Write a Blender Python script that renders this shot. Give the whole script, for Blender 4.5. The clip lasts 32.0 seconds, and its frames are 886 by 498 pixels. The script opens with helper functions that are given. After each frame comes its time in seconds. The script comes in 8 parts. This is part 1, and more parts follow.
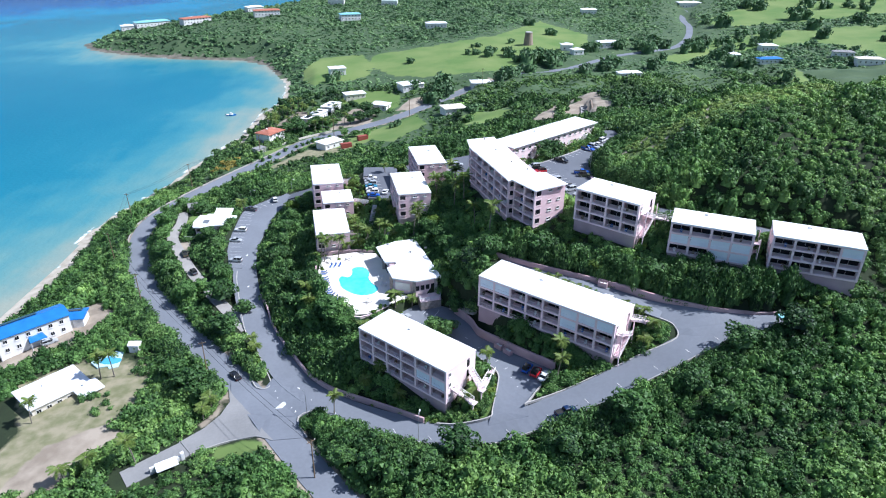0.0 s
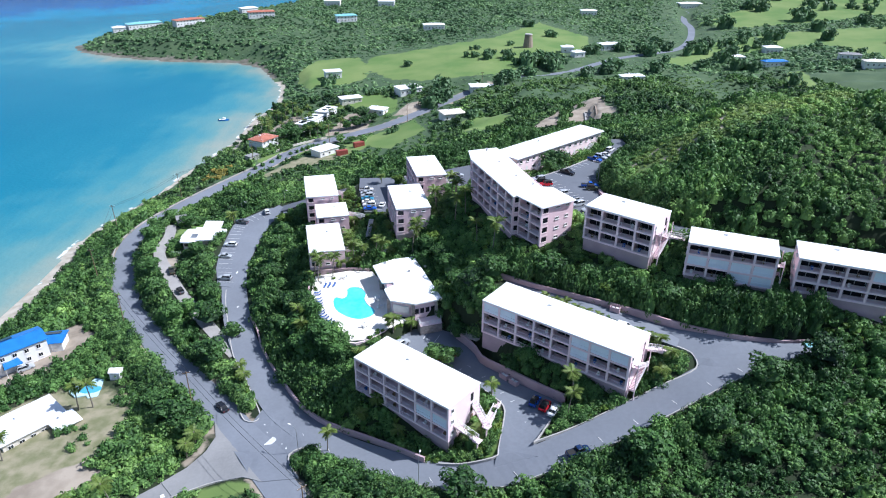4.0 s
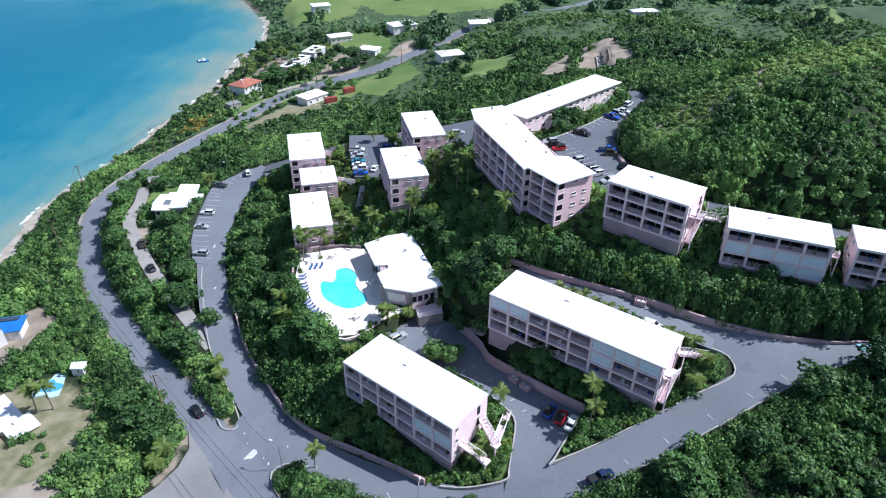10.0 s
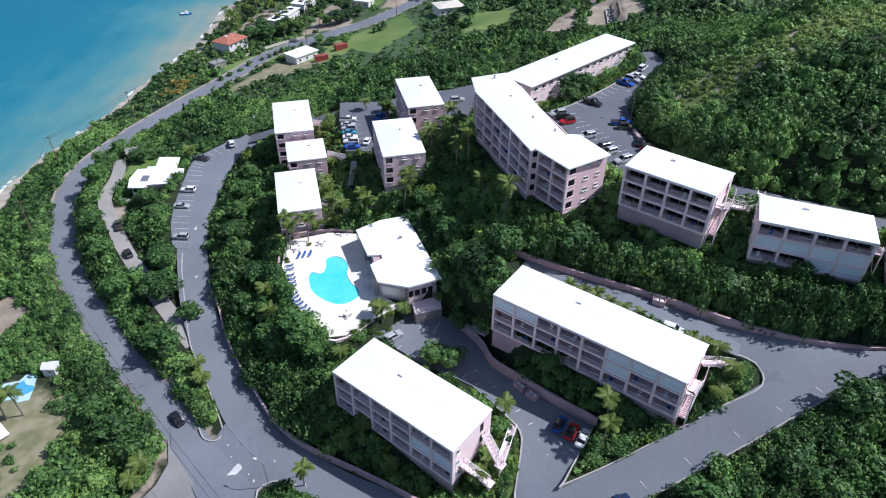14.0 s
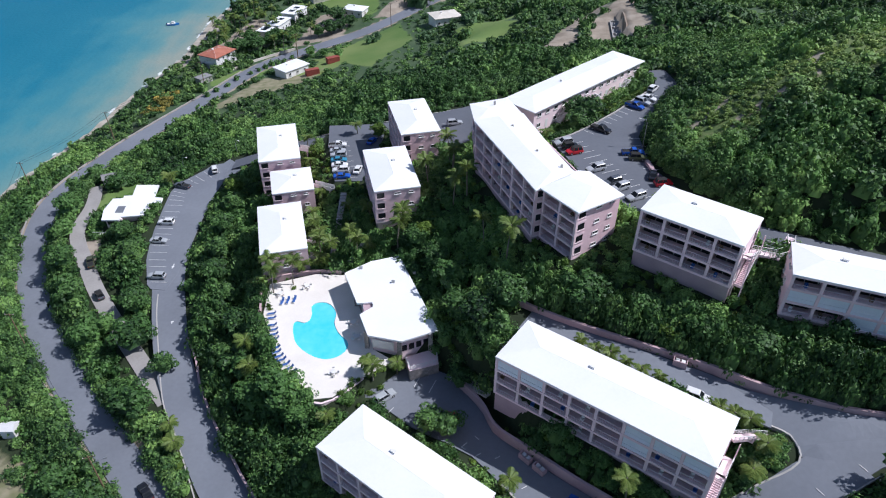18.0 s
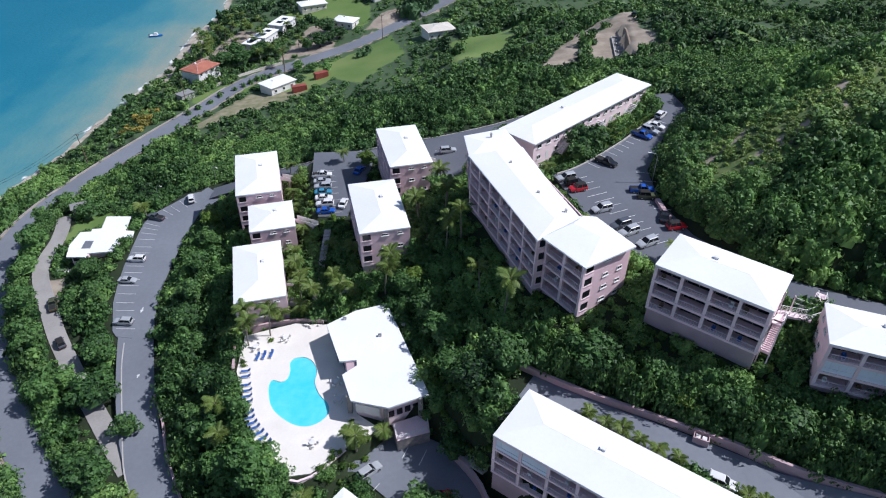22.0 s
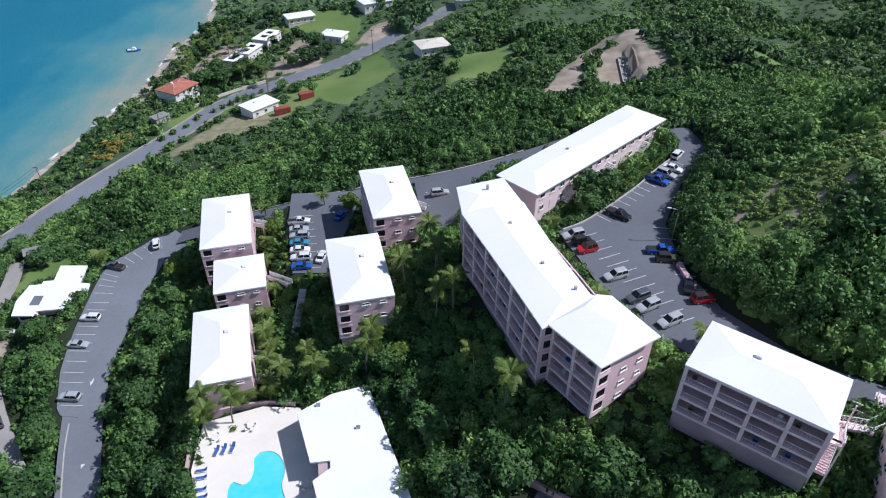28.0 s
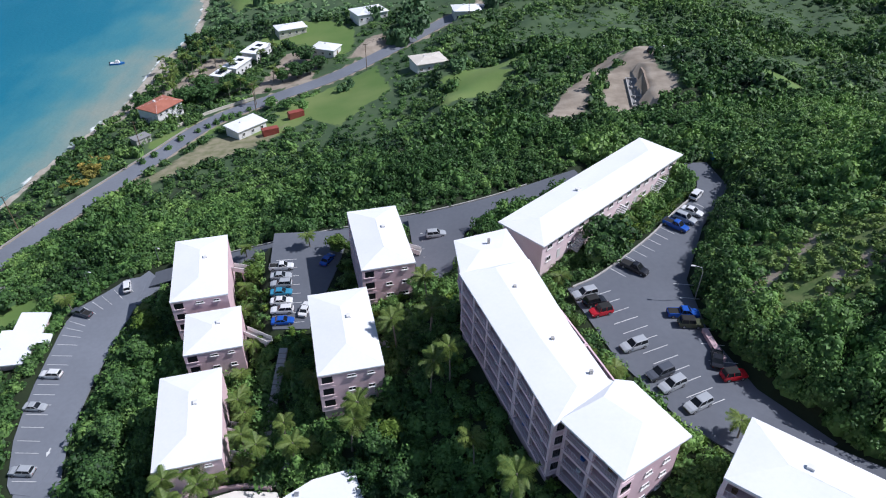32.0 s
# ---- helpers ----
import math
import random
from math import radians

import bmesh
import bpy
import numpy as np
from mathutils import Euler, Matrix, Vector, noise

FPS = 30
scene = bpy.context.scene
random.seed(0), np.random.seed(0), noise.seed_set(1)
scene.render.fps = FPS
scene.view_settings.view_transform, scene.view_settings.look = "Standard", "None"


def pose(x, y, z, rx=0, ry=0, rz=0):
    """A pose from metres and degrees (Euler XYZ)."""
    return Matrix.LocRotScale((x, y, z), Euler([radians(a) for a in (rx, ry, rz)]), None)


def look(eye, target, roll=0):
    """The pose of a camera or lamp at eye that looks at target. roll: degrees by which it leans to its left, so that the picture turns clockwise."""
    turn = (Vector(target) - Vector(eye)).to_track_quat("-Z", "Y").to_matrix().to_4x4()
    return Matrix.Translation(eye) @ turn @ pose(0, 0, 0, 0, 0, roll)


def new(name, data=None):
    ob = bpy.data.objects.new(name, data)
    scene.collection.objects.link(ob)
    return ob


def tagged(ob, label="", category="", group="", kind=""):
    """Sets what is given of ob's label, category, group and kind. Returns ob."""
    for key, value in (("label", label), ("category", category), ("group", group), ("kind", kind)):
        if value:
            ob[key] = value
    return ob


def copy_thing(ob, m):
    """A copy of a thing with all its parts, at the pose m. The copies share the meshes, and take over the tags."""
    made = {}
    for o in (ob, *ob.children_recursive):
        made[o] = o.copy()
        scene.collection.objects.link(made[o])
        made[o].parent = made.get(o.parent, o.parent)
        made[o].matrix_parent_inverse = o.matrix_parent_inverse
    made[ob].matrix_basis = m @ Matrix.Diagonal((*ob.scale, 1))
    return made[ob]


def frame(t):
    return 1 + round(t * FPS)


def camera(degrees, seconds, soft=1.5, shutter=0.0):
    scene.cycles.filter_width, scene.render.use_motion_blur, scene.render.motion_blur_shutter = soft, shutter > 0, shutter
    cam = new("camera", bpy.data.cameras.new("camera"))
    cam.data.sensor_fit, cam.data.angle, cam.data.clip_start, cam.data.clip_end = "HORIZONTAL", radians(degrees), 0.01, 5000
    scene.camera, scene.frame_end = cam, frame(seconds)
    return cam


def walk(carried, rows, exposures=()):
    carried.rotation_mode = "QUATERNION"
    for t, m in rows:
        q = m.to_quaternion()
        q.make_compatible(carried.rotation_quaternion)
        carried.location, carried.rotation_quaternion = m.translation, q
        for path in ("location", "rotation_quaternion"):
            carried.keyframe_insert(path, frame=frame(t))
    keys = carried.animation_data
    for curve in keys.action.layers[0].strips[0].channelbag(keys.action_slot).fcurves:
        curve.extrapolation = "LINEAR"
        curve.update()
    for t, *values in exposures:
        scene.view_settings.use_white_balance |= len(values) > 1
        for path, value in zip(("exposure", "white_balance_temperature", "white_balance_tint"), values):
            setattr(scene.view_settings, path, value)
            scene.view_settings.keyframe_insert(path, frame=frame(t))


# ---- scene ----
PATH = [
    (0.0, pose(0.00, 0.00, 124.44, 63.149, -0.522, 0.000)),
    (0.5, pose(-0.11, 1.49, 124.47, 63.122, -0.508, -0.036)),
    (1.0, pose(-0.21, 2.97, 124.48, 63.112, -0.510, -0.064)),
    (1.5, pose(-0.36, 4.53, 124.48, 63.111, -0.519, -0.114)),
    (2.0, pose(-0.48, 6.06, 124.42, 63.112, -0.532, -0.136)),
    (2.5, pose(-0.55, 7.66, 124.37, 63.106, -0.493, -0.173)),
    (4.5, pose(-1.06, 14.69, 124.21, 63.143, -0.568, -0.282)),
    (5.0, pose(-1.16, 16.71, 124.22, 63.126, -0.595, -0.311)),
    (5.5, pose(-1.27, 18.80, 124.17, 63.128, -0.573, -0.342)),
    (6.0, pose(-1.44, 20.88, 124.14, 63.122, -0.600, -0.373)),
    (6.5, pose(-1.53, 22.92, 124.12, 63.115, -0.603, -0.406)),
    (7.0, pose(-1.57, 24.99, 124.12, 63.090, -0.606, -0.429)),
    (7.5, pose(-1.60, 27.11, 124.18, 63.064, -0.587, -0.466)),
    (8.0, pose(-1.62, 29.21, 124.25, 63.038, -0.552, -0.481)),
    (8.5, pose(-1.70, 31.31, 124.27, 63.035, -0.554, -0.509)),
    (9.0, pose(-1.81, 33.34, 124.24, 62.790, -0.569, -0.560)),
    (9.5, pose(-1.93, 35.47, 124.24, 60.215, -0.550, -0.636)),
    (10.0, pose(-1.96, 37.69, 124.25, 57.378, -0.529, -0.674)),
    (10.5, pose(-1.96, 39.95, 124.33, 54.506, -0.477, -0.755)),
    (11.0, pose(-1.89, 42.19, 124.40, 52.952, -0.414, -0.796)),
    (11.5, pose(-1.82, 44.30, 124.45, 52.878, -0.395, -0.799)),
    (12.0, pose(-1.73, 46.33, 124.45, 52.849, -0.354, -0.826)),
    (12.5, pose(-1.65, 48.41, 124.45, 52.813, -0.299, -0.854)),
    (13.0, pose(-1.60, 50.43, 124.45, 52.815, -0.289, -0.868)),
    (13.5, pose(-1.57, 52.59, 124.49, 52.830, -0.258, -0.902)),
    (14.0, pose(-1.53, 54.82, 124.48, 52.828, -0.247, -0.917)),
    (14.5, pose(-1.53, 57.05, 124.44, 52.825, -0.210, -0.949)),
    (16.5, pose(-1.15, 65.59, 124.36, 52.812, -0.098, -1.086)),
    (17.0, pose(-1.02, 67.66, 124.37, 52.786, -0.077, -1.107)),
    (17.5, pose(-0.87, 69.62, 124.31, 52.785, -0.046, -1.157)),
    (18.0, pose(-0.76, 71.56, 124.24, 52.806, -0.052, -1.203)),
    (18.5, pose(-0.59, 73.58, 124.16, 52.853, -0.112, -1.199)),
    (19.0, pose(-0.48, 75.62, 124.08, 52.894, -0.148, -1.231)),
    (19.5, pose(-0.37, 77.68, 124.03, 52.935, -0.128, -1.299)),
    (20.0, pose(-0.24, 79.76, 123.98, 52.976, -0.172, -1.313)),
    (20.5, pose(-0.09, 81.84, 123.94, 52.996, -0.165, -1.345)),
    (21.0, pose(0.05, 83.90, 123.90, 52.989, -0.197, -1.355)),
    (21.5, pose(0.15, 85.89, 123.87, 52.992, -0.197, -1.400)),
    (22.0, pose(0.30, 87.89, 123.81, 52.985, -0.235, -1.577)),
    (22.5, pose(0.43, 89.93, 123.71, 52.983, -0.233, -1.611)),
    (23.0, pose(0.60, 91.86, 123.70, 52.964, -0.223, -1.638)),
    (23.5, pose(0.77, 93.73, 123.72, 52.944, -0.214, -1.650)),
    (24.0, pose(0.92, 95.62, 123.68, 52.917, -0.220, -1.673)),
    (24.5, pose(1.11, 97.48, 123.62, 52.923, -0.186, -1.697)),
    (25.0, pose(1.32, 99.41, 123.52, 52.925, -0.178, -1.701)),
    (25.5, pose(1.53, 101.33, 123.44, 52.932, -0.185, -1.713)),
    (27.5, pose(2.35, 108.80, 123.26, 52.954, -0.227, -1.774)),
    (28.0, pose(2.55, 110.68, 123.18, 52.974, -0.232, -1.797)),
    (28.5, pose(2.71, 112.61, 123.15, 52.967, -0.249, -1.797)),
    (29.0, pose(2.94, 114.51, 123.14, 52.969, -0.237, -1.787)),
    (29.5, pose(3.12, 116.54, 123.12, 52.939, -0.248, -1.795)),
    (30.0, pose(3.30, 118.66, 123.07, 52.934, -0.247, -1.755)),
    (30.5, pose(3.40, 120.91, 123.04, 52.982, -0.230, -1.771)),
    (31.0, pose(3.39, 123.29, 123.01, 53.001, -0.244, -1.802)),
    (31.5, pose(3.42, 125.70, 123.05, 52.998, -0.297, -1.828)),
    (32.0, pose(3.47, 128.10, 123.13, 53.012, -0.346, -1.935)),
]
cam = camera(67.38, 32.0, soft=1.1)
walk(cam, PATH, [(0.0, 0.46, 5700, 12), (9.0, 0.24, 5700, 12), (11.0, 0.16, 5800, 13), (17.0, -0.15, 5900, 15), (32.0, -0.2, 5900, 15)])

# ---- light ----
SUN = Vector((0.84, 0.03, 1.0)).normalized()
world = bpy.data.worlds.new("sky")
scene.world = world
world.use_nodes = True
sky = world.node_tree.nodes.new("ShaderNodeTexSky")
sky.sky_type, sky.sun_disc = "NISHITA", False
sky.sun_elevation, sky.sun_rotation = math.asin(SUN.z), math.atan2(SUN.x, SUN.y)
world.node_tree.links.new(sky.outputs[0], world.node_tree.nodes["Background"].inputs[0])
world.node_tree.nodes["Background"].inputs[1].default_value = 0.097
sun = new("sun", bpy.data.lights.new("sun", "SUN"))
sun.data.energy, sun.data.angle, sun.data.color = 5.0, radians(0.55), (1.0, 0.975, 0.94)
sun.matrix_world = look(SUN * 400, (0, 0, 0))


# ---- materials ----
def material(name, colour, rough=0.7, colour2=None, scale=1.0, fine=None, bump=0.0, metal=0.0, island=0.0, obj=0.0, spec=0.5, stretch=None):
    """Two-scale noise between two colours, with fine grain, relief and a shift from piece to piece."""
    m = bpy.data.materials.new(name)
    m.use_nodes = True
    n, l = m.node_tree.nodes, m.node_tree.links
    b = n["Principled BSDF"]
    b.inputs["Roughness"].default_value, b.inputs["Metallic"].default_value = rough, metal
    b.inputs["Specular IOR Level"].default_value = spec
    colour2 = colour2 or tuple(c * 0.82 for c in colour)
    geo = n.new("ShaderNodeNewGeometry")
    where = geo.outputs["Position"]
    if stretch:
        mul = n.new("ShaderNodeVectorMath")
        mul.operation = "MULTIPLY"
        mul.inputs[1].default_value = stretch
        l.new(where, mul.inputs[0])
        where = mul.outputs[0]
    big, small = n.new("ShaderNodeTexNoise"), n.new("ShaderNodeTexNoise")
    big.inputs["Scale"].default_value, big.inputs["Detail"].default_value = scale, 5
    small.inputs["Scale"].default_value, small.inputs["Detail"].default_value = fine or scale * 9, 3
    for t in (big, small):
        l.new(where, t.inputs["Vector"])
    add = n.new("ShaderNodeMath")
    add.operation = "MULTIPLY_ADD"
    l.new(small.outputs[0], add.inputs[0])
    add.inputs[1].default_value = 0.45
    l.new(big.outputs[0], add.inputs[2])
    last = add
    for flag, socket in ((island, geo.outputs["Random Per Island"]), (obj, None)):
        if flag:
            if socket is None:
                socket = n.new("ShaderNodeObjectInfo").outputs["Random"]
            more = n.new("ShaderNodeMath")
            more.operation = "MULTIPLY_ADD"
            l.new(socket, more.inputs[0])
            more.inputs[1].default_value = flag
            l.new(last.outputs[0], more.inputs[2])
            last = more
    ramp = n.new("ShaderNodeMapRange")
    ramp.inputs[1].default_value, ramp.inputs[2].default_value = 0.45 + 0.3 * (island + obj), 1.0 + 0.7 * (island + obj)
    l.new(last.outputs[0], ramp.inputs[0])
    mix = n.new("ShaderNodeMix")
    mix.data_type = "RGBA"
    mix.inputs[6].default_value, mix.inputs[7].default_value = (*colour2, 1), (*colour, 1)
    l.new(ramp.outputs[0], mix.inputs[0])
    l.new(mix.outputs[2], b.inputs["Base Color"])
    if bump:
        bm_ = n.new("ShaderNodeBump")
        bm_.inputs["Strength"].default_value, bm_.inputs["Distance"].default_value = bump, 0.05
        l.new(small.outputs[0], bm_.inputs["Height"])
        l.new(bm_.outputs[0], b.inputs["Normal"])
    return m


M_PINK = material("pink_render", (0.8, 0.58, 0.61), 0.85, (0.69, 0.49, 0.52), 0.25, 6, 0.1)
M_PALE = material("pale_pink_render", (0.92, 0.74, 0.76), 0.85, (0.8, 0.62, 0.64), 0.3, 6, 0.1)
M_ROSE = material("rose_trim_render", (0.88, 0.67, 0.7), 0.85, (0.76, 0.56, 0.59), 0.3, 6, 0.1)
# pink of the base walls; partitions and roof well borrow it as painted shade
M_BASE_SHADE_PINK = material("base_and_shade_pink_render", (0.55, 0.4, 0.43), 0.9, (0.42, 0.31, 0.33), 0.3, 5, 0.1)
M_ROOF = material("white_roof_coating", (0.86, 0.86, 0.86), 0.8, (0.78, 0.79, 0.8), 0.12, 2.0, 0.05)
M_WHITE = material("white_paint", (0.8, 0.79, 0.77), 0.7, (0.7, 0.68, 0.66), 0.5, 8)
M_RAIL = material("railing_paint", (0.78, 0.7, 0.71), 0.6, (0.68, 0.6, 0.61), 0.7)
M_GLASS = material("dark_glass", (0.02, 0.024, 0.028), 0.1, (0.01, 0.012, 0.014), 0.4, spec=0.32, obj=0.3)
# near-black render: the shade inside the balconies is put into this colour
M_RECESS_SHADE = material("recess_wall", (0.085, 0.07, 0.078), 0.9, (0.04, 0.034, 0.038), 0.4)
M_SHUTTER = material("pale_blue_shutter", (0.84, 0.87, 0.92), 0.5, (0.72, 0.77, 0.84), 0.4, 4, obj=0.3)
M_ASPHALT = material("asphalt", (0.142, 0.154, 0.178), 0.9, (0.108, 0.117, 0.137), 0.06, 1.2, 0.15)
M_WORN = material("worn_asphalt", (0.2, 0.216, 0.246), 0.9, (0.152, 0.165, 0.19), 0.07, 1.2, 0.15)
M_OLDROAD = material("worn_concrete_road", (0.3, 0.295, 0.29), 0.9, (0.22, 0.218, 0.215), 0.1, 1.5, 0.15)
M_LINE = material("road_paint", (0.72, 0.72, 0.7), 0.7, (0.5, 0.5, 0.5), 0.8)
M_KERB = material("concrete_kerb", (0.5, 0.48, 0.45), 0.9, (0.36, 0.34, 0.32), 0.4)
M_WALLTOP = material("retaining_wall_pink", (0.6, 0.43, 0.44), 0.9, (0.46, 0.32, 0.33), 0.35, 5, 0.15)
M_DECK = material("pool_deck_paving", (0.84, 0.79, 0.72), 0.85, (0.74, 0.69, 0.62), 0.25, 3)
M_DIRT = material("dirt_track", (0.38, 0.36, 0.34), 0.95, (0.27, 0.255, 0.24), 0.15, 2, 0.2)
M_EARTH = material("bare_earth", (0.33, 0.26, 0.2), 0.95, (0.22, 0.17, 0.13), 0.12, 1.5, 0.3)
M_BARK = material("bark", (0.16, 0.13, 0.1), 0.95, (0.08, 0.065, 0.05), 2, 12, 0.4)
M_PALMTRUNK = material("palm_trunk", (0.26, 0.23, 0.19), 0.95, (0.16, 0.14, 0.11), 3, 15, 0.4)
M_METAL = material("galvanised_metal", (0.45, 0.46, 0.47), 0.45, (0.35, 0.36, 0.37), 1.5, metal=0.7)
M_RUBBER = material("tyre_rubber", (0.02, 0.02, 0.02), 0.9)
M_TERRACOTTA = material("terracotta_tile", (0.45, 0.17, 0.11), 0.85, (0.33, 0.11, 0.07), 0.5, 6)
M_BLUEROOF = material("blue_metal_roof", (0.03, 0.2, 0.55), 0.4, (0.02, 0.14, 0.42), 0.3)
M_SOLAR = material("solar_panel", (0.02, 0.035, 0.07), 0.15, (0.015, 0.02, 0.04), 1.0)
M_BLUECLOTH = material("blue_canvas", (0.05, 0.14, 0.42), 0.85, (0.04, 0.1, 0.3), 2)
M_CREAM = material("cream_render", (0.7, 0.65, 0.56), 0.85, (0.58, 0.53, 0.45), 0.3)
M_WOOD = material("weathered_wood", (0.24, 0.16, 0.1), 0.85, (0.15, 0.1, 0.06), 1.5)
M_RUST = material("red_container_paint", (0.35, 0.08, 0.06), 0.7, (0.25, 0.06, 0.045), 0.5)


def leaf_material(name, light, dark, rough=0.55):
    """Foliage: shifts from leaf to leaf and from plant to plant, and lets some light through."""
    m = material(name, light, rough, dark, 0.05, 0.6, island=0.55, obj=0.25, spec=0.25)
    n, l = m.node_tree.nodes, m.node_tree.links
    tint = n.new("ShaderNodeAttribute")
    tint.attribute_name = "tint"
    b = n["Principled BSDF"]
    hue = n.new("ShaderNodeHueSaturation")
    src = b.inputs["Base Color"].links[0].from_socket
    l.new(src, hue.inputs["Color"])
    val = n.new("ShaderNodeMapRange")
    val.inputs[3].default_value, val.inputs[4].default_value = 0.5, 1.7
    l.new(tint.outputs["Fac"], val.inputs[0])
    l.new(val.outputs[0], hue.inputs["Value"])
    hv = n.new("ShaderNodeMapRange")
    hv.inputs[3].default_value, hv.inputs[4].default_value = 0.53, 0.485
    l.new(tint.outputs["Fac"], hv.inputs[0])
    l.new(hv.outputs[0], hue.inputs["Hue"])
    l.new(hue.outputs[0], b.inputs["Base Color"])
    thin = n.new("ShaderNodeBsdfTranslucent")
    l.new(hue.outputs[0], thin.inputs[0])
    both = n.new("ShaderNodeMixShader")
    both.inputs[0].default_value = 0.13
    l.new(b.outputs[0], both.inputs[1])
    l.new(thin.outputs[0], both.inputs[2])
    l.new(both.outputs[0], n["Material Output"].inputs[0])
    return m


M_LEAF = leaf_material("scrub_leaves", (0.16, 0.285, 0.072), (0.013, 0.038, 0.016))
M_PALM = leaf_material("palm_fronds", (0.4, 0.44, 0.1), (0.17, 0.25, 0.05))
M_HEDGE = leaf_material("hedge_leaves", (0.12, 0.19, 0.028), (0.04, 0.08, 0.014))
M_FLOWER = leaf_material("yellow_blossom", (0.42, 0.31, 0.07), (0.16, 0.15, 0.035))
# far foliage: paler leaf colours with the haze of distance mixed in
M_HAZE_LEAF = leaf_material("haze_paled_leaves", (0.14, 0.235, 0.092), (0.075, 0.135, 0.06))
M_RIDGE = leaf_material("ridge_scrub_leaves", (0.24, 0.33, 0.085), (0.07, 0.12, 0.03))
M_STONE = material("rubble_stone", (0.42, 0.38, 0.35), 0.9, (0.2, 0.18, 0.17), 1.6, 6, 0.4)
M_TEALROOF = material("teal_metal_roof", (0.25, 0.55, 0.6), 0.5, (0.2, 0.45, 0.5), 0.3)


# ---- mesh helpers ----
def part(name, bm, mat, parent=None, label="", at=None, smooth=False):
    me = bpy.data.meshes.new(name)
    bm.to_mesh(me)
    bm.free()
    me.materials.append(mat)
    if smooth:
        for p in me.polygons:
            p.use_smooth = True
    ob = new(name, me)
    if parent:
        ob.parent = parent
    if at is not None:
        ob.matrix_basis = at
    if label:
        tagged(ob, label)
    return ob


def share(name, src, parent, m):
    """Another object on the mesh of src."""
    ob = new(name, src.data)
    ob.parent = parent
    ob.matrix_basis = m
    return ob


def box(bm, x0, y0, z0, x1, y1, z1, bevel=0.0):
    vs = [bm.verts.new(c) for c in ((x0, y0, z0), (x1, y0, z0), (x1, y1, z0), (x0, y1, z0), (x0, y0, z1), (x1, y0, z1), (x1, y1, z1), (x0, y1, z1))]
    fs = [bm.faces.new([vs[i] for i in q]) for q in ((3, 2, 1, 0), (4, 5, 6, 7), (0, 1, 5, 4), (1, 2, 6, 5), (2, 3, 7, 6), (3, 0, 4, 7))]
    if bevel:
        es = list({e for f_ in fs for e in f_.edges})
        bmesh.ops.bevel(bm, geom=es, offset=bevel, segments=1, affect="EDGES")
    return bm


def boxes(*rows):
    bm = bmesh.new()
    for r in rows:
        box(bm, *r)
    return bm


def tube(bm, pts, r0, r1=None, sides=6):
    """A tapered tube along points."""
    r1 = r0 if r1 is None else r1
    rings = []
    for i, p in enumerate(pts):
        p = Vector(p)
        d = (Vector(pts[min(i + 1, len(pts) - 1)]) - Vector(pts[max(i - 1, 0)])).normalized()
        a = d.orthogonal().normalized()
        b = d.cross(a)
        r = r0 + (r1 - r0) * i / max(1, len(pts) - 1)
        rings.append([bm.verts.new(p + (a * math.cos(k * math.tau / sides) + b * math.sin(k * math.tau / sides)) * r) for k in range(sides)])
    for a, b in zip(rings, rings[1:]):
        for k in range(sides):
            bm.faces.new((a[k], a[(k + 1) % sides], b[(k + 1) % sides], b[k]))
    bm.faces.new(rings[0][::-1])
    bm.faces.new(rings[-1])
    return bm


def prism(bm, poly, z0, z1):
    """A flat polygon given thickness; z0 and z1 may be numbers or functions of x, y."""
    f0 = z0 if callable(z0) else (lambda x, y: z0)
    f1 = z1 if callable(z1) else (lambda x, y: z1)
    lo = [bm.verts.new((x, y, f0(x, y))) for x, y in poly]
    hi = [bm.verts.new((x, y, f1(x, y))) for x, y in poly]
    area = sum(a[0] * b[1] - b[0] * a[1] for a, b in zip(poly, poly[1:] + poly[:1]))
    if area < 0:
        lo.reverse(), hi.reverse()
    bm.faces.new(hi)
    bm.faces.new(lo[::-1])
    for i in range(len(lo)):
        j = (i + 1) % len(lo)
        bm.faces.new((lo[i], lo[j], hi[j], hi[i]))
    bm.normal_update()
    return bm


def thing(name, label, category, m=None, group="", kind=""):
    ob = new(name)
    if m is not None:
        ob.matrix_basis = m
    return tagged(ob, label, category, group, kind)


def spline(pts, step=2.0):
    """Even points along a smooth curve through the given rows of numbers."""
    p = np.array(pts, float)
    p = np.vstack([2 * p[0] - p[1], p, 2 * p[-1] - p[-2]])
    out = []
    for i in range(1, len(p) - 2):
        n = max(2, int(np.linalg.norm(p[i + 1][:2] - p[i][:2]) / step))
        for t in np.arange(n) / n:
            a, b, c, d = p[i - 1:i + 3]
            out.append(0.5 * (2 * b + (c - a) * t + (2 * a - 5 * b + 4 * c - d) * t * t + (3 * b - a - 3 * c + d) * t ** 3))
    out.append(p[-2])
    return np.array(out)


def inside(poly, x, y):
    hit = np.zeros(np.shape(x), bool)
    for (x0, y0), (x1, y1) in zip(poly, poly[1:] + poly[:1]):
        if y0 != y1:
            hit ^= ((y0 > y) != (y1 > y)) & (x < (x1 - x0) * (y - y0) / (y1 - y0) + x0)
    return hit


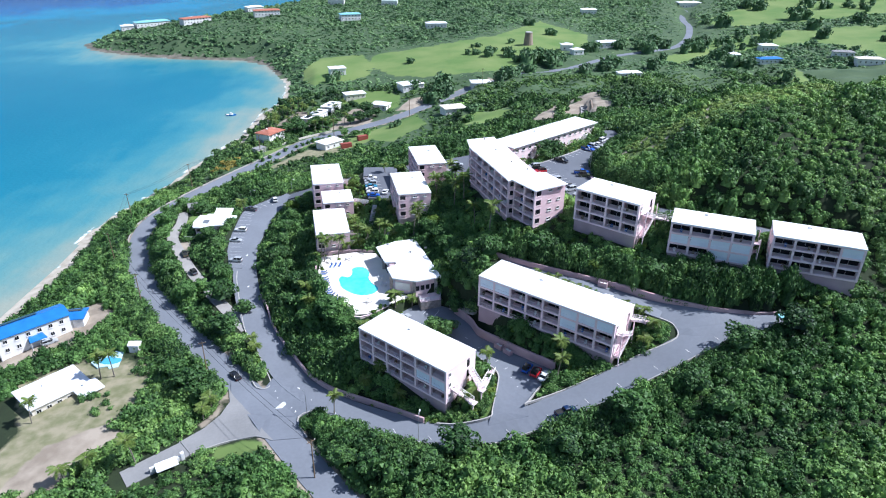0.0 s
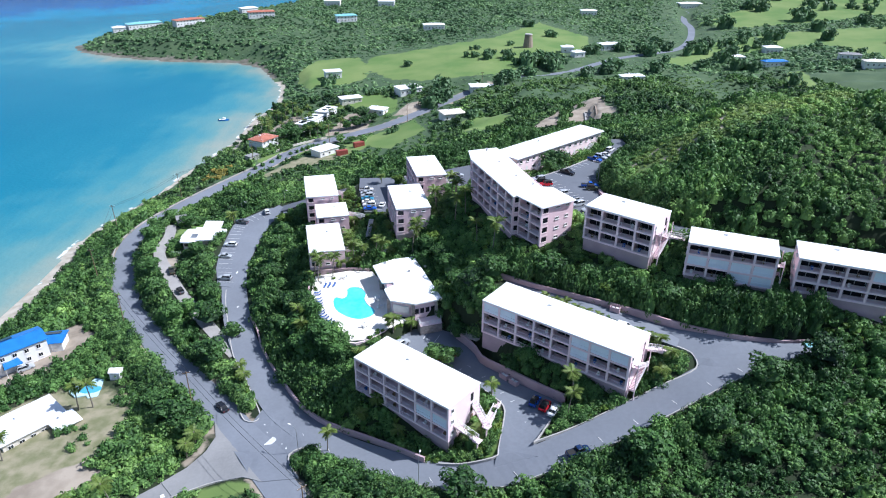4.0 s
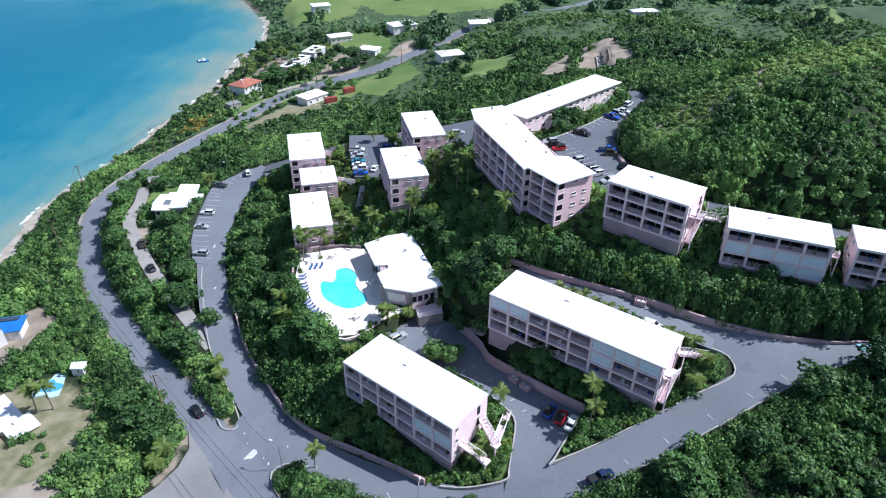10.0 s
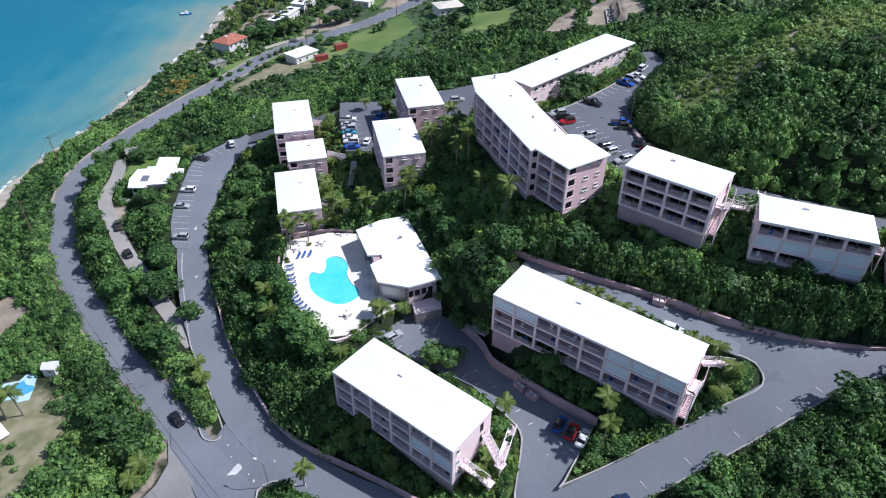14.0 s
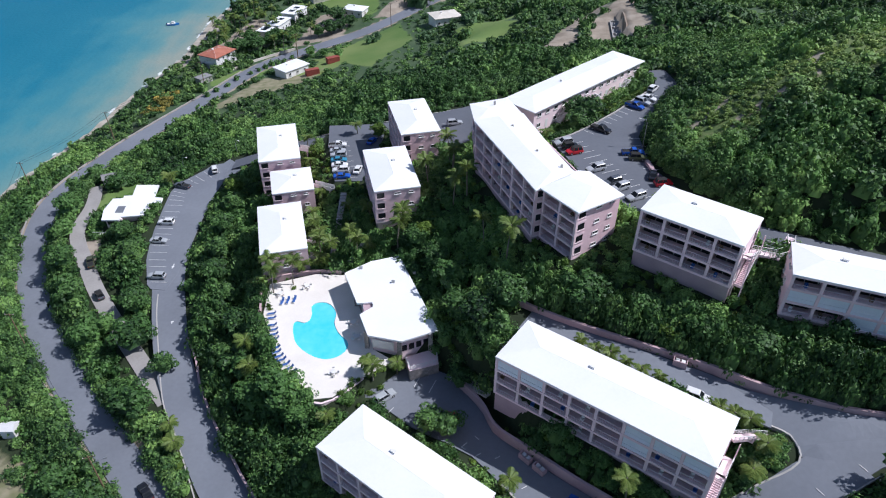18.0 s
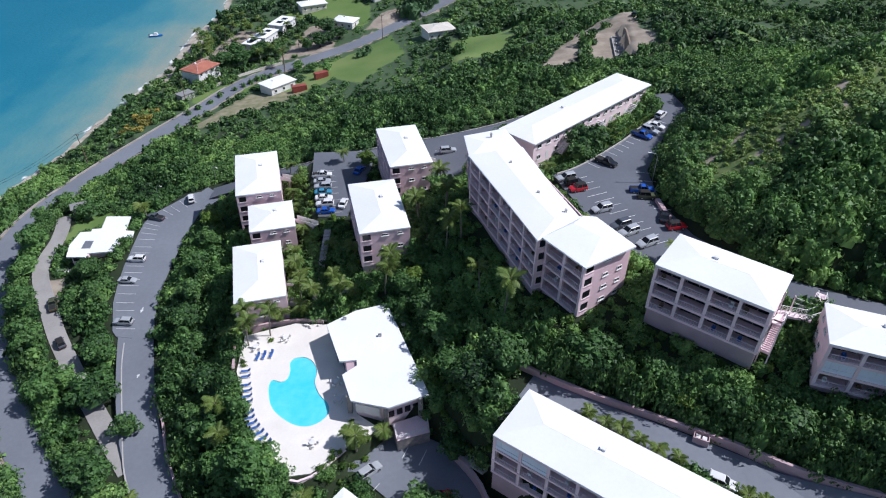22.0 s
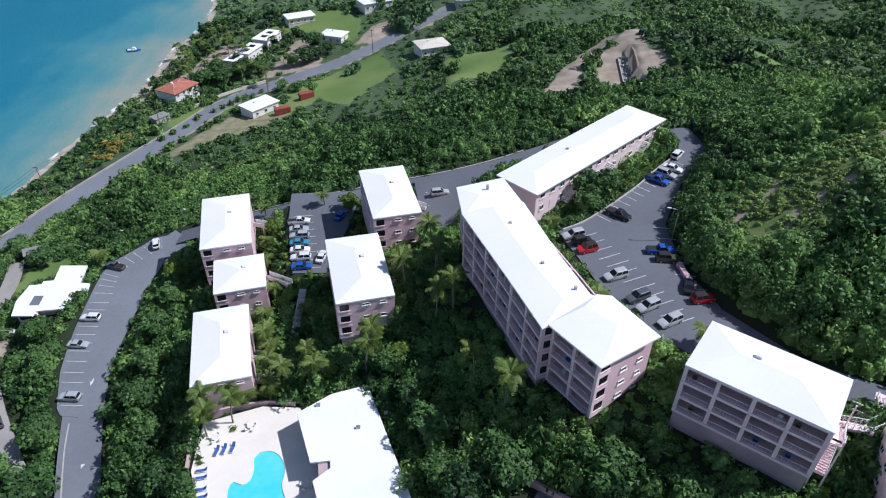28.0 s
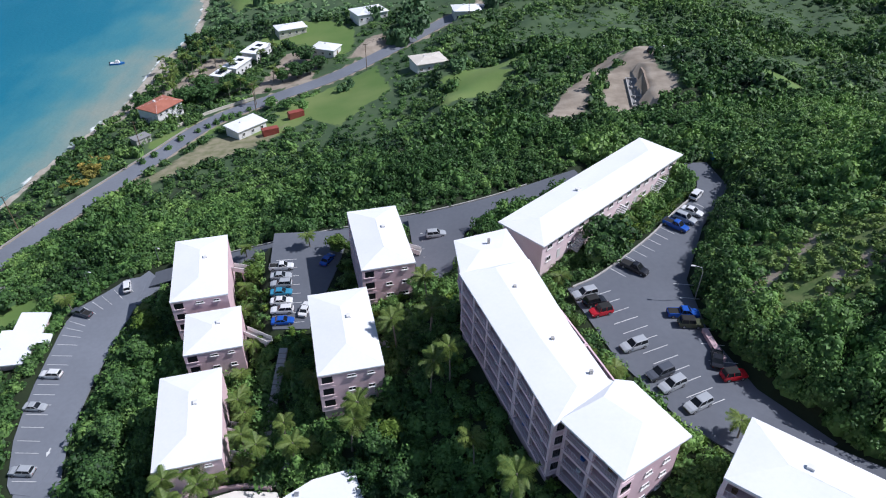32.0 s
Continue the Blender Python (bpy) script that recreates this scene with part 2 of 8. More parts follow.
def edge_distance(line, x, y, closed=False):
    """Distance to a line, and the height along it where rows have one."""
    best, high = np.full(np.shape(x), 1e9), np.zeros(np.shape(x))
    pts = [tuple(p) for p in line]
    for a, b in zip(pts, pts[1:] + (pts[:1] if closed else [])):
        dx, dy = b[0] - a[0], b[1] - a[1]
        t = np.clip(((x - a[0]) * dx + (y - a[1]) * dy) / max(dx * dx + dy * dy, 1e-9), 0, 1)
        d = np.hypot(x - a[0] - t * dx, y - a[1] - t * dy)
        near = d < best
        best = np.where(near, d, best)
        if len(a) > 2:
            high = np.where(near, a[2] + t * (b[2] - a[2]), high)
    return best, high


# ---- the lie of the land ----
SHORE = [(-150, -400), (-152, 100), (-149, 204), (-148, 228), (-151, 257), (-148, 278), (-137, 318), (-134, 343), (-125, 385), (-123, 402), (-123, 447), (-116, 485),
         (-124, 538), (-159, 614), (-184, 633), (-254, 638), (-297, 653), (-342, 674), (-366, 705), (-346, 748), (-304, 775), (-254, 796), (-210, 836), (-172, 905), (-140, 1010), (-110, 1500), (-200, 4600), (4600, 4600), (4600, -400)]
SPOTS_WEST = [(-45, 140, 12), (-60, 150, 10.5), (-85, 178, 9.5), (-110, 215, 8), (-125, 258, 6.5), (-108, 305, 5.5), (-80, 375, 4.5), (-40, 400, 6), (-118, 175, 6.5), (-110, 145, 6.5), (-92, 125, 8),
              (-75, 130, 9.5), (-138, 215, 3.5), (-88, 240, 13.5), (-86, 218, 14.8), (-92, 227, 14.6), (-83, 198, 9.5), (-75, 175, 10), (-95, 260, 10), (-70, 110, 9), (-130, 130, 5), (-60, 60, 10), (-120, 60, 7)]
SPOTS_SITE = [(-75, 205, 16), (-75, 240, 16.5), (-58, 255, 19), (-52, 168, 14.5), (-34, 146, 16.5), (-37, 200, 22), (-44, 240, 23.5), (-36, 222, 23), (-48, 185, 18.5), (2, 180, 28), (0, 150, 22.5),
              (20, 133, 24), (-21.5, 138.5, 21.8), (-10.5, 130.6, 21.8), (-0.5, 122.2, 21.6), (42, 132.8, 29.2), (51, 140, 33.6), (35, 146, 33), (-94, 236, 14.4), (10, 155, 31.4), (35, 162, 38), (9, 170, 36), (-8, 203, 32), (-12, 224, 33), (-6, 238, 31.6), (22, 172, 43), (8, 205, 42), (45, 163, 43)]
SPOTS_HILL = [(68, 150, 43), (92, 141, 42), (45, 205, 47), (62, 240, 46.5), (72, 195, 57.5), (64, 216.5, 55), (73, 212, 59.5), (80, 208, 63.5), (88, 211, 66.5), (96, 224, 69), (112, 222, 71.5), (122, 226, 72), (135, 232, 70.5), (156, 238, 71.5), (200, 236, 74), (107, 190, 65), (150, 195, 68), (77, 175, 55), (103, 255, 57), (130, 262, 57), (110, 170, 57), (140, 160, 57), (75, 255, 50), (85, 290, 45),
              (66, 320, 37.6), (80, 317, 43), (50, 312, 37), (84, 331, 42.5), (88, 352, 39), (74, 345, 38), (95, 340, 44), (11, 149.6, 30.8), (22, 141.2, 30.6), (33, 132.8, 29.8), (60, 300, 41), (200, 300, 40), (260, 220, 70), (105, 145, 43), (120, 130, 38), (50, 106, 25), (90, 118, 32), (15, 100, 21), (0, 60, 18), (70, 50, 26), (150, 60, 40), (125, 290, 43)]
SPOTS_NORTH = [(-60, 285, 15), (-20, 290, 26), (20, 292, 32), (44, 277, 39), (-40, 330, 11), (0, 340, 18), (-20, 360, 13), (6, 391, 17), (50, 400, 23), (80, 450, 22), (74, 588, 24), (26, 451, 19), (-75, 420, 4.5), (-62, 440, 6),
               (-95, 365, 4.5), (-95, 520, 9), (-177, 727, 27), (-100, 722, 22), (-250, 690, 16), (-320, 715, 12), (-120, 610, 9), (130, 560, 22), (150, 400, 23), (260, 560, 24), (10, 500, 19), (0, 290, 32)]
SPOTS_FAR = [(200, 720, 27), (0, 800, 29), (300, 1000, 45), (-150, 950, 30), (600, 600, 45), (500, 1000, 60), (0, 2200, 50), (1800, 1500, 90), (1800, 0, 70), (-200, -300, 6), (300, -300, 60), (1000, 4000, 120), (4000, 4000, 150)]
SPOTS = np.array(SPOTS_WEST + SPOTS_SITE + SPOTS_HILL + SPOTS_NORTH + SPOTS_FAR, float)


def bump_field(x, y, cx, cy):
    return np.sqrt((x[..., None] - cx) ** 2 + (y[..., None] - cy) ** 2 + 36.0)


SOLVE = bump_field(SPOTS[:, 0], SPOTS[:, 1], SPOTS[:, 0], SPOTS[:, 1]) - np.eye(len(SPOTS)) * 3.0
WEIGHTS = np.linalg.solve(SOLVE, SPOTS[:, 2] - 25.0)

# roads: centre line with height, and width
COAST_ROAD = spline([(-16, 95, 14), (-34.5, 117, 13.85), (-50, 138, 12.3), (-65.2, 155, 11.5), (-82, 173.5, 10.5), (-98, 194, 9), (-110, 214, 8.2), (-118, 233, 7.5), (-122, 250, 7), (-121, 266, 6.6), (-114, 290, 6), (-103, 317, 5.5),
                     (-92, 342, 5), (-78, 372, 5), (-57, 391, 6), (-33, 409, 8), (-8, 435, 11), (25, 468, 16), (66, 500, 19)], 2.5)
FAR_ROAD = spline([(66, 500, 19), (95, 510, 20), (136, 549, 21.5), (164, 567, 22), (199, 589, 22.5), (225, 632, 23), (246, 690, 25), (262, 760, 27), (330, 900, 36)], 4)
RESORT_ROAD = spline([(-62, 257, 18.6), (-68, 250, 16.9), (-70, 240, 16.5), (-70, 230, 16.36), (-69, 210, 16.12), (-64.5, 192, 15.1), (-57.4, 173, 14.2), (-47, 154.4, 13.6), (-38.8, 142, 13.5), (-25.5, 129.8, 14.7), (-11, 121, 16.8), (2.6, 115.6, 18.6),
                      (11, 114.9, 20.3), (20, 116.4, 22.7), (31, 120, 25.2), (41, 123.9, 27.7), (52, 128.2, 30.7), (60, 131.6, 32.85), (66, 133.9, 34)], 2.0)
SPUR = spline([(-44, 127.5, 12.9), (-50, 124.5, 12.2), (-57, 120.6, 11.3), (-64, 115.6, 10.5), (-71, 110, 9.9)], 2.0)
UPPER_ROAD = spline([(56, 142.3, 35.05), (46.8, 147, 36.3), (37.4, 151.7, 37), (25, 158.5, 37), (17, 164, 37)], 2.0)
NORTH_ROAD = spline([(-63, 256.5, 18.4), (-56, 256.6, 20.6), (-46, 256.2, 23.6), (-33.5, 256, 27), (-25.4, 256.2, 29), (-13.5, 256.8, 31), (-4.8, 258.3, 32), (8.5, 260.3, 33.4), (17.5, 262.8, 34.2), (25.2, 265.3, 35), (34.7, 268.6, 36.5), (43, 271, 38)], 2.0)
HILL_ROAD = spline([(48, 188, 47), (58, 179, 48), (70, 171, 48.6), (86, 165, 47.6), (104, 157, 46)], 2.0)
DRIVE = spline([(-57, 165, 13.7), (-62, 171, 13.4), (-67.6, 178, 13.1), (-78, 191, 12.9), (-87, 203, 13.2), (-94, 214, 13.3), (-98.5, 221, 13.2), (-102, 228, 13), (-103.4, 235, 12.6), (-104, 242, 12.2), (-106, 250, 11.6), (-108.5, 256, 11)], 2.0)
ROADS = [("coast_road", COAST_ROAD, 7.4, M_WORN), ("far_road", FAR_ROAD, 6.2, M_WORN), ("resort_road", RESORT_ROAD, 7.8, M_WORN), ("side_road", SPUR, 5.6, M_OLDROAD),
         ("upper_road", UPPER_ROAD, 6.4, M_WORN), ("north_road", NORTH_ROAD, 5.6, M_ASPHALT), ("hill_road", HILL_ROAD, 5.5, M_ASPHALT), ("dirt_drive", DRIVE, 4.0, M_DIRT)]
# flat pieces of paving: outline and height
LOT_WEST = ([(-71.2, 199.5), (-72.6, 201.2), (-75.8, 210.7), (-77.0, 217), (-78.1, 224.8), (-78.7, 233), (-79.1, 239.3), (-79.2, 243.8), (-78.0, 248.5), (-74.8, 252.2), (-70, 257.5), (-64, 258), (-66, 236), (-66, 205), (-67.5, 199)], lambda x, y: edge_distance(RESORT_ROAD, np.asarray(x, float), np.asarray(y, float))[1] + 0.04)
LOT_MID = ([(-7, 165), (-1.8, 165.4), (3.3, 162.3), (6.4, 157.6), (8.8, 154), (14.1, 145.5), (19.3, 139.4), (27.7, 132.4), (20.5, 120.7), (20.3, 117.2), (11, 116.2), (12.5, 120.6), (14.1, 127.4), (14.4, 132), (10.6, 137.6), (6, 143.3), (1.3, 146.5), (-4.9, 150.3), (-11, 156), (-15, 158.4)],
           lambda x, y: np.minimum(23.8 - 0.01 * np.maximum(0, y - 132) + 0.04 * (x - 15) - np.maximum(0, 132 - y) * np.clip(0.185 - 0.0145 * (x - 12.5), 0.0, 0.2), 20.4 + 0.25 * (x - 11.5) + 0.36 * (y - 116.5)))
LOT_TOP = ([(49.5, 148.2), (53, 140.8), (57.8, 139), (58.6, 135.3), (56, 133), (60, 128), (69.3, 132.2), (77, 133.6), (85, 135), (86, 139), (78.8, 139.4), (68.4, 141.2), (57.4, 145)], lambda x, y: 33 + 0.145 * (x - 58) + np.where(y > 136, 0.34, 0.12) * (y - 136) - 0.12 * np.maximum(0, x - 66) * np.maximum(0, y - 136) / 5 - 0.075 * np.maximum(0, 62 - x) * (y < 136))
LOT_UPPER = ([(29, 217), (33, 219.5), (36, 221), (48, 232), (55, 240), (62.6, 247.5), (65, 254), (64.5, 262), (70, 262), (71, 251), (60, 236), (51, 219), (50, 205), (53, 193), (60, 183), (52, 178.5), (45, 182), (40, 187), (33.5, 200)], lambda x, y: 47 - 0.012 * (y - 200))
LOT_NORTH = ([(-31.5, 257), (-30.5, 246), (-26.4, 224.4), (-19.2, 224.4), (-15.5, 243), (-13.6, 258)], lambda x, y: 31.3 + 0 * x)
LOT_CAP = ([(0, 259.5), (2.4, 236), (8, 235), (11.5, 241), (13, 250), (20, 257), (15, 261.5)], lambda x, y: 33.7 + 0.16 * np.maximum(0, x))


def road_level(x, y, lift=0.1):
    """Height blended from the roads that meet."""
    total, weight = 0.0, 0.0
    for line in (COAST_ROAD, RESORT_ROAD, SPUR):
        d, z = edge_distance(line, np.asarray(x, float), np.asarray(y, float))
        w = 1 / (d * d + 1.5) ** 1.5
        total, weight = total + w * z, weight + w
    return total / weight + lift


JUNCTION = ([(-46, 138.6), (-44.4, 142.3), (-38, 146), (-33, 140), (-27.4, 133), (-28.5, 127.7), (-32, 128.2), (-34.4, 126.6), (-33.6, 123.4), (-31, 119.5), (-39.5, 118.6), (-41.6, 121.9), (-47, 129), (-53.6, 136), (-56, 143), (-48, 139.6)], road_level)
DECK = ([(-38, 189), (-28, 192.5), (-21, 192), (-12.5, 176), (-13, 168), (-8.5, 164.5), (-14.5, 160.5), (-20, 155.5), (-24, 155), (-30, 160.5), (-37.5, 179)], lambda x, y: 25.5 + 0 * x)
SIDE_MOUTH = ([(-55.4, 139.5), (-53.4, 133.7), (-54.4, 129.1), (-57.4, 124.8), (-61.8, 120.9), (-58, 116.9), (-53.6, 118.7), (-49.5, 120.1), (-43.4, 120.4), (-38.7, 118.6), (-41.6, 121.9), (-47, 129), (-53.0, 136)], road_level)
LOTS = [LOT_WEST, LOT_MID, LOT_UPPER, LOT_NORTH, LOT_CAP, LOT_TOP, JUNCTION, SIDE_MOUTH]


def raw_height(x, y):
    wild = np.clip(np.maximum((x - 74) / 20, (y - 276) / 20 * np.clip((x - 5) / 30, 0, 1)), 0, 1) * np.clip((y - 150) / 20, 0, 1)
    knolls = 1.7 * np.sin(x / 8.1 + y / 13.7) * np.sin(y / 10.3 - x / 17.9) + 0.9 * np.sin(x / 4.7 - y / 5.9 + 1.3)
    return 25.0 + bump_field(x, y, SPOTS[:, 0], SPOTS[:, 1]) @ WEIGHTS + wild * knolls * np.clip((540 - y) / 80, 0.12, 1)


def height(x, y):
    """The ground's height: the slopes, the shore, and what roads and terraces cut into them."""
    x, y = np.atleast_1d(np.asarray(x, float)), np.atleast_1d(np.asarray(y, float))
    z = np.maximum(raw_height(x, y), 1.5)
    d, _ = edge_distance(SHORE, x, y, True)
    d = np.where(inside(SHORE, x, y), d, -d)
    ramp = np.clip(d / 22.0, 0, 1)
    z = np.where(d > 0, 0.15 + np.minimum(d * 0.07, 0.8) + (z - 0.9) * ramp ** 1.6, np.maximum(-0.045 * np.abs(d) - 0.05, -14))
    for name, line, width, _ in ROADS:
        near = (x > line[:, 0].min() - 30) & (x < line[:, 0].max() + 30) & (y > line[:, 1].min() - 30) & (y < line[:, 1].max() + 30)
        if near.any():
            dist, high = edge_distance(line[::2] if len(line) > 60 else line, x[near], y[near])
            k = np.clip((dist - width / 2 - 1.2) / 7.0, 0, 1)
            k = k * k * (3 - 2 * k)
            z[near] = (high - 0.18) * (1 - k) + z[near] * k
    for poly, high in LOTS + [DECK]:
        near = (np.abs(x - poly[0][0]) < 90) & (np.abs(y - poly[0][1]) < 110)
        if near.any():
            dist, _ = edge_distance(poly, x[near], y[near], True)
            dist = np.where(inside(poly, x[near], y[near]), 0, dist)
            k = np.clip((dist - (1.3 if poly is LOT_MID[0] else 0.6)) / (1.3 if poly is LOT_MID[0] else 4.0), 0, 1)
            z[near] = (high(x[near], y[near]) - 0.2) * (1 - k) + z[near] * k
    for name, line, width, _ in ROADS:
        near = (x > line[:, 0].min() - 8) & (x < line[:, 0].max() + 8) & (y > line[:, 1].min() - 8) & (y < line[:, 1].max() + 8)
        if near.any():
            dist, high = edge_distance(line[::2] if len(line) > 60 else line, x[near], y[near])
            z[near] = np.where(dist < width / 2 + 1.2, np.minimum(z[near], high - 0.15), z[near])
    for poly, high in LOTS:
        near = inside(poly, x, y)
        z[near] = np.minimum(z[near], high(x[near], y[near]) - 0.15)
    u, v = 0.987 * (x - 70.4) - 0.157 * (y - 321.7), 0.157 * (x - 70.4) + 0.987 * (y - 321.7)
    far = np.maximum(np.abs(v + 1) - 16, 0)
    bench = np.clip(1 - np.maximum(np.maximum(-u - 12, u - 2.4), far) / 7, 0, 1)
    bank = np.clip(1 - np.maximum(np.maximum(2.4 - u, 0) * 9, np.maximum(np.maximum(u - 11, 0), far)) / 7, 0, 1)
    z = np.where(u < 2.4, z * (1 - bench) + 37.2 * bench, z * (1 - bank) + (40.9 + 0.12 * u) * bank)
    return z


def ground_at(x, y):
    return float(height(x, y)[0])


# open ground, for grass, sand and earth
GRASS = [[(-59, 589), (-11, 606), (50, 640), (100, 712), (135, 640), (126, 592), (102, 565), (79, 536), (50, 503), (8, 490), (-34, 505), (-60, 551)], [(-114, 560), (-104, 598), (-69, 592), (-55, 548), (-56, 512), (-78, 506), (-95, 498), (-110, 530)], [(-56, 478), (-40, 472), (-28, 456), (-28, 432), (-44, 428), (-55, 442)], [(-58, 374), (-48, 385), (-16, 414), (-13, 398), (-8, 380), (-18, 366), (-27, 351), (-37, 362)], [(104, 311), (111, 327), (125, 319), (121, 308)], [(243, 482), (262, 497), (236, 428), (224, 440)], [(325, 541), (333, 590), (420, 600), (400, 500), (330, 505)], [(10, 342), (12, 361), (29, 376), (40, 371), (31, 357)],
         [(249, 692), (338, 775), (385, 810), (540, 900), (640, 820), (483, 715), (437, 692), (365, 675), (282, 668)], [(172, 540), (250, 620), (318, 640), (420, 640), (400, 575), (363, 560), (308, 580), (260, 570), (216, 553), (181, 518)],
         [(10, 375), (40, 392), (52, 388), (20, 362)], [(5, 122), (11.6, 119.6), (13.2, 127), (11.8, 133), (9, 130)], [(-100, 352), (-84, 372), (-72, 366), (-88, 344)], [(-62, 345), (-48, 352), (-38, 366), (-46, 372), (-60, 362)], [(-80, 452), (-60, 478), (-36, 470), (-50, 448)], [(-40, 118), (-46, 119.4), (-53, 117.8), (-52, 115), (-42, 114.5)], [(-102, 240.5), (-103, 251), (-100, 259), (-92, 258), (-91, 249), (-98, 246), (-98.4, 240)]]
EARTH = [[(40, 305), (47, 303), (54, 314), (60, 330), (68, 345), (80, 362), (76, 366), (62, 349), (50, 328)], [(60, 309), (64, 306), (72, 304), (79, 310), (83, 322), (80, 332), (82, 342), (90, 352), (101, 364), (98, 370), (86, 366), (74, 350), (64, 334), (60, 320)], [(53.6, 204.2), (59.4, 208), (64.4, 212), (70.8, 216), (70, 217.8), (63.5, 214.4), (57.5, 210)], [(62.8, 200.6), (69, 204.7), (76, 207.7), (86.2, 211.2), (91.4, 221), (89.4, 221.8), (84.8, 213.5), (74.6, 210), (67.8, 207)],
         [(-100, 224), (-93, 224), (-91, 216), (-95, 212), (-101, 220)], [(-57, 138), (-54, 133.7), (-55.2, 129.3), (-58, 125.3), (-59.5, 126), (-57, 130), (-56, 134)], [(-135, 150), (-116, 192), (-106, 184), (-110, 168), (-122, 156)], [(-100, 105), (-96, 122), (-82, 131), (-76, 124), (-88, 108)],
         [(-110, 400), (-96, 440), (-76, 432), (-84, 400)],
         [(-70, 395), (-60, 440), (-40, 440), (-45, 405)], [(-30, 425), (-22, 445), (5, 455), (10, 440)]]
CLEARED = [[(-94, 320), (-89, 329), (-82, 341), (-74, 355), (-64, 352), (-56, 356), (-48, 362), (-51, 349), (-67, 336), (-79, 327), (-87, 319)], [(-40, 118), (-46, 119.4), (-53, 117.8), (-52, 115), (-42, 114.5)], [(-103, 161), (-84, 161), (-80, 146), (-78, 134), (-84, 121), (-108, 100), (-128, 118), (-114, 150)]]
MEADOW = [[(44, 433), (61, 441), (92, 457), (107, 440), (101, 410), (81, 410), (59, 400), (41, 405)], [(121, 372), (137, 362), (148, 358), (125, 330), (108, 328)], [(160, 452), (169, 500), (192, 496), (198, 450), (202, 410), (190, 404), (166, 428)]]
DRY = [[(56, 205), (70, 216), (90, 224), (110, 232), (124, 242), (130, 234), (114, 220), (94, 212), (82, 208), (68, 201)], [(-120, 148), (-98, 160), (-80, 152), (-78, 134), (-84, 122), (-96, 98), (-112, 98), (-106, 128), (-112, 140)],
       [(-94, 320), (-89, 329), (-82, 341), (-74, 355), (-64, 352), (-56, 356), (-48, 362), (-51, 349), (-67, 336), (-79, 327), (-87, 319)], [(-20, 300), (0, 306), (20, 300), (0, 294)]]

# ---- ground, sea ----
def stops(*rows):
    return np.concatenate([np.arange(a, b, s) for a, b, s in rows])


def mesh_object(name, verts, faces, mat, smooth=True):
    """A mesh from arrays; faces is an n x 3 or n x 4 array."""
    me = bpy.data.meshes.new(name)
    k = faces.shape[1]
    me.vertices.add(len(verts))
    me.vertices.foreach_set("co", np.asarray(verts, np.float32).ravel())
    me.loops.add(faces.size)
    me.loops.foreach_set("vertex_index", np.asarray(faces, np.int32).ravel())
    me.polygons.add(len(faces))
    me.polygons.foreach_set("loop_start", np.arange(0, faces.size, k, dtype=np.int32))
    me.polygons.foreach_set("use_smooth", np.full(len(faces), smooth))
    me.update()
    me.validate()
    me.materials.append(mat)
    return new(name, me)


def grid_faces(nx, ny):
    i = np.arange(nx * ny).reshape(ny, nx)
    return np.stack([i[:-1, :-1], i[:-1, 1:], i[1:, 1:], i[1:, :-1]], -1).reshape(-1, 4)


def point_attribute(ob, name, values):
    a = ob.data.attributes.new(name, "FLOAT", "POINT")
    a.data.foreach_set("value", np.asarray(values, np.float32))


def attribute_mix(m, rows):
    """Lay further colours over a ground material where attributes say so, with ragged edges."""
    n, l = m.node_tree.nodes, m.node_tree.links
    b = n["Principled BSDF"]
    geo = n.new("ShaderNodeNewGeometry")
    for name, c1, c2, scale in rows:
        at, ns, big = n.new("ShaderNodeAttribute"), n.new("ShaderNodeTexNoise"), n.new("ShaderNodeTexNoise")
        at.attribute_name = name
        ns.inputs["Scale"].default_value, ns.inputs["Detail"].default_value = scale, 8
        big.inputs["Scale"].default_value, big.inputs["Detail"].default_value = 0.25, 4
        l.new(geo.outputs["Position"], ns.inputs["Vector"])
        l.new(geo.outputs["Position"], big.inputs["Vector"])
        rag = n.new("ShaderNodeMath")
        rag.operation = "MULTIPLY_ADD"
        l.new(big.outputs[0], rag.inputs[0])
        rag.inputs[1].default_value = 0.9
        l.new(at.outputs["Fac"], rag.inputs[2])
        cut = n.new("ShaderNodeMapRange")
        cut.inputs[1].default_value, cut.inputs[2].default_value = 0.85, 1.05
        l.new(rag.outputs[0], cut.inputs[0])
        col = n.new("ShaderNodeMix")
        col.data_type = "RGBA"
        col.inputs[6].default_value, col.inputs[7].default_value = (*c1, 1), (*c2, 1)
        sp = n.new("ShaderNodeMapRange")
        sp.inputs[1].default_value, sp.inputs[2].default_value = 0.35, 0.65
        l.new(ns.outputs[0], sp.inputs[0])
        l.new(sp.outputs[0], col.inputs[0])
        over = n.new("ShaderNodeMix")
        over.data_type = "RGBA"
        l.new(cut.outputs[0], over.inputs[0])
        l.new(b.inputs["Base Color"].links[0].from_socket, over.inputs[6])
        l.new(col.outputs[2], over.inputs[7])
        l.new(over.outputs[2], b.inputs["Base Color"])


# litter colour taken almost to black, painting shade into gaps between the crowns
M_GROUND = material("shade_dark_litter_ground", (0.024, 0.04, 0.012), 0.95, (0.012, 0.021, 0.007), 0.15, 2.0, 0.6)
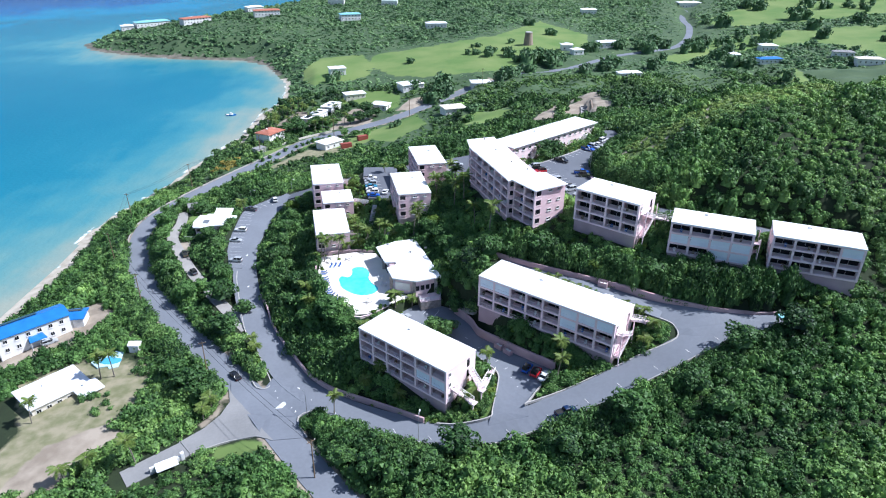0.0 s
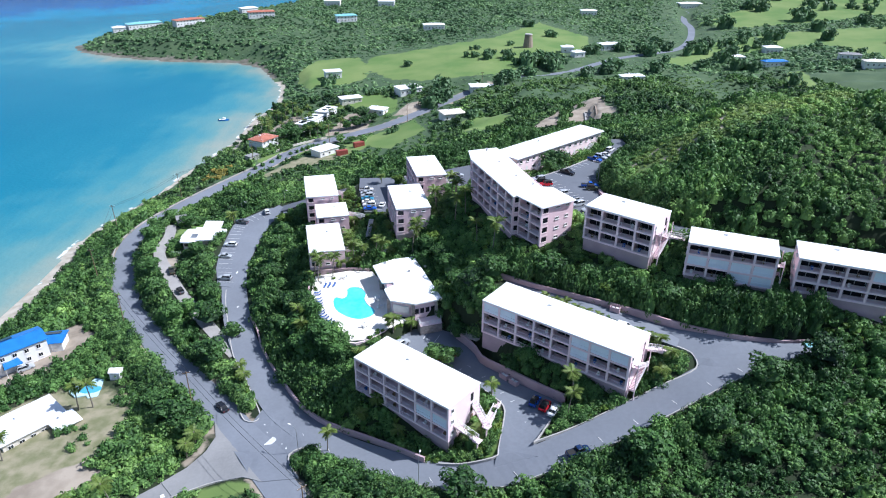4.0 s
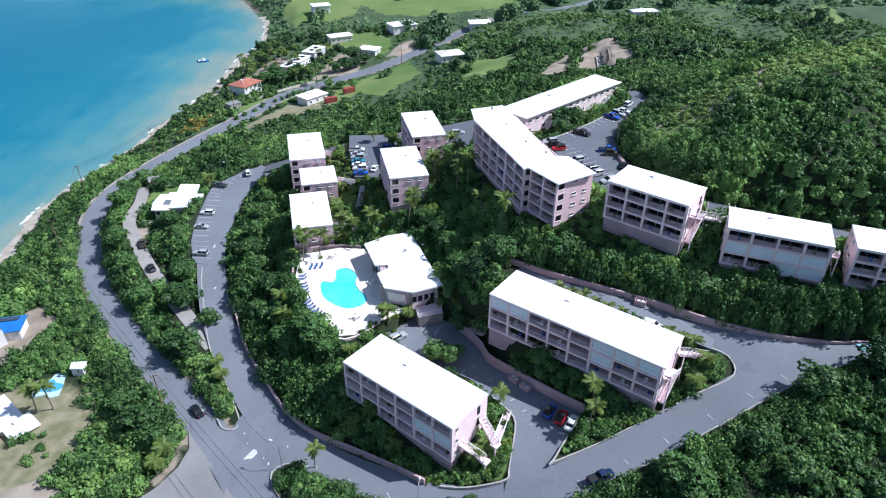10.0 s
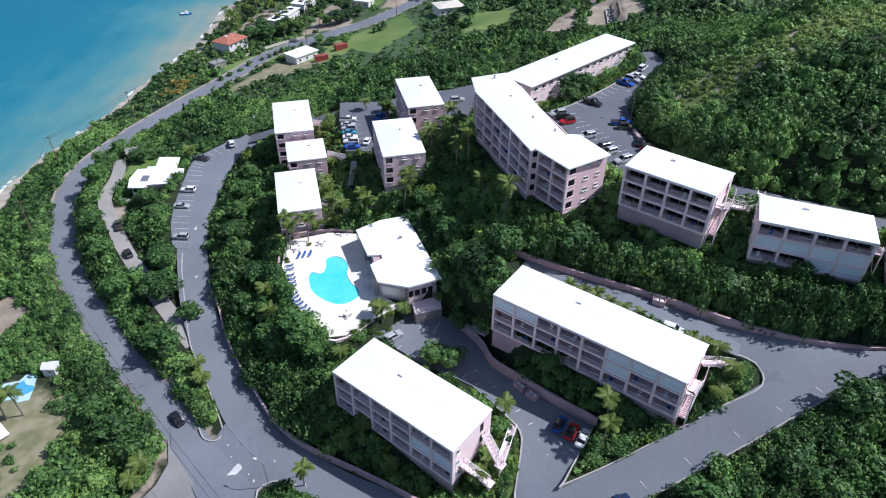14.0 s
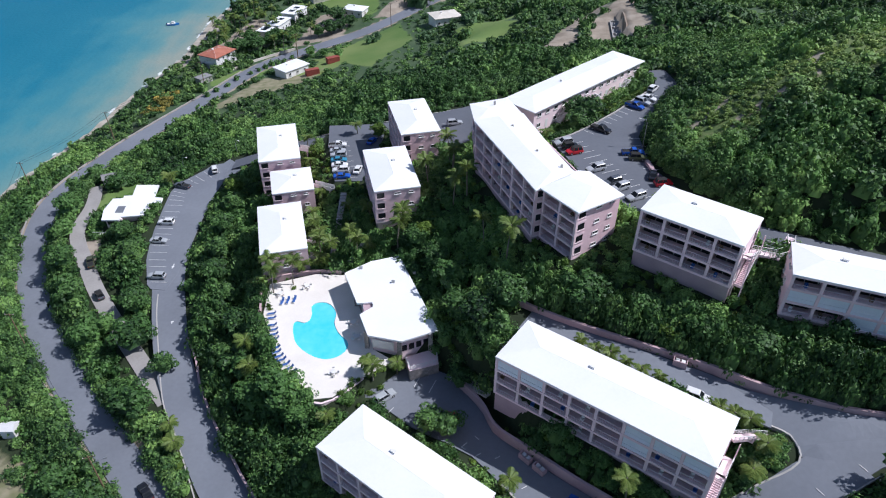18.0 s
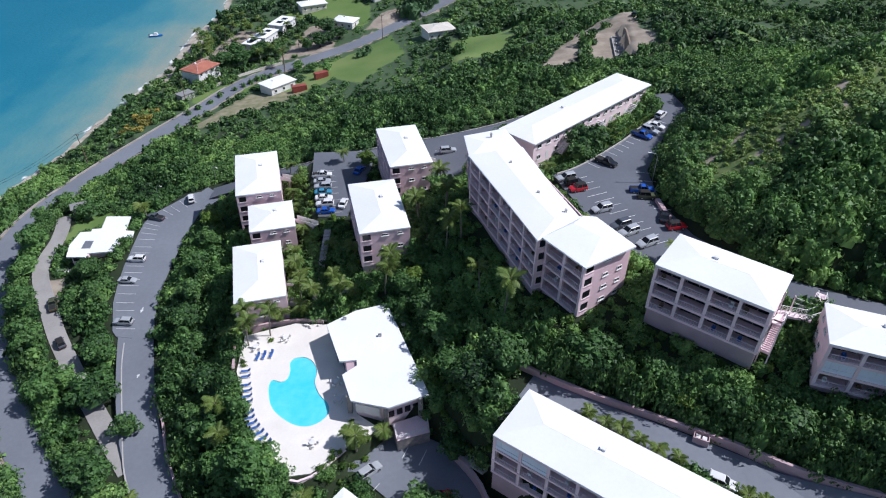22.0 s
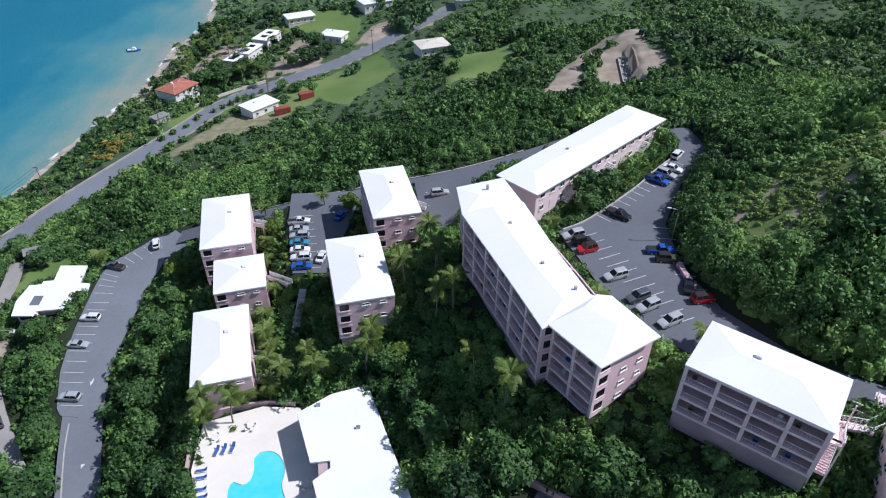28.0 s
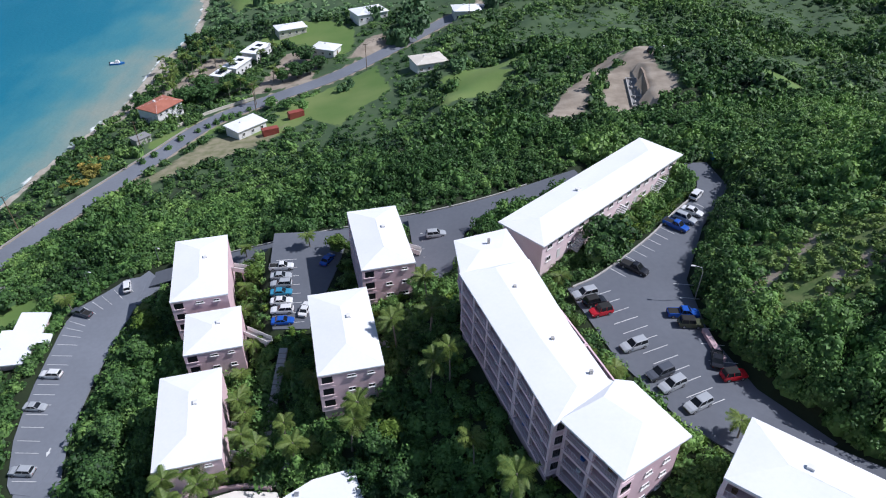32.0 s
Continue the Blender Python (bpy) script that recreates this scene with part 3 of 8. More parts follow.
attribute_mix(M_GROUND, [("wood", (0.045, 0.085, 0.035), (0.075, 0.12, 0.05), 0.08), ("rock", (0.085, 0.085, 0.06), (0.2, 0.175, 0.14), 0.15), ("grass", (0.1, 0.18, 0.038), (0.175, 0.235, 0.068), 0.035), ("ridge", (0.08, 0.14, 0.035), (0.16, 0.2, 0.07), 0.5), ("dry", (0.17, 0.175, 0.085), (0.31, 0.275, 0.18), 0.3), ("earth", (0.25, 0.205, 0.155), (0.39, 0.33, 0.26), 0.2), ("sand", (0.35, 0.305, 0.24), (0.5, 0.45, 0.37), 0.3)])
gx = stops((-4400, -800, 300), (-800, -400, 40), (-400, -160, 10), (-160, -24, 2.0), (-24, 62, 1.0), (62, 120, 2.0), (120, 260, 4), (260, 700, 14), (700, 4401, 300))
gy = stops((-400, 80, 12), (80, 112, 2.0), (112, 176, 1.0), (176, 300, 2.0), (300, 350, 2.5), (350, 480, 4), (480, 1200, 10), (1200, 4401, 200))
GX, GY = np.meshgrid(gx, gy)
GZ = height(GX.ravel(), GY.ravel())
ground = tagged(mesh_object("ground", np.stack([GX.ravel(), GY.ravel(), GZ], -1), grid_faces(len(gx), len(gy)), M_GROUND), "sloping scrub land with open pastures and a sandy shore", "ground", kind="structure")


def zone(polys, x, y, soft=5.0):
    v = np.zeros(np.shape(x))
    for poly in polys:
        near = (x > min(p[0] for p in poly) - 20) & (x < max(p[0] for p in poly) + 20) & (y > min(p[1] for p in poly) - 20) & (y < max(p[1] for p in poly) + 20)
        if near.any():
            d, _ = edge_distance(poly, x[near], y[near], True)
            d = np.where(inside(poly, x[near], y[near]), d, -d)
            v[near] = np.maximum(v[near], np.clip(0.5 + d / soft, 0, 1))
    return v


px, py = GX.ravel(), GY.ravel()
shore_d, _ = edge_distance(SHORE, px, py, True)
shore_d = np.where(inside(SHORE, px, py), shore_d, -shore_d)
point_attribute(ground, "grass", zone(GRASS, px, py))
point_attribute(ground, "ridge", np.exp(-((py - 208 - 0.27 * (px - 58)) / 12) ** 2) * np.clip((px - 50) / 14, 0, 1) * (px < 200))
point_attribute(ground, "dry", zone(DRY[1:], px, py, 9.0))
verge = np.zeros(len(px))
for name_, line_, width_, _ in ROADS[:1]:
    dd, _ = edge_distance(line_[::2], px, py)
    verge = np.maximum(verge, np.clip(1.3 - (dd - width_ / 2) / 1.6, 0, 1))
point_attribute(ground, "earth", np.maximum(zone(EARTH, px, py, 4.0), verge * 0.75))
point_attribute(ground, "rock", np.clip(1.0 - shore_d / 8.0, 0, 1) * (py > 560))
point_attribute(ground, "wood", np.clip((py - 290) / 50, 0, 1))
point_attribute(ground, "sand", (py < 560) * np.clip(1.25 - shore_d / (3.0 + 16.0 * np.exp(-((py - 425) / 45.0) ** 2) + 5.0 * np.exp(-((py - 205) / 50.0) ** 2)), 0, 1))


def sea_material():
    m = bpy.data.materials.new("sea_water")
    m.use_nodes = True
    n, l = m.node_tree.nodes, m.node_tree.links
    b = n["Principled BSDF"]
    b.inputs["Roughness"].default_value, b.inputs["IOR"].default_value, b.inputs["Specular IOR Level"].default_value = 0.25, 1.33, 0.15
    at = n.new("ShaderNodeAttribute")
    at.attribute_name = "offshore"
    geo = n.new("ShaderNodeNewGeometry")
    patch = n.new("ShaderNodeTexNoise")
    patch.inputs["Scale"].default_value, patch.inputs["Detail"].default_value = 0.012, 6
    l.new(geo.outputs["Position"], patch.inputs["Vector"])
    add = n.new("ShaderNodeMath")
    add.operation = "MULTIPLY_ADD"
    add.inputs[1].default_value = 0.34
    l.new(patch.outputs[0], add.inputs[0])
    l.new(at.outputs["Fac"], add.inputs[2])
    pull, streak = n.new("ShaderNodeVectorMath"), n.new("ShaderNodeTexNoise")
    pull.operation = "MULTIPLY"
    pull.inputs[1].default_value = (0.09, 0.028, 1.0)
    streak.inputs["Scale"].default_value, streak.inputs["Detail"].default_value = 1.0, 7
    l.new(geo.outputs["Position"], pull.inputs[0])
    l.new(pull.outputs[0], streak.inputs["Vector"])
    shift = n.new("ShaderNodeMapRange")
    shift.inputs[1].default_value, shift.inputs[2].default_value = 0.25, 0.75
    shift.inputs[3].default_value, shift.inputs[4].default_value = -0.028, 0.028
    l.new(streak.outputs[0], shift.inputs[0])
    both = n.new("ShaderNodeMath")
    l.new(add.outputs[0], both.inputs[0])
    l.new(shift.outputs[0], both.inputs[1])
    ramp = n.new("ShaderNodeValToRGB")
    l.new(both.outputs[0], ramp.inputs[0])
    e = ramp.color_ramp.elements
    e[0].position, e[0].color = 0.16, (0.27, 0.305, 0.255, 1)
    e[1].position, e[1].color = 1.0, (0.0, 0.05, 0.19, 1)
    for pos, c in ((0.22, (0.13, 0.265, 0.262)), (0.285, (0.055, 0.22, 0.262)), (0.36, (0.016, 0.168, 0.242)), (0.48, (0.006, 0.148, 0.228)), (0.6, (0.003, 0.136, 0.22)), (0.7, (0.002, 0.18, 0.32)), (0.82, (0.0, 0.09, 0.25))):
        k = e.new(pos)
        k.color = (*c, 1)
    foam = n.new("ShaderNodeTexNoise")
    foam.inputs["Scale"].default_value, foam.inputs["Detail"].default_value = 0.16, 6
    l.new(geo.outputs["Position"], foam.inputs["Vector"])
    surf = n.new("ShaderNodeAttribute")
    surf.attribute_name = "surf"
    fa = n.new("ShaderNodeMath")
    fa.operation = "MULTIPLY"
    l.new(foam.outputs[0], fa.inputs[0])
    l.new(surf.outputs["Fac"], fa.inputs[1])
    fr = n.new("ShaderNodeMapRange")
    fr.inputs[1].default_value, fr.inputs[2].default_value = 0.45, 0.56
    l.new(fa.outputs[0], fr.inputs[0])
    mix = n.new("ShaderNodeMix")
    mix.data_type = "RGBA"
    mix.inputs[7].default_value = (0.75, 0.77, 0.75, 1)
    l.new(fr.outputs[0], mix.inputs[0])
    l.new(ramp.outputs[0], mix.inputs[6])
    l.new(mix.outputs[2], b.inputs["Base Color"])
    wave, chop = n.new("ShaderNodeTexNoise"), n.new("ShaderNodeBump")
    wave.inputs["Scale"].default_value, wave.inputs["Detail"].default_value = 0.5, 5
    l.new(geo.outputs["Position"], wave.inputs["Vector"])
    chop.inputs["Strength"].default_value, chop.inputs["Distance"].default_value = 0.5, 0.4
    l.new(wave.outputs[0], chop.inputs["Height"])
    l.new(chop.outputs[0], b.inputs["Normal"])
    return m


wx = stops((-4400, -700, 300), (-700, -380, 20), (-380, -100, 4))
wy = stops((-400, 120, 20), (120, 700, 4), (700, 1240, 12), (1240, 4401, 300))
WX, WY = np.meshgrid(wx, wy)
sea = tagged(mesh_object("water", np.stack([WX.ravel(), WY.ravel(), np.zeros(WX.size)], -1), grid_faces(len(wx), len(wy)), sea_material()), "turquoise sea, pale over sand and deep blue further out", "sea", kind="structure")
wd, _ = edge_distance(SHORE, WX.ravel(), WY.ravel(), True)
wd = np.where(inside(SHORE, WX.ravel(), WY.ravel()), -wd, wd)
point_attribute(sea, "offshore", np.clip(wd, 0, 520) ** 0.75 / 520 ** 0.75 * 0.95)
point_attribute(sea, "surf", np.clip(1.12 - np.abs(wd - 1.0) / 4, 0, 1))


# ---- roads and paving ----
def strip(line, half_left, half_right, lift, thick=0.3):
    """A ribbon with thickness along a line of x, y, z."""
    p = np.asarray(line)
    d = np.gradient(p[:, :2], axis=0)
    d /= np.maximum(np.linalg.norm(d, axis=1), 1e-6)[:, None]
    nrm = np.stack([-d[:, 1], d[:, 0]], -1)
    a, b = p[:, :2] + nrm * half_left, p[:, :2] - nrm * half_right
    rows = []
    for q, z in ((a, p[:, 2] + lift - thick), (a, p[:, 2] + lift), (b, p[:, 2] + lift), (b, p[:, 2] + lift - thick)):
        rows.append(np.column_stack([q, z]))
    v = np.stack(rows, 1).reshape(-1, 3)
    k = len(p)
    i = np.arange(k - 1) * 4
    f = np.concatenate([np.stack([i + j, i + 4 + j, i + 5 + j, i + 1 + j], -1) for j in range(3)])
    f = np.concatenate([f, [[0, 1, 2, 3], [k * 4 - 1, k * 4 - 2, k * 4 - 3, k * 4 - 4]]])
    return v, f


LABELS = {"coast_road": "grey asphalt road curving along the shore", "far_road": "pale worn road through the pastures", "resort_road": "grey asphalt drive curving up between the buildings", "side_road": "pale concrete side road at the junction",
          "upper_road": "grey asphalt service road under a pink retaining wall", "north_road": "grey asphalt drive above the slope", "hill_road": "narrow asphalt lane behind the upper buildings", "dirt_drive": "dusty unpaved drive"}
for i_, (name_, line_, width_, mat_) in enumerate(ROADS):
    v_, f_ = strip(line_, width_ / 2, width_ / 2, 0.0 + 0.006 * i_)
    tagged(mesh_object(name_, v_, f_, mat_, False), LABELS[name_], "road", kind="structure")


def paving(name, lot, mat, label, category="pavement", thick=0.5, lift=0.03):
    poly, high = lot
    bm = prism(bmesh.new(), poly, -thick, 0.0)
    bmesh.ops.triangulate(bm, faces=[f for f in bm.faces if len(f.verts) > 4])
    xs, ys = [p[0] for p in poly], [p[1] for p in poly]
    for axis, lo, hi in ((Vector((1, 0, 0)), min(xs), max(xs)), (Vector((0, 1, 0)), min(ys), max(ys))):
        c = lo + 3.0
        while c < hi:
            bmesh.ops.bisect_plane(bm, geom=bm.verts[:] + bm.edges[:] + bm.faces[:], plane_co=axis * c, plane_no=axis)
            c += 3.0
    for v in bm.verts:
        v.co.z += float(high(v.co.x, v.co.y)) + lift
    return tagged(part(name, bm, mat), label, category, kind="structure")


paving("car_park_west", LOT_WEST, M_WORN, "asphalt car park with white bay lines", lift=0.05)
paving("car_park_middle", LOT_MID, M_WORN, "asphalt yard between two apartment blocks", lift=0.05)
paving("car_park_upper", LOT_UPPER, M_ASPHALT, "large asphalt car park behind the curved block", lift=0.06)
paving("car_park_north", LOT_NORTH, M_ASPHALT, "small asphalt car park between the pink blocks", lift=0.06)
paving("junction", JUNCTION, M_WORN, "worn asphalt road junction", "road", lift=0.04)
paving("side_road_mouth", SIDE_MOUTH, M_OLDROAD, "pale concrete mouth of the side road", "road", lift=0.05)
paving("service_court", LOT_TOP, M_WORN, "asphalt turning place at the top of the drive", lift=0.07)
paving("car_park_cap", LOT_CAP, M_ASPHALT, "small asphalt parking court", lift=0.05)


# ---- foliage ----
def crown_template(rng, leaves, lumps, flat=0.75, leaf=0.2, core=True, cores=2):
    """Leaf cards on the lumps of a crown of radius about 1 that sits on z = 0."""
    c = [(0, 0, 0.5, 0.5)]
    for k in range(lumps):
        a, r = k * 2.4 + rng.uniform(-0.5, 0.5), math.sqrt((k + 0.6) / lumps) * rng.uniform(0.6, 0.85)
        c.append((r * math.cos(a), r * math.sin(a), rng.uniform(0.55, 0.95) - 0.5 * r * r, rng.uniform(0.2, 0.36)))
    c = np.array(c)
    v, f = [], []
    pick = rng.choice(len(c), leaves, p=c[:, 3] ** 2 / (c[:, 3] ** 2).sum())
    for k in range(leaves):
        cx, cy, cz, cr = c[pick[k]]
        d = rng.normal(size=3)
        d[2] = abs(d[2]) * 0.9 - 0.1
        d /= np.linalg.norm(d)
        p = np.array((cx, cy, cz)) + d * cr * rng.uniform(0.86, 1.12)
        p[2] *= flat
        nrm = d + rng.normal(size=3) * 0.45 + (0, 0, 0.25)
        nrm /= np.linalg.norm(nrm)
        a = np.cross(nrm, rng.normal(size=3))
        a /= np.linalg.norm(a)
        b = np.cross(nrm, a)
        s = leaf * rng.uniform(0.6, 1.35)
        i = len(v)
        v += [p + a * s * 0.95, p - a * s * 0.5 + b * s * 0.72 + nrm * s * 0.12, p - a * s * 0.5 - b * s * 0.72 + nrm * s * 0.12]
        f.append((i, i + 1, i + 2, i + 2))
    if core:
        for cx, cy, cz, cr in [(0, 0, 0.32, 0.68)] + list(c[1:1 + cores]):
            i = len(v)
            for u, w in ((0.0, -0.6), (0.9, 0.45)):
                for k in range(5):
                    a = k * math.tau / 5 + u * 0.7
                    v.append(np.array((cx + cr * 0.9 * math.cos(a) * (0.92 if w > 0 else 1), cy + cr * 0.9 * math.sin(a) * (0.92 if w > 0 else 1), max(0, (cz + cr * w)) * flat)))
            v.append(np.array((cx, cy, (cz + cr * 0.9) * flat)))
            for k in range(5):
                j = (k + 1) % 5
                f += [(i + k, i + j, i + 5 + j, i + 5 + k), (i + 5 + k, i + 5 + j, i + 10, i + 10)]
    return np.array(v), np.array(f)


def foliage(name, rng, templates, xyz, radius, tall, tint, mat, label, category):
    """One object of many crowns."""
    V, F, T, off = [], [], [], 0
    which = rng.integers(0, len(templates), len(xyz))
    for k in range(len(xyz)):
        v, f = templates[which[k]]
        a = rng.uniform(0, math.tau)
        c, s = math.cos(a), math.sin(a)
        r = radius[k]
        q = np.empty_like(v)
        q[:, 0], q[:, 1], q[:, 2] = (v[:, 0] * c - v[:, 1] * s) * r, (v[:, 0] * s + v[:, 1] * c) * r, v[:, 2] * r * tall[k]
        V.append(q + xyz[k])
        F.append(f + off)
        T.append(np.full(len(v), tint[k]))
        off += len(v)
    V, F, T = np.concatenate(V), np.concatenate(F), np.concatenate(T)
    me = bpy.data.meshes.new(name)
    tri = F[:, 2] == F[:, 3]
    quads, tris = F[~tri], F[tri][:, :3]
    loops = np.concatenate([quads.ravel(), tris.ravel()]).astype(np.int32)
    starts = np.concatenate([np.arange(len(quads)) * 4, quads.size + np.arange(len(tris)) * 3]).astype(np.int32)
    me.vertices.add(len(V))
    me.vertices.foreach_set("co", V.astype(np.float32).ravel())
    me.loops.add(len(loops))
    me.loops.foreach_set("vertex_index", loops)
    me.polygons.add(len(starts))
    me.polygons.foreach_set("loop_start", starts)
    me.update()
    me.materials.append(mat)
    ob = new(name, me)
    point_attribute(ob, "tint", T)
    return tagged(ob, label, category, kind="stuff")


FOOTPRINTS = []


def clear_of(x, y, margin=1.0, roads=0.6):
    """Where plants may stand."""
    ok = np.ones(len(x), bool)
    for name, line, width, _ in ROADS:
        d, _ = edge_distance(line[::2] if len(line) > 60 else line, x, y)
        ok &= d > width / 2 + roads
    for poly, _ in LOTS + [DECK]:
        d, _ = edge_distance(poly, x, y, True)
        ok &= ~inside(poly, x, y) & (d > roads)
    for poly in FOOTPRINTS:
        d, _ = edge_distance(poly, x, y, True)
        ok &= ~inside(poly, x, y) & (d > margin)
    d, _ = edge_distance(SHORE, x, y, True)
    return ok & inside(SHORE, x, y) & (d > np.where(y < 265, 6.0, 3.5))


def patches(x, y, scale):
    return np.array([noise.noise((a / scale, b / scale, 3.7)) for a, b in zip(x, y)])


def on_ridge(x, y):
    """How far a place lies on the open crest of the hill."""
    return np.exp(-((y - 208 - 0.27 * (x - 58)) / 10) ** 2) * np.clip((x - 52) / 14, 0, 1) * np.clip((185 - x) / 20, 0, 1)


def woodland(seed, name, x0, x1, y0, y1, step, r0, r1, templates, label, open_ground=True, roads=0.6, mat=None, squat=1.0, dry=0.66, fine=None):
    rng = np.random.default_rng(seed)
    x, y = np.meshgrid(np.arange(x0, x1, step), np.arange(y0, y1, step * 0.9))
    x, y = x.ravel() + rng.uniform(-0.6, 0.6, x.size) * step, y.ravel() + rng.uniform(-0.6, 0.6, x.size) * step
    keep = (x < np.maximum(30 + 0.62 * y, 14 + 0.68 * y)) & (x > -26 - 0.68 * y) & clear_of(x, y, r0 * 0.45, roads)
    if open_ground:
        bare = np.maximum(zone(DRY, x, y, 8.0) * dry, np.maximum(zone(GRASS, x, y, 4.0), zone(EARTH, x, y, 4.0)))
        bare = np.maximum(bare, zone(CLEARED, x, y, 3.0))
        keep &= bare < rng.uniform(0.25, 0.75, len(x))
    keep &= on_ridge(x, y) * 0.85 < rng.uniform(0, 1, len(x))
    x, y = x[keep], y[keep]
    p = patches(x, y, 30.0)
    r = (r0 + (r1 - r0) * rng.beta(1.1, 2.2, len(x))) * (1 + 0.35 * p + 0.25 * patches(x, y + 500, 9.0))
    tall = rng.uniform(0.75, 1.5, len(x)) * (1 + 0.25 * p) * squat
    low = np.ones(len(x))
    for line in (COAST_ROAD, FAR_ROAD):
        d, _ = edge_distance(line[::3], x, y)
        low = np.where(y > 400, np.minimum(low, np.clip(0.35 + (d - 8) / 50, 0.35, 1)), low)
    for poly in GRASS[:1] + GRASS[3:4]:
        d, _ = edge_distance(poly, x, y, True)
        low = np.minimum(low, np.clip(0.4 + d / 45, 0.4, 1))
    tall, r = tall * low, r * (0.6 + 0.4 * low)
    ridge = on_ridge(x, y)
    tall = tall * (1 - 0.45 * ridge)
    meadow = zone(MEADOW, x, y, 12.0) if y1 > 300 else 0 * x
    tall, r = tall * (1 - 0.5 * meadow), r * (1 - 0.35 * meadow)
    lush = 0.13 * np.clip((x - 60) / 20, 0, 1) + 0.15 * np.clip((y - 285) / 30, 0, 1) * (y < 480) + 0.35 * meadow
    tint = np.clip(0.45 + lush + 0.5 * patches(x + 300, y, 40.0) + 0.4 * patches(x, y - 300, 13.0) + rng.normal(0, 0.2, len(x)) + 0.6 * ridge, 0, 1)
    z = height(x, y) - 0.25 * r
    if fine:
        near = (np.abs(x - 8) < 62) & (y > 112) & (y < 262) & (x < 8 + 0.45 * y)
        foliage(name + "_resort", rng, fine, np.stack([x, y, z], -1)[near], r[near], tall[near], tint[near], mat or M_LEAF, "dense leafy trees and scrub between the resort blocks", "woodland")
        x, y, z, r, tall, tint = (v[~near] for v in (x, y, z, r, tall, tint))
    return foliage(name, rng, templates, np.stack([x, y, z], -1), r, tall, tint, mat or M_LEAF, label, "woodland")


RNG = np.random.default_rng(7)
NEAR_CROWNS = [crown_template(RNG, 128, 10, 0.9, 0.155, cores=1) for _ in range(10)]
FINE_CROWNS = [crown_template(RNG, 270, 13, 0.9, 0.102, cores=2) for _ in range(8)]
SMALL_CROWNS = [crown_template(RNG, 44, 5, 0.9, 0.26, cores=0) for _ in range(6)]
MID_CROWNS = [crown_template(RNG, 88, 8, 0.85, 0.205, cores=1) for _ in range(6)]
FAR_CROWNS = [crown_template(RNG, 18, 4, 0.8, 0.38, cores=0) for _ in range(6)]

# ---- apartment blocks ----
STOREY = 2.85


def hip_roof(parent, x0, y0, x1, y1, z, rise, over=0.7, run=None):
    """A low hipped roof with a thick eaves edge, and two small vents."""
    x0, y0, x1, y1 = x0 - over, y0 - over, x1 + over, y1 + over
    w = min(x1 - x0, y1 - y0) / 2
    run = w if run is None else run
    bm = bmesh.new()
    lo = [bm.verts.new((x, y, z)) for x, y in ((x0, y0), (x1, y0), (x1, y1), (x0, y1))]
    hi = [bm.verts.new((x, y, z + 0.28)) for x, y in ((x0, y0), (x1, y0), (x1, y1), (x0, y1))]
    ym = (y0 + y1) / 2
    r0, r1 = bm.verts.new((x0 + run, ym, z + 0.28 + rise)), bm.verts.new((x1 - run, ym, z + 0.28 + rise))
    bm.faces.new(lo[::-1])
    for i in range(4):
        bm.faces.new((lo[i], lo[(i + 1) % 4], hi[(i + 1) % 4], hi[i]))
    bm.faces.new((hi[0], hi[1], r1, r0))
    bm.faces.new((hi[1], hi[2], r1))
    bm.faces.new((hi[2], hi[3], r0, r1))
    bm.faces.new((hi[3], hi[0], r0))
    roof = part("roof", bm, M_ROOF, parent, "low hipped white roof")
    ridge = bmesh.new()
    for a, b in ((r0, r1),):
        tube(ridge, [(x0 + run, ym, z + 0.27 + rise), (x1 - run, ym, z + 0.27 + rise)], 0.03)
    for (x, y), (rx, ry) in (((x0, y0), (x0 + run, ym)), ((x1, y0), (x1 - run, ym)), ((x1, y1), (x1 - run, ym)), ((x0, y1), (x0 + run, ym))):
        tube(ridge, [(x, y, z + 0.26), (rx, ry, z + 0.26 + rise)], 0.03)
    part("ridge_cap", ridge, M_ROOF, roof)
    for k in (0.38,):
        vx = x0 + (x1 - x0) * k
        vent = boxes((vx, ym + 0.8, z + rise - 0.1, vx + 0.9, ym + 1.5, z + rise + 0.55))
        part("roof_vent", vent, M_WHITE, roof, "small white roof vent")
    return roof


def window(parent, x, z, w, h, y=0.0, out=-1, bars=1, m=None):
    """A framed window with glass and a sill, on a wall that faces out along y."""
    m = m or Matrix()
    fr = boxes((x, y, z, x + w, y + 0.12 * out, z + 0.09), (x, y, z + h - 0.09, x + w, y + 0.12 * out, z + h), (x, y, z, x + 0.09, y + 0.12 * out, z + h), (x + w - 0.09, y, z, x + w, y + 0.12 * out, z + h))
    for k in range(bars):
        bx = x + w * (k + 1) / (bars + 1)
        box(fr, bx - 0.03, y, z, bx + 0.03, y + 0.09 * out, z + h)
    bmesh.ops.recalc_face_normals(fr, faces=fr.faces)
    frame_ = part("window", fr, M_WHITE, parent, at=m)
    pane = boxes((x + 0.05, y + 0.03 * out, z + 0.05, x + w - 0.05, y + 0.05 * out, z + h - 0.05))
    bmesh.ops.recalc_face_normals(pane, faces=pane.faces)
    part("pane", pane, M_GLASS, frame_)
    sill = boxes((x - 0.12, y, z - 0.12, x + w + 0.12, y + 0.22 * out, z))
    bmesh.ops.recalc_face_normals(sill, faces=sill.faces)
    part("sill", sill, M_WHITE, frame_)
    return frame_


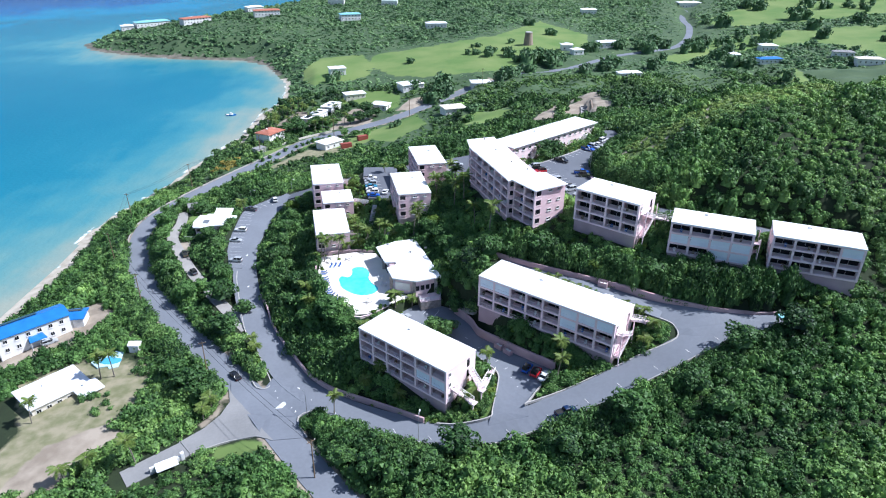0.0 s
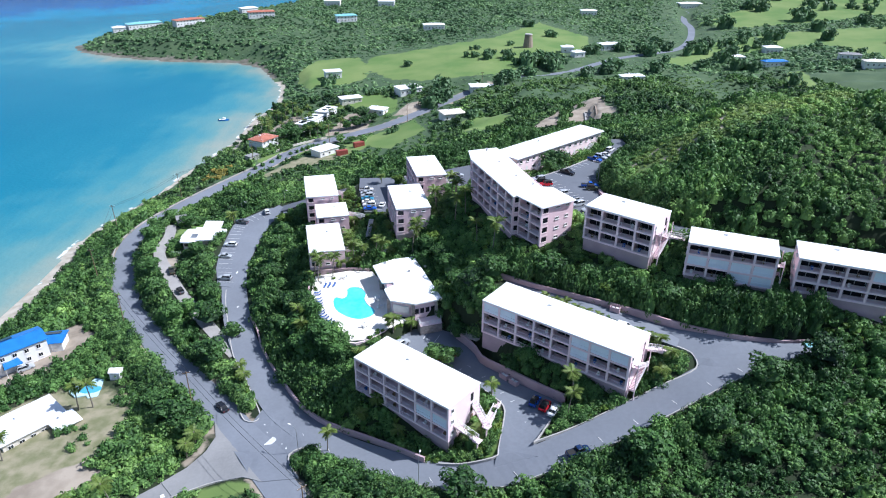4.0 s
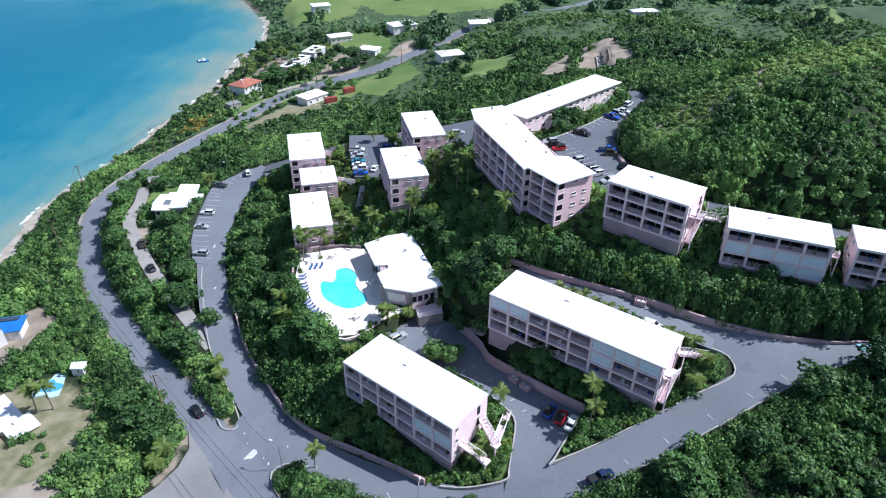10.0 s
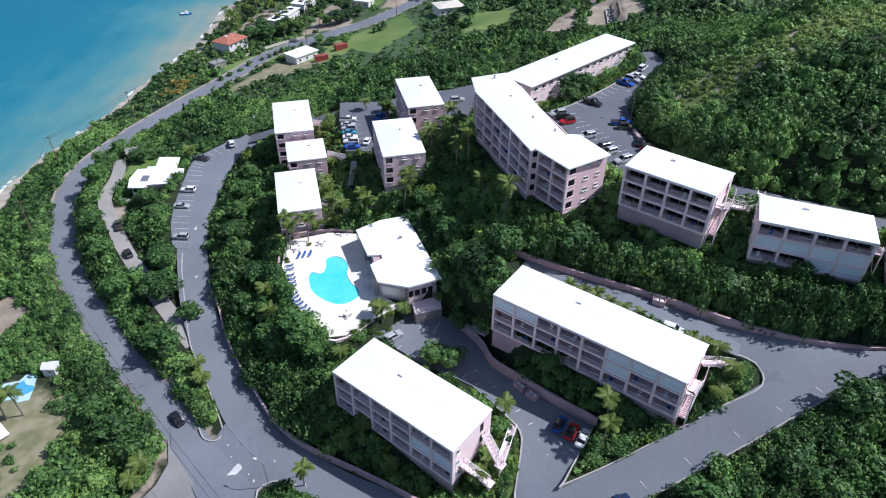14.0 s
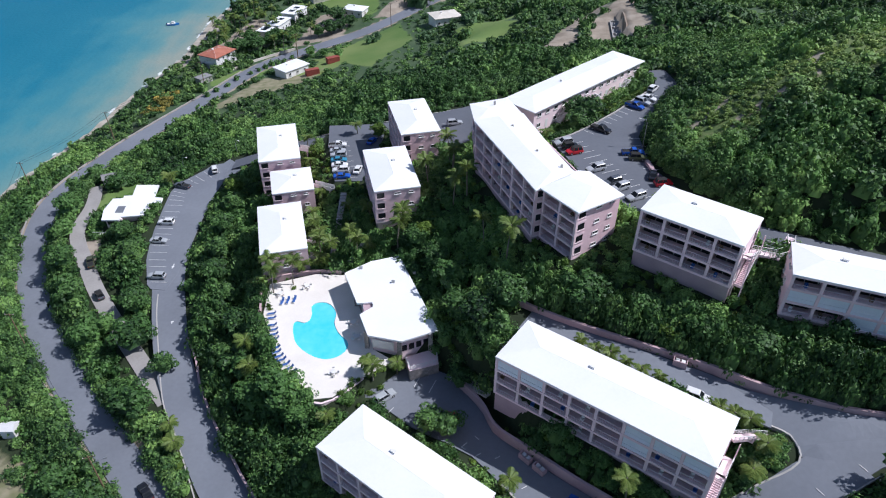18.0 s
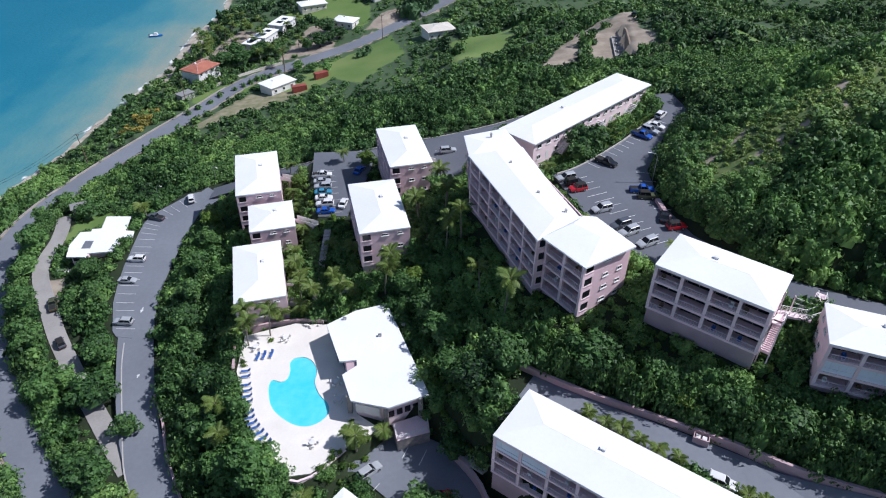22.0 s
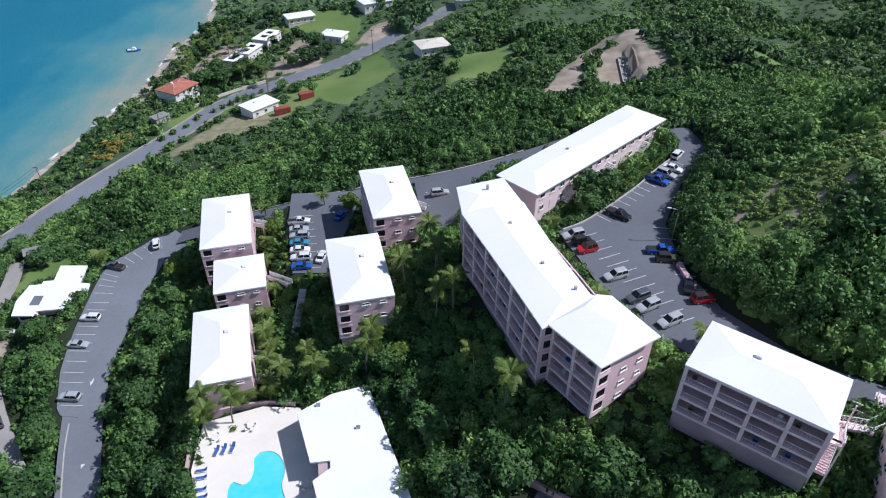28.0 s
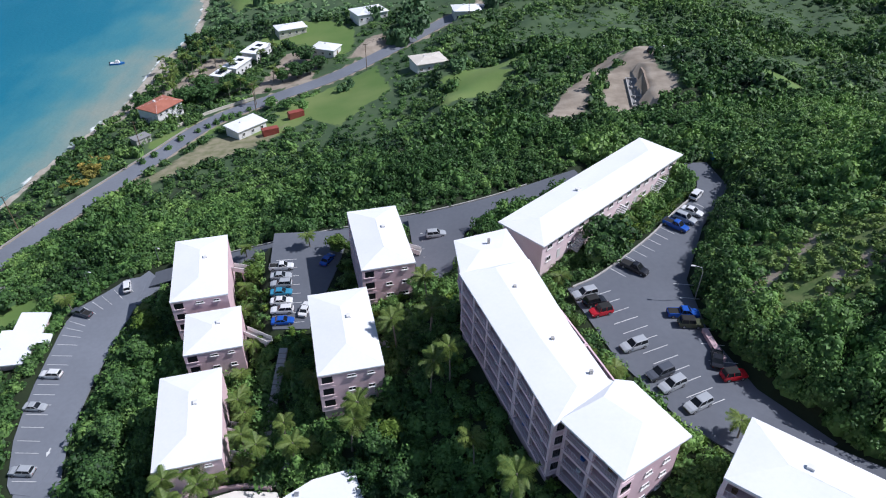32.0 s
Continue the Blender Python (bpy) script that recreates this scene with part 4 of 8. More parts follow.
def wing(parent, p0, p1, depth, ztop, storeys, bays, closed=(), drop=5.0, wall=None, recess=2.5, ends=(True, True), rise=0.9, run=None, roof=True, over=0.12, rng=None, sh=2.8):
    """One straight wing: balconies along the line p0 to p1, end walls with windows, a back wall and a roof. Returns its matrix."""
    wall = wall or M_PINK
    trim = M_PALE if wall is M_PALE else M_ROSE
    rng = rng or random.Random(5)
    ax = Vector((p1[0] - p0[0], p1[1] - p0[1], 0))
    L = ax.length
    a = math.atan2(ax.y, ax.x)
    zb = ztop - storeys * sh
    m = Matrix.Translation((p0[0], p0[1], zb)) @ Matrix.Rotation(a, 4, "Z")
    node = m if parent.matrix_basis == Matrix() else parent.matrix_basis.inverted() @ m
    D, H = depth, storeys * sh
    FOOTPRINTS.append([tuple((m @ Vector(c))[:2]) for c in ((0, 0, 0), (L, 0, 0), (L, D, 0), (0, D, 0))])

    def p(name, bm, mat, par=None, label=""):
        return part(name, bm, mat, par or parent, label, node if par is None else None)

    t = 0.25
    p("foundation", boxes((0.15, 0.25, -drop, L - 0.15, D - 0.1, 0.0)), M_BASE_SHADE_PINK, label="bare pink base wall stepping down the slope")
    walls = []
    for x0, x1, show in ((0, t, ends[0]), (L - t, L, ends[1])):
        walls.append(p("end_wall", boxes((x0, 0.0, 0, x1, D, H)), wall))
    p("back_wall", boxes((t, D - t, 0, L - t, D, H)), wall)
    # back wall darkened by colour to deepen the shaded balcony openings
    p("recess_wall", boxes((t, recess, 0, L - t, recess + 0.2, H)), M_RECESS_SHADE)
    bw = L / bays
    for s in range(storeys + 1):
        z = s * sh
        p("floor_slab", boxes((-0.05 if s < storeys else 0, -0.12, z - 0.26, L + (0.05 if s < storeys else 0), recess + 0.1, z + 0.2 if s < storeys else z)), trim)
    for b in range(bays + 1):
        x = min(max(b * bw, 0.2), L - 0.2)
        p("column", boxes((x - 0.26, -0.06, 0.2, x + 0.26, 0.5, H - 0.2)), trim)
        if 0 < b < bays:
            # pale walls given the darker base pink, so recess shade sits in the colour
            p("partition", boxes((x - 0.1, 0.5, 0.16, x + 0.1, recess, H - 0.16)), M_BASE_SHADE_PINK)
    glass = rail = panel = None
    for s in range(storeys):
        for b in range(bays):
            x0, x1, z = b * bw + 0.3, (b + 1) * bw - 0.3, s * sh
            at = node @ Matrix.Translation((x0, 0, z))
            w = x1 - x0
            if (b, s) in closed:
                if panel is None:
                    bm = boxes((0, 0.05, 0.2, w, 0.12, sh - 0.2))
                    for k in range(1, 4):
                        box(bm, w * k / 4 - 0.04, -0.0, 0.2, w * k / 4 + 0.04, 0.05, sh - 0.2)
                    box(bm, 0, -0.02, 0.95, w, 0.05, 1.05)
                    panel = part("storm_shutter", bm, M_SHUTTER, parent, "pale blue closed storm shutters", at)
                else:
                    share("storm_shutter", panel, parent, at)
                continue
            if glass is None:
                bm = boxes((0.08, recess - 0.06, 0.2, w - 0.08, recess, 2.35))
                glass = part("glass_door", bm, M_GLASS, parent, "", at)
                bm = boxes((0.03, recess - 0.1, 0.17, 0.08, recess, 2.42), (w - 0.08, recess - 0.1, 0.17, w - 0.03, recess, 2.42), (0.03, recess - 0.1, 2.35, w - 0.03, recess, 2.42), (w / 2 - 0.03, recess - 0.1, 0.2, w / 2 + 0.03, recess, 2.35))
                gframe = part("frame", bm, M_WHITE, glass)
                bm = boxes((0, -0.01, 1.1, w, 0.06, 1.17), (0, 0.0, 0.3, w, 0.05, 0.35))
                k = 0.12
                while k < w:
                    box(bm, k, 0.005, 0.3, k + 0.03, 0.04, 1.1)
                    k += 0.45
                rail = part("railing", bm, M_RAIL, parent, "", at)
            else:
                g = share("glass_door", glass, parent, at)
                share("frame", gframe, g, Matrix())
                share("railing", rail, parent, at)
            if rng.random() < 0.5:
                cx = rng.uniform(0.4, w - 1.2)
                part("balcony_chair", boxes((cx, 0.7, 0.2, cx + 0.55, 1.2, 0.6), (cx, 1.12, 0.6, cx + 0.55, 1.22, 1.05), (cx - 0.05, 0.7, 0.6, cx, 1.2, 0.82), (cx + 0.55, 0.7, 0.6, cx + 0.6, 1.2, 0.82)), rng.choice((M_WHITE, M_BLUECLOTH, M_WOOD)), parent, "", at)
    for e, show in ((0, ends[0]), (1, ends[1])):
        if not show:
            continue
        em = node @ (Matrix.Translation((L, 0, 0)) @ Matrix.Rotation(math.pi / 2, 4, "Z") if e else Matrix.Translation((0, D, 0)) @ Matrix.Rotation(-math.pi / 2, 4, "Z"))
        for s in range(storeys):
            z = s * sh
            if show == "corner":
                cx = 0.35 if e else D - 2.25
                # no real opening: a thin dark sheet stands for the shaded balcony corner
                part("corner_opening", boxes((cx, -0.04, z + 1.0, cx + 1.9, 0.0, z + 2.4)), M_GLASS, parent, "flat dark panel for the shade of an open balcony corner", em)
                part("sill", boxes((cx - 0.1, -0.16, z + 0.82, cx + 2.0, 0.0, z + 1.0)), M_PALE, parent, "", em)
            wh = 0.75 if show == "corner" else 1.0
            mid, far = (D * 0.43, D * 0.74) if e else (D * 0.5, D * 0.2)
            if s == storeys - 1:
                window(parent, mid, z + 1.7, 1.5, 0.55, m=em)
            elif s != storeys - 2 or storeys < 3:
                window(parent, mid, z + 1.2, 1.5, wh, m=em)
            else:
                window(parent, mid, z + 1.2, 1.35, wh, m=em)
            if far + 1.3 < D:
                window(parent, far, z + (1.7 if s == storeys - 1 else 1.2), 1.2, 0.55 if s == storeys - 1 else wh, m=em)
    if roof:
        r = hip_roof(parent, 0, 0, L, D, H, rise, over, run)
        r.matrix_basis = node
    return m, L, D, H


def stairs(parent, m, x, y, z0, z1, width=1.3, run=4.4, turn=1):
    """Two white flights with a landing and solid balustrades."""
    mid = (z0 + z1) / 2
    n = max(3, int((z1 - z0) / 2 / 0.18))
    for f, (ya, za, zb, d) in enumerate(((y, z0, mid, 1), (y + width + 0.15, mid, z1, -1))):
        prof = []
        for k in range(n):
            h = za + (zb - za) * (k + 1) / n
            prof += [(run * k / n, h), (run * (k + 1) / n, h)]
        prof += [(run, zb - 0.35), (0, za - 0.25)]
        rows = [[(x + (q if d > 0 else run - q), yy, h) for q, h in prof] for yy in (ya, ya + width)]
        bm = bmesh.new()
        rings = [[bm.verts.new(c) for c in r] for r in rows]
        for k in range(len(prof)):
            j = (k + 1) % len(prof)
            bm.faces.new((rings[0][k], rings[0][j], rings[1][j], rings[1][k]))
        bm.faces.new(rings[0])
        bm.faces.new(rings[1][::-1])
        bmesh.ops.recalc_face_normals(bm, faces=bm.faces)
        part("stair_flight", bm, M_WHITE, parent, "white concrete stair flight", m)
        for yy in (ya - 0.06, ya + width - 0.04):
            b2 = bmesh.new()
            xs, zs = (x, x + run), (za, zb) if d > 0 else (zb, za)
            vs = [b2.verts.new(c) for c in ((xs[0], yy, zs[0] - 0.1), (xs[1], yy, zs[1] - 0.1), (xs[1], yy, zs[1] + 0.95), (xs[0], yy, zs[0] + 0.95), (xs[0], yy + 0.1, zs[0] - 0.1), (xs[1], yy + 0.1, zs[1] - 0.1), (xs[1], yy + 0.1, zs[1] + 0.95), (xs[0], yy + 0.1, zs[0] + 0.95))]
            for q in ((0, 1, 2, 3), (7, 6, 5, 4), (3, 2, 6, 7), (4, 5, 1, 0), (1, 5, 6, 2), (4, 0, 3, 7)):
                b2.faces.new([vs[i] for i in q])
            part("balustrade", b2, M_WHITE, parent, "", m)
    part("landing", boxes((x + run, y - 0.05, mid - 0.25, x + run + 1.4, y + 2 * width + 0.2, mid), (x + run + 1.3, y - 0.05, mid, x + run + 1.4, y + 2 * width + 0.2, mid + 0.95)), M_WHITE, parent, "", m)


def railing(bm, a, b):
    """An open railing of posts and three rails from a to b."""
    a, b = Vector(a), Vector(b)
    n = max(2, int((b - a).length / 0.8))
    for k in range(n + 1):
        p = a.lerp(b, k / n)
        box(bm, p.x - 0.04, p.y - 0.04, p.z, p.x + 0.04, p.y + 0.04, p.z + 1.05)
    for h, r in ((1.05, 0.06), (0.7, 0.035), (0.4, 0.035)):
        tube(bm, [a + Vector((0, 0, h)), b + Vector((0, 0, h))], r, sides=4)


def flight(a, b, side, n):
    """A solid flight of n steps from a to b, side being half its width across."""
    top, low = [], []
    for k in range(n):
        p, q = a.lerp(b, k / n), a.lerp(b, (k + 1) / n)
        z = max(p.z, q.z)
        top += [Vector((p.x, p.y, z)), Vector((q.x, q.y, z))]
    prof = top + [b + Vector((0, 0, -0.35)), a + Vector((0, 0, -0.35))]
    bm = bmesh.new()
    rings = [[bm.verts.new(c + side * s) for c in prof] for s in (-1, 1)]
    for k in range(len(prof)):
        j = (k + 1) % len(prof)
        bm.faces.new((rings[0][k], rings[0][j], rings[1][j], rings[1][k]))
    bm.faces.new(rings[0])
    bm.faces.new(rings[1][::-1])
    bmesh.ops.recalc_face_normals(bm, faces=bm.faces)
    return bm


def outside_stair(parent, m, L, pts, width=1.3):
    """Flights from point to point beyond the end wall, with treads and open railings."""
    pts = [Vector((L + x, y, z)) for x, y, z in pts]
    for a, b in zip(pts, pts[1:]):
        flat = Vector((b.x - a.x, b.y - a.y, 0))
        side = Vector((-flat.y, flat.x, 0)).normalized() * width / 2
        n = max(1, int(abs(b.z - a.z) / 0.18))
        part("stair_flight", flight(a, b, side, n), M_PALE, parent, "pale concrete stair flight", m)
        for s in (-1, 1):
            bm = bmesh.new()
            railing(bm, a + side * s, b + side * s)
            part("stair_railing", bm, M_WHITE, parent, "open white stair railing", m)
    for p in pts[1:]:
        part("landing", boxes((p.x - 0.8, p.y - 0.8, p.z - 0.32, p.x + 0.8, p.y + 0.8, p.z - 0.02)), M_PALE, parent, "", m)
        part("support_post", boxes((p.x - 0.14, p.y - 0.14, p.z - 6, p.x + 0.14, p.y + 0.14, p.z - 0.32)), M_PALE, parent, "", m)


def stair_tower(parent, m, L, y0, y1, levels):
    """Zigzag flights against the end wall with posts and open railings."""
    for x in (L + 0.12, L + 1.62):
        for y in (y0 - 0.6, y1 + 0.6):
            part("stair_post", boxes((x - 0.1, y - 0.1, levels[0] - 3, x + 0.1, y + 0.1, levels[-1] + 1.1)), M_PALE, parent, "", m)
    for k, (za, zb) in enumerate(zip(levels, levels[1:])):
        ya, yb = (y0, y1) if k % 2 == 0 else (y1, y0)
        bm = flight(Vector((L + 0.85, ya, za)), Vector((L + 0.85, yb, zb)), Vector((0.65, 0, 0)), int((zb - za) / 0.18))
        part("stair_flight", bm, M_PALE, parent, "pale concrete stair flight", m)
        bm = bmesh.new()
        railing(bm, (L + 1.55, ya, za), (L + 1.55, yb, zb))
        part("stair_railing", bm, M_WHITE, parent, "open white stair railing", m)
        part("landing", boxes((L + 0.02, yb - 0.6, zb - 0.2, L + 1.7, yb + 0.6, zb)), M_PALE, parent, "", m)
        bm = bmesh.new()
        railing(bm, (L + 1.65, yb - 0.6, zb), (L + 1.65, yb + 0.6, zb))
        part("stair_railing", bm, M_WHITE, parent, "", m)


def end_openings(parent, m, L, D, sh, storeys):
    """Doors and small windows in an end wall."""
    em = m @ Matrix.Translation((L, 0, 0)) @ Matrix.Rotation(math.pi / 2, 4, "Z")
    for s in range(storeys):
        part("end_door", boxes((D * 0.7, -0.06, s * sh + 0.1, D * 0.7 + 0.95, 0.0, s * sh + 2.15)), M_WOOD if s == 0 else M_GLASS, parent, "", em)
        window(parent, 0.9, s * sh + 1.1, 0.9, 1.1, m=em)


RB = random.Random(11)
block = thing("apartment_block", "three-storey pale pink apartment block with deep balconies and a white roof", "building", group="apartment blocks")
mA = wing(block, (-20.3, 140.2), (1.6, 122.3), 11.2, 30.9, 3, 6, closed=((4, 1), (5, 1)), drop=5, wall=M_PALE, rng=RB, ends=(True, False), sh=2.95)
outside_stair(block, mA[0], mA[1], [(0.1, 9.1, 4.45), (5.4, 6.6, 2.95), (2.2, 15.7, 1.55)])
outside_stair(block, mA[0], mA[1], [(0.1, 2.6, 2.9), (5.2, 3.6, 0.9)])
end_openings(block, mA[0], mA[1], 11.2, 2.95, 3)
block = thing("apartment_block", "long three-storey pale pink apartment block with balconies and shuttered bays", "building", group="apartment blocks")
mB = wing(block, (10.2, 151.6), (40.6, 128.8), 11.0, 39.8, 3, 8, closed=((0, 2), (1, 2), (5, 2), (6, 2), (7, 2), (5, 1)), drop=5, wall=M_PALE, rng=RB, ends=(True, False), sh=2.9)
outside_stair(block, mB[0], mB[1], [(0.1, 9.4, 5.8), (2.4, 12.4, 4.6), (5.0, 15.2, 3.2)])
outside_stair(block, mB[0], 0.0, [(-0.1, 8.6, 5.8), (-3.4, 6.4, 4.3), (-3.2, 11.4, 2.8)])
stair_tower(block, mB[0], mB[1], 1.4, 7.4, [-0.6, 2.9, 5.8])
end_openings(block, mB[0], mB[1], 11.0, 2.9, 3)
block = thing("apartment_block", "four-bay pale pink hillside block on a high base", "building", group="apartment blocks")
mJ1 = wing(block, (37.7, 172.0), (52.2, 160.4), 10.6, 56.4, 3, 4, drop=8, wall=M_PALE, rng=RB, ends=(True, False), sh=2.95)
stair_tower(block, mJ1[0], mJ1[1], 2.0, 8.0, [-0.6, 2.95, 5.9])
outside_stair(block, mJ1[0], mJ1[1], [(0.1, 7.6, 3.4), (4.2, 10.2, 2.6), (5.9, 13, 2.6), (4.8, 17.6, 2.4)])
end_openings(block, mJ1[0], mJ1[1], 10.6, 2.95, 3)
block = thing("apartment_block", "hillside block with one row of balconies closed by blue shutters", "building", group="apartment blocks")
mJ2 = wing(block, (59.7, 156.2), (78.2, 148.6), 9.6, 53.6, 3, 4, closed=((0, 1), (1, 1), (2, 1), (3, 1), (2, 0), (3, 0)), drop=7, wall=M_PALE, rng=RB, ends=(True, False))
stair_tower(block, mJ2[0], mJ2[1], 2.0, 7.6, [0.0, 2.8, 5.6])
end_openings(block, mJ2[0], mJ2[1], 9.6, 2.8, 3)
block = thing("apartment_block", "four-bay hillside block at the end of the terrace", "building", group="apartment blocks")
mJ3 = wing(block, (82.3, 147.6), (101.0, 140.0), 9.8, 54.0, 3, 4, closed=((3, 2),), drop=8, wall=M_PALE, rng=RB)
block = thing("curved_apartment_block", "long curved pink apartment block following the slope under one white roof", "building", group="apartment blocks")
mK1 = wing(block, (9.8, 211.0), (16.4, 191.8), 11.2, 54.9, 4, 4, drop=6, rng=RB, ends=(True, False), roof=False)
mK2 = wing(block, (16.4, 191.8), (19.8, 181.6), 11.2, 54.9, 4, 2, drop=6, rng=RB, ends=(False, "corner"), roof=False)
mK3 = wing(block, (21.4, 181.9), (26.6, 173.8), 11.3, 54.9, 4, 2, drop=6, rng=RB, ends=(False, "corner"), roof=False)
mK0 = wing(block, (9.8, 220.6), (10.6, 210.6), 8.6, 54.6, 3, 2, drop=6, rng=RB, ends=(True, False), roof=False)
def flat_roof(parent, outline, ridge, z, rise, label="shallow white roof"):
    """A roof over an outline that falls from a ridge line to thick eaves."""
    bm = bmesh.new()
    lo = [bm.verts.new((x, y, z)) for x, y in outline]
    hi = [bm.verts.new((x, y, z + 0.3)) for x, y in outline]
    bm.faces.new(lo if sum(a[0] * b[1] - b[0] * a[1] for a, b in zip(outline, outline[1:] + outline[:1])) < 0 else lo[::-1])
    n = len(outline)
    for i in range(n):
        bm.faces.new((lo[i], lo[(i + 1) % n], hi[(i + 1) % n], hi[i]))
    rv = [bm.verts.new((x, y, z + 0.3 + rise)) for x, y in ridge]
    near = []
    for x, y in outline:
        near.append(min(range(len(ridge)), key=lambda k: (ridge[k][0] - x) ** 2 + (ridge[k][1] - y) ** 2))
    for i in range(n):
        j = (i + 1) % n
        a, b = near[i], near[j]
        if a == b:
            bm.faces.new((hi[i], hi[j], rv[a]))
        else:
            chain = [rv[k] for k in (range(b, a - 1, -1) if b > a else range(b, a + 1))]
            bm.faces.new((hi[i], hi[j], *chain))
    bmesh.ops.triangulate(bm, faces=[f for f in bm.faces if len(f.verts) > 4])
    bmesh.ops.recalc_face_normals(bm, faces=bm.faces)
    return part("roof", bm, M_ROOF, parent, label)


flat_roof(block, [(9.3, 211.6), (16.1, 191.7), (19.6, 180.9), (21.6, 182.4), (29.6, 187.6), (28.3, 188.4), (25.2, 198.6), (22.9, 208.0), (21.2, 215.0)], [(15.2, 212.0), (20.0, 196.0), (23.6, 186.6)], 54.95, 0.75, "long curved white roof")
flat_roof(block, [(20.5, 181.8), (26.5, 172.9), (36.5, 178.8), (31.5, 187.9), (29.2, 188.3)], [(26.6, 184.6), (30.6, 180.4)], 55.02, 0.95, "white hipped roof of the end bay")
for vx_, vy_ in ((17.6, 207.0), (21.6, 195.4), (25.8, 189.0), (14.6, 219.4)):
    part("roof_vent", boxes((vx_, vy_, 55.2, vx_ + 0.45, vy_ + 0.45, 56.2)), M_KERB, block, "small metal roof vent")
flat_roof(block, [(8.9, 221.2), (9.6, 210.9), (21.4, 214.6), (18.4, 224.6)], [(13.2, 217.4), (17.0, 218.2)], 54.5, 0.6, "white roof of the end pavilion")
block = thing("apartment_block", "pink four-storey block with sea-facing balconies and a white hipped roof", "building", group="pink blocks")
wing(block, (-51.6, 249.6), (-47.0, 229.2), 11.0, 34.4, 4, 4, drop=4, rng=RB, ends=(True, "corner"))
block = thing("apartment_block", "small pink block set between two larger ones", "building", group="pink blocks")
wing(block, (-44.0, 227.8), (-41.4, 216.6), 10.6, 32.2, 3, 3, drop=4, rng=RB, ends=(True, "corner"))
block = thing("apartment_block", "pink block above the pool deck with palms at its end", "building", group="pink blocks")
wing(block, (-44.2, 211.4), (-39.7, 191.9), 10.6, 31.7, 3, 4, drop=4, rng=RB, ends=(True, "corner"))
block = thing("apartment_block", "pink three-storey block on the wooded slope", "building", group="pink blocks")
wing(block, (-17.9, 222.0), (-13.8, 202.2), 10.8, 41.7, 3, 4, drop=5, rng=RB, ends=(True, "corner"))
block = thing("apartment_block", "pink block beside the upper parking court", "building", group="pink blocks")
wing(block, (-12.6, 247.6), (-8.2, 227.6), 10.4, 43.1, 4, 4, drop=3, rng=RB, ends=(True, "corner"))

# the long low block by the upper car park: a walled side with doors and windows
gallery = thing("gallery_block", "long two-storey pink block with an outdoor gallery wall and white roof", "building")
gm = Matrix.Translation((25.6, 225.4, 44.6)) @ Matrix.Rotation(math.atan2(32.6, 35.4), 4, "Z")
GL, GD, GH = 48.2, 9.6, 5.9
FOOTPRINTS.append([tuple((gm @ Vector(c))[:2]) for c in ((0, 0, 0), (GL, 0, 0), (GL, GD, 0), (0, GD, 0))])
part("wall", boxes((0, 0, -5, GL, 0.3, GH), (0, 0.3, -5, 0.3, GD, GH), (GL - 0.3, 0.3, -5, GL, GD, GH), (0.3, GD - 0.3, -5, GL - 0.3, GD, GH)), M_PALE, gallery, at=gm)
for k in range(14):
    x = 1.4 + k * 3.35
    window(gallery, x, 3.9, 1.5, 1.0, m=gm)
    if k % 2:
        part("door", boxes((x + 0.1, -0.06, 0.1, x + 1.05, 0.0, 2.2)), M_WHITE, gallery, "white flush door", gm)
    else:
        window(gallery, x, 1.0, 1.4, 1.1, m=gm)
for k in (9.0, 23.0, 38.0):
    for s_ in range(9):
        part("stair_tread", boxes((k + s_ * 0.36, -1.9, 0.25 + s_ * 0.3, k + 0.4 + s_ * 0.36, -0.1, 0.5 + s_ * 0.3)), M_WHITE, gallery, at=gm)
    tb = bmesh.new()
    tube(tb, [(k, -1.9, 1.3), (k + 3.4, -1.9, 4.1)], 0.06)
    tube(tb, [(k + 3.4, -1.9, 4.1), (k + 3.4, -1.9, 3.0)], 0.06)
    tube(tb, [(k, -1.9, 1.3), (k, -1.9, 0.2)], 0.06)
    part("handrail", tb, M_WHITE, gallery, at=gm)
r_ = hip_roof(gallery, 0, 0, GL, GD, GH, 0.9, 0.8)
r_.matrix_basis = gm

# ---- clubhouse and pool ----
club = thing("clubhouse", "low clubhouse with a broad white roof beside the pool", "building")
CLUB = [(-20.2, 186.8), (-14.6, 190.9), (-8.2, 192.9), (0.4, 168.2), (-6.9, 165.2), (-13.7, 167.0), (-15.8, 173.2), (-13.2, 175.5), (-13.4, 176.9), (-16.6, 176.6)]
FOOTPRINTS.append(CLUB)
ROOM = [(-18.6, 186.2), (-14.2, 189.6), (-9.0, 191.2), (-1.0, 168.6), (-7.0, 166.2), (-12.8, 167.9), (-14.6, 173.4), (-11.9, 176.4), (-12.6, 178.4), (-15.8, 177.9)]
part("wall", prism(bmesh.new(), ROOM, 20.5, 29.7), M_PALE, club)
bm = prism(bmesh.new(), CLUB, 30.0, 30.4)
bmesh.ops.triangulate(bm, faces=[f for f in bm.faces if len(f.verts) > 4])
part("roof", bm, M_ROOF, club, "broad flat white roof with a cut-out")
# floor of the notch coloured dark to carry the shade of the well
part("roof_well", prism(bmesh.new(), [(-14.9, 173.6), (-11.6, 176.2), (-12.2, 178.6), (-15.6, 177.8)], 29.5, 29.82), M_BASE_SHADE_PINK, club, "shaded well in the roof")
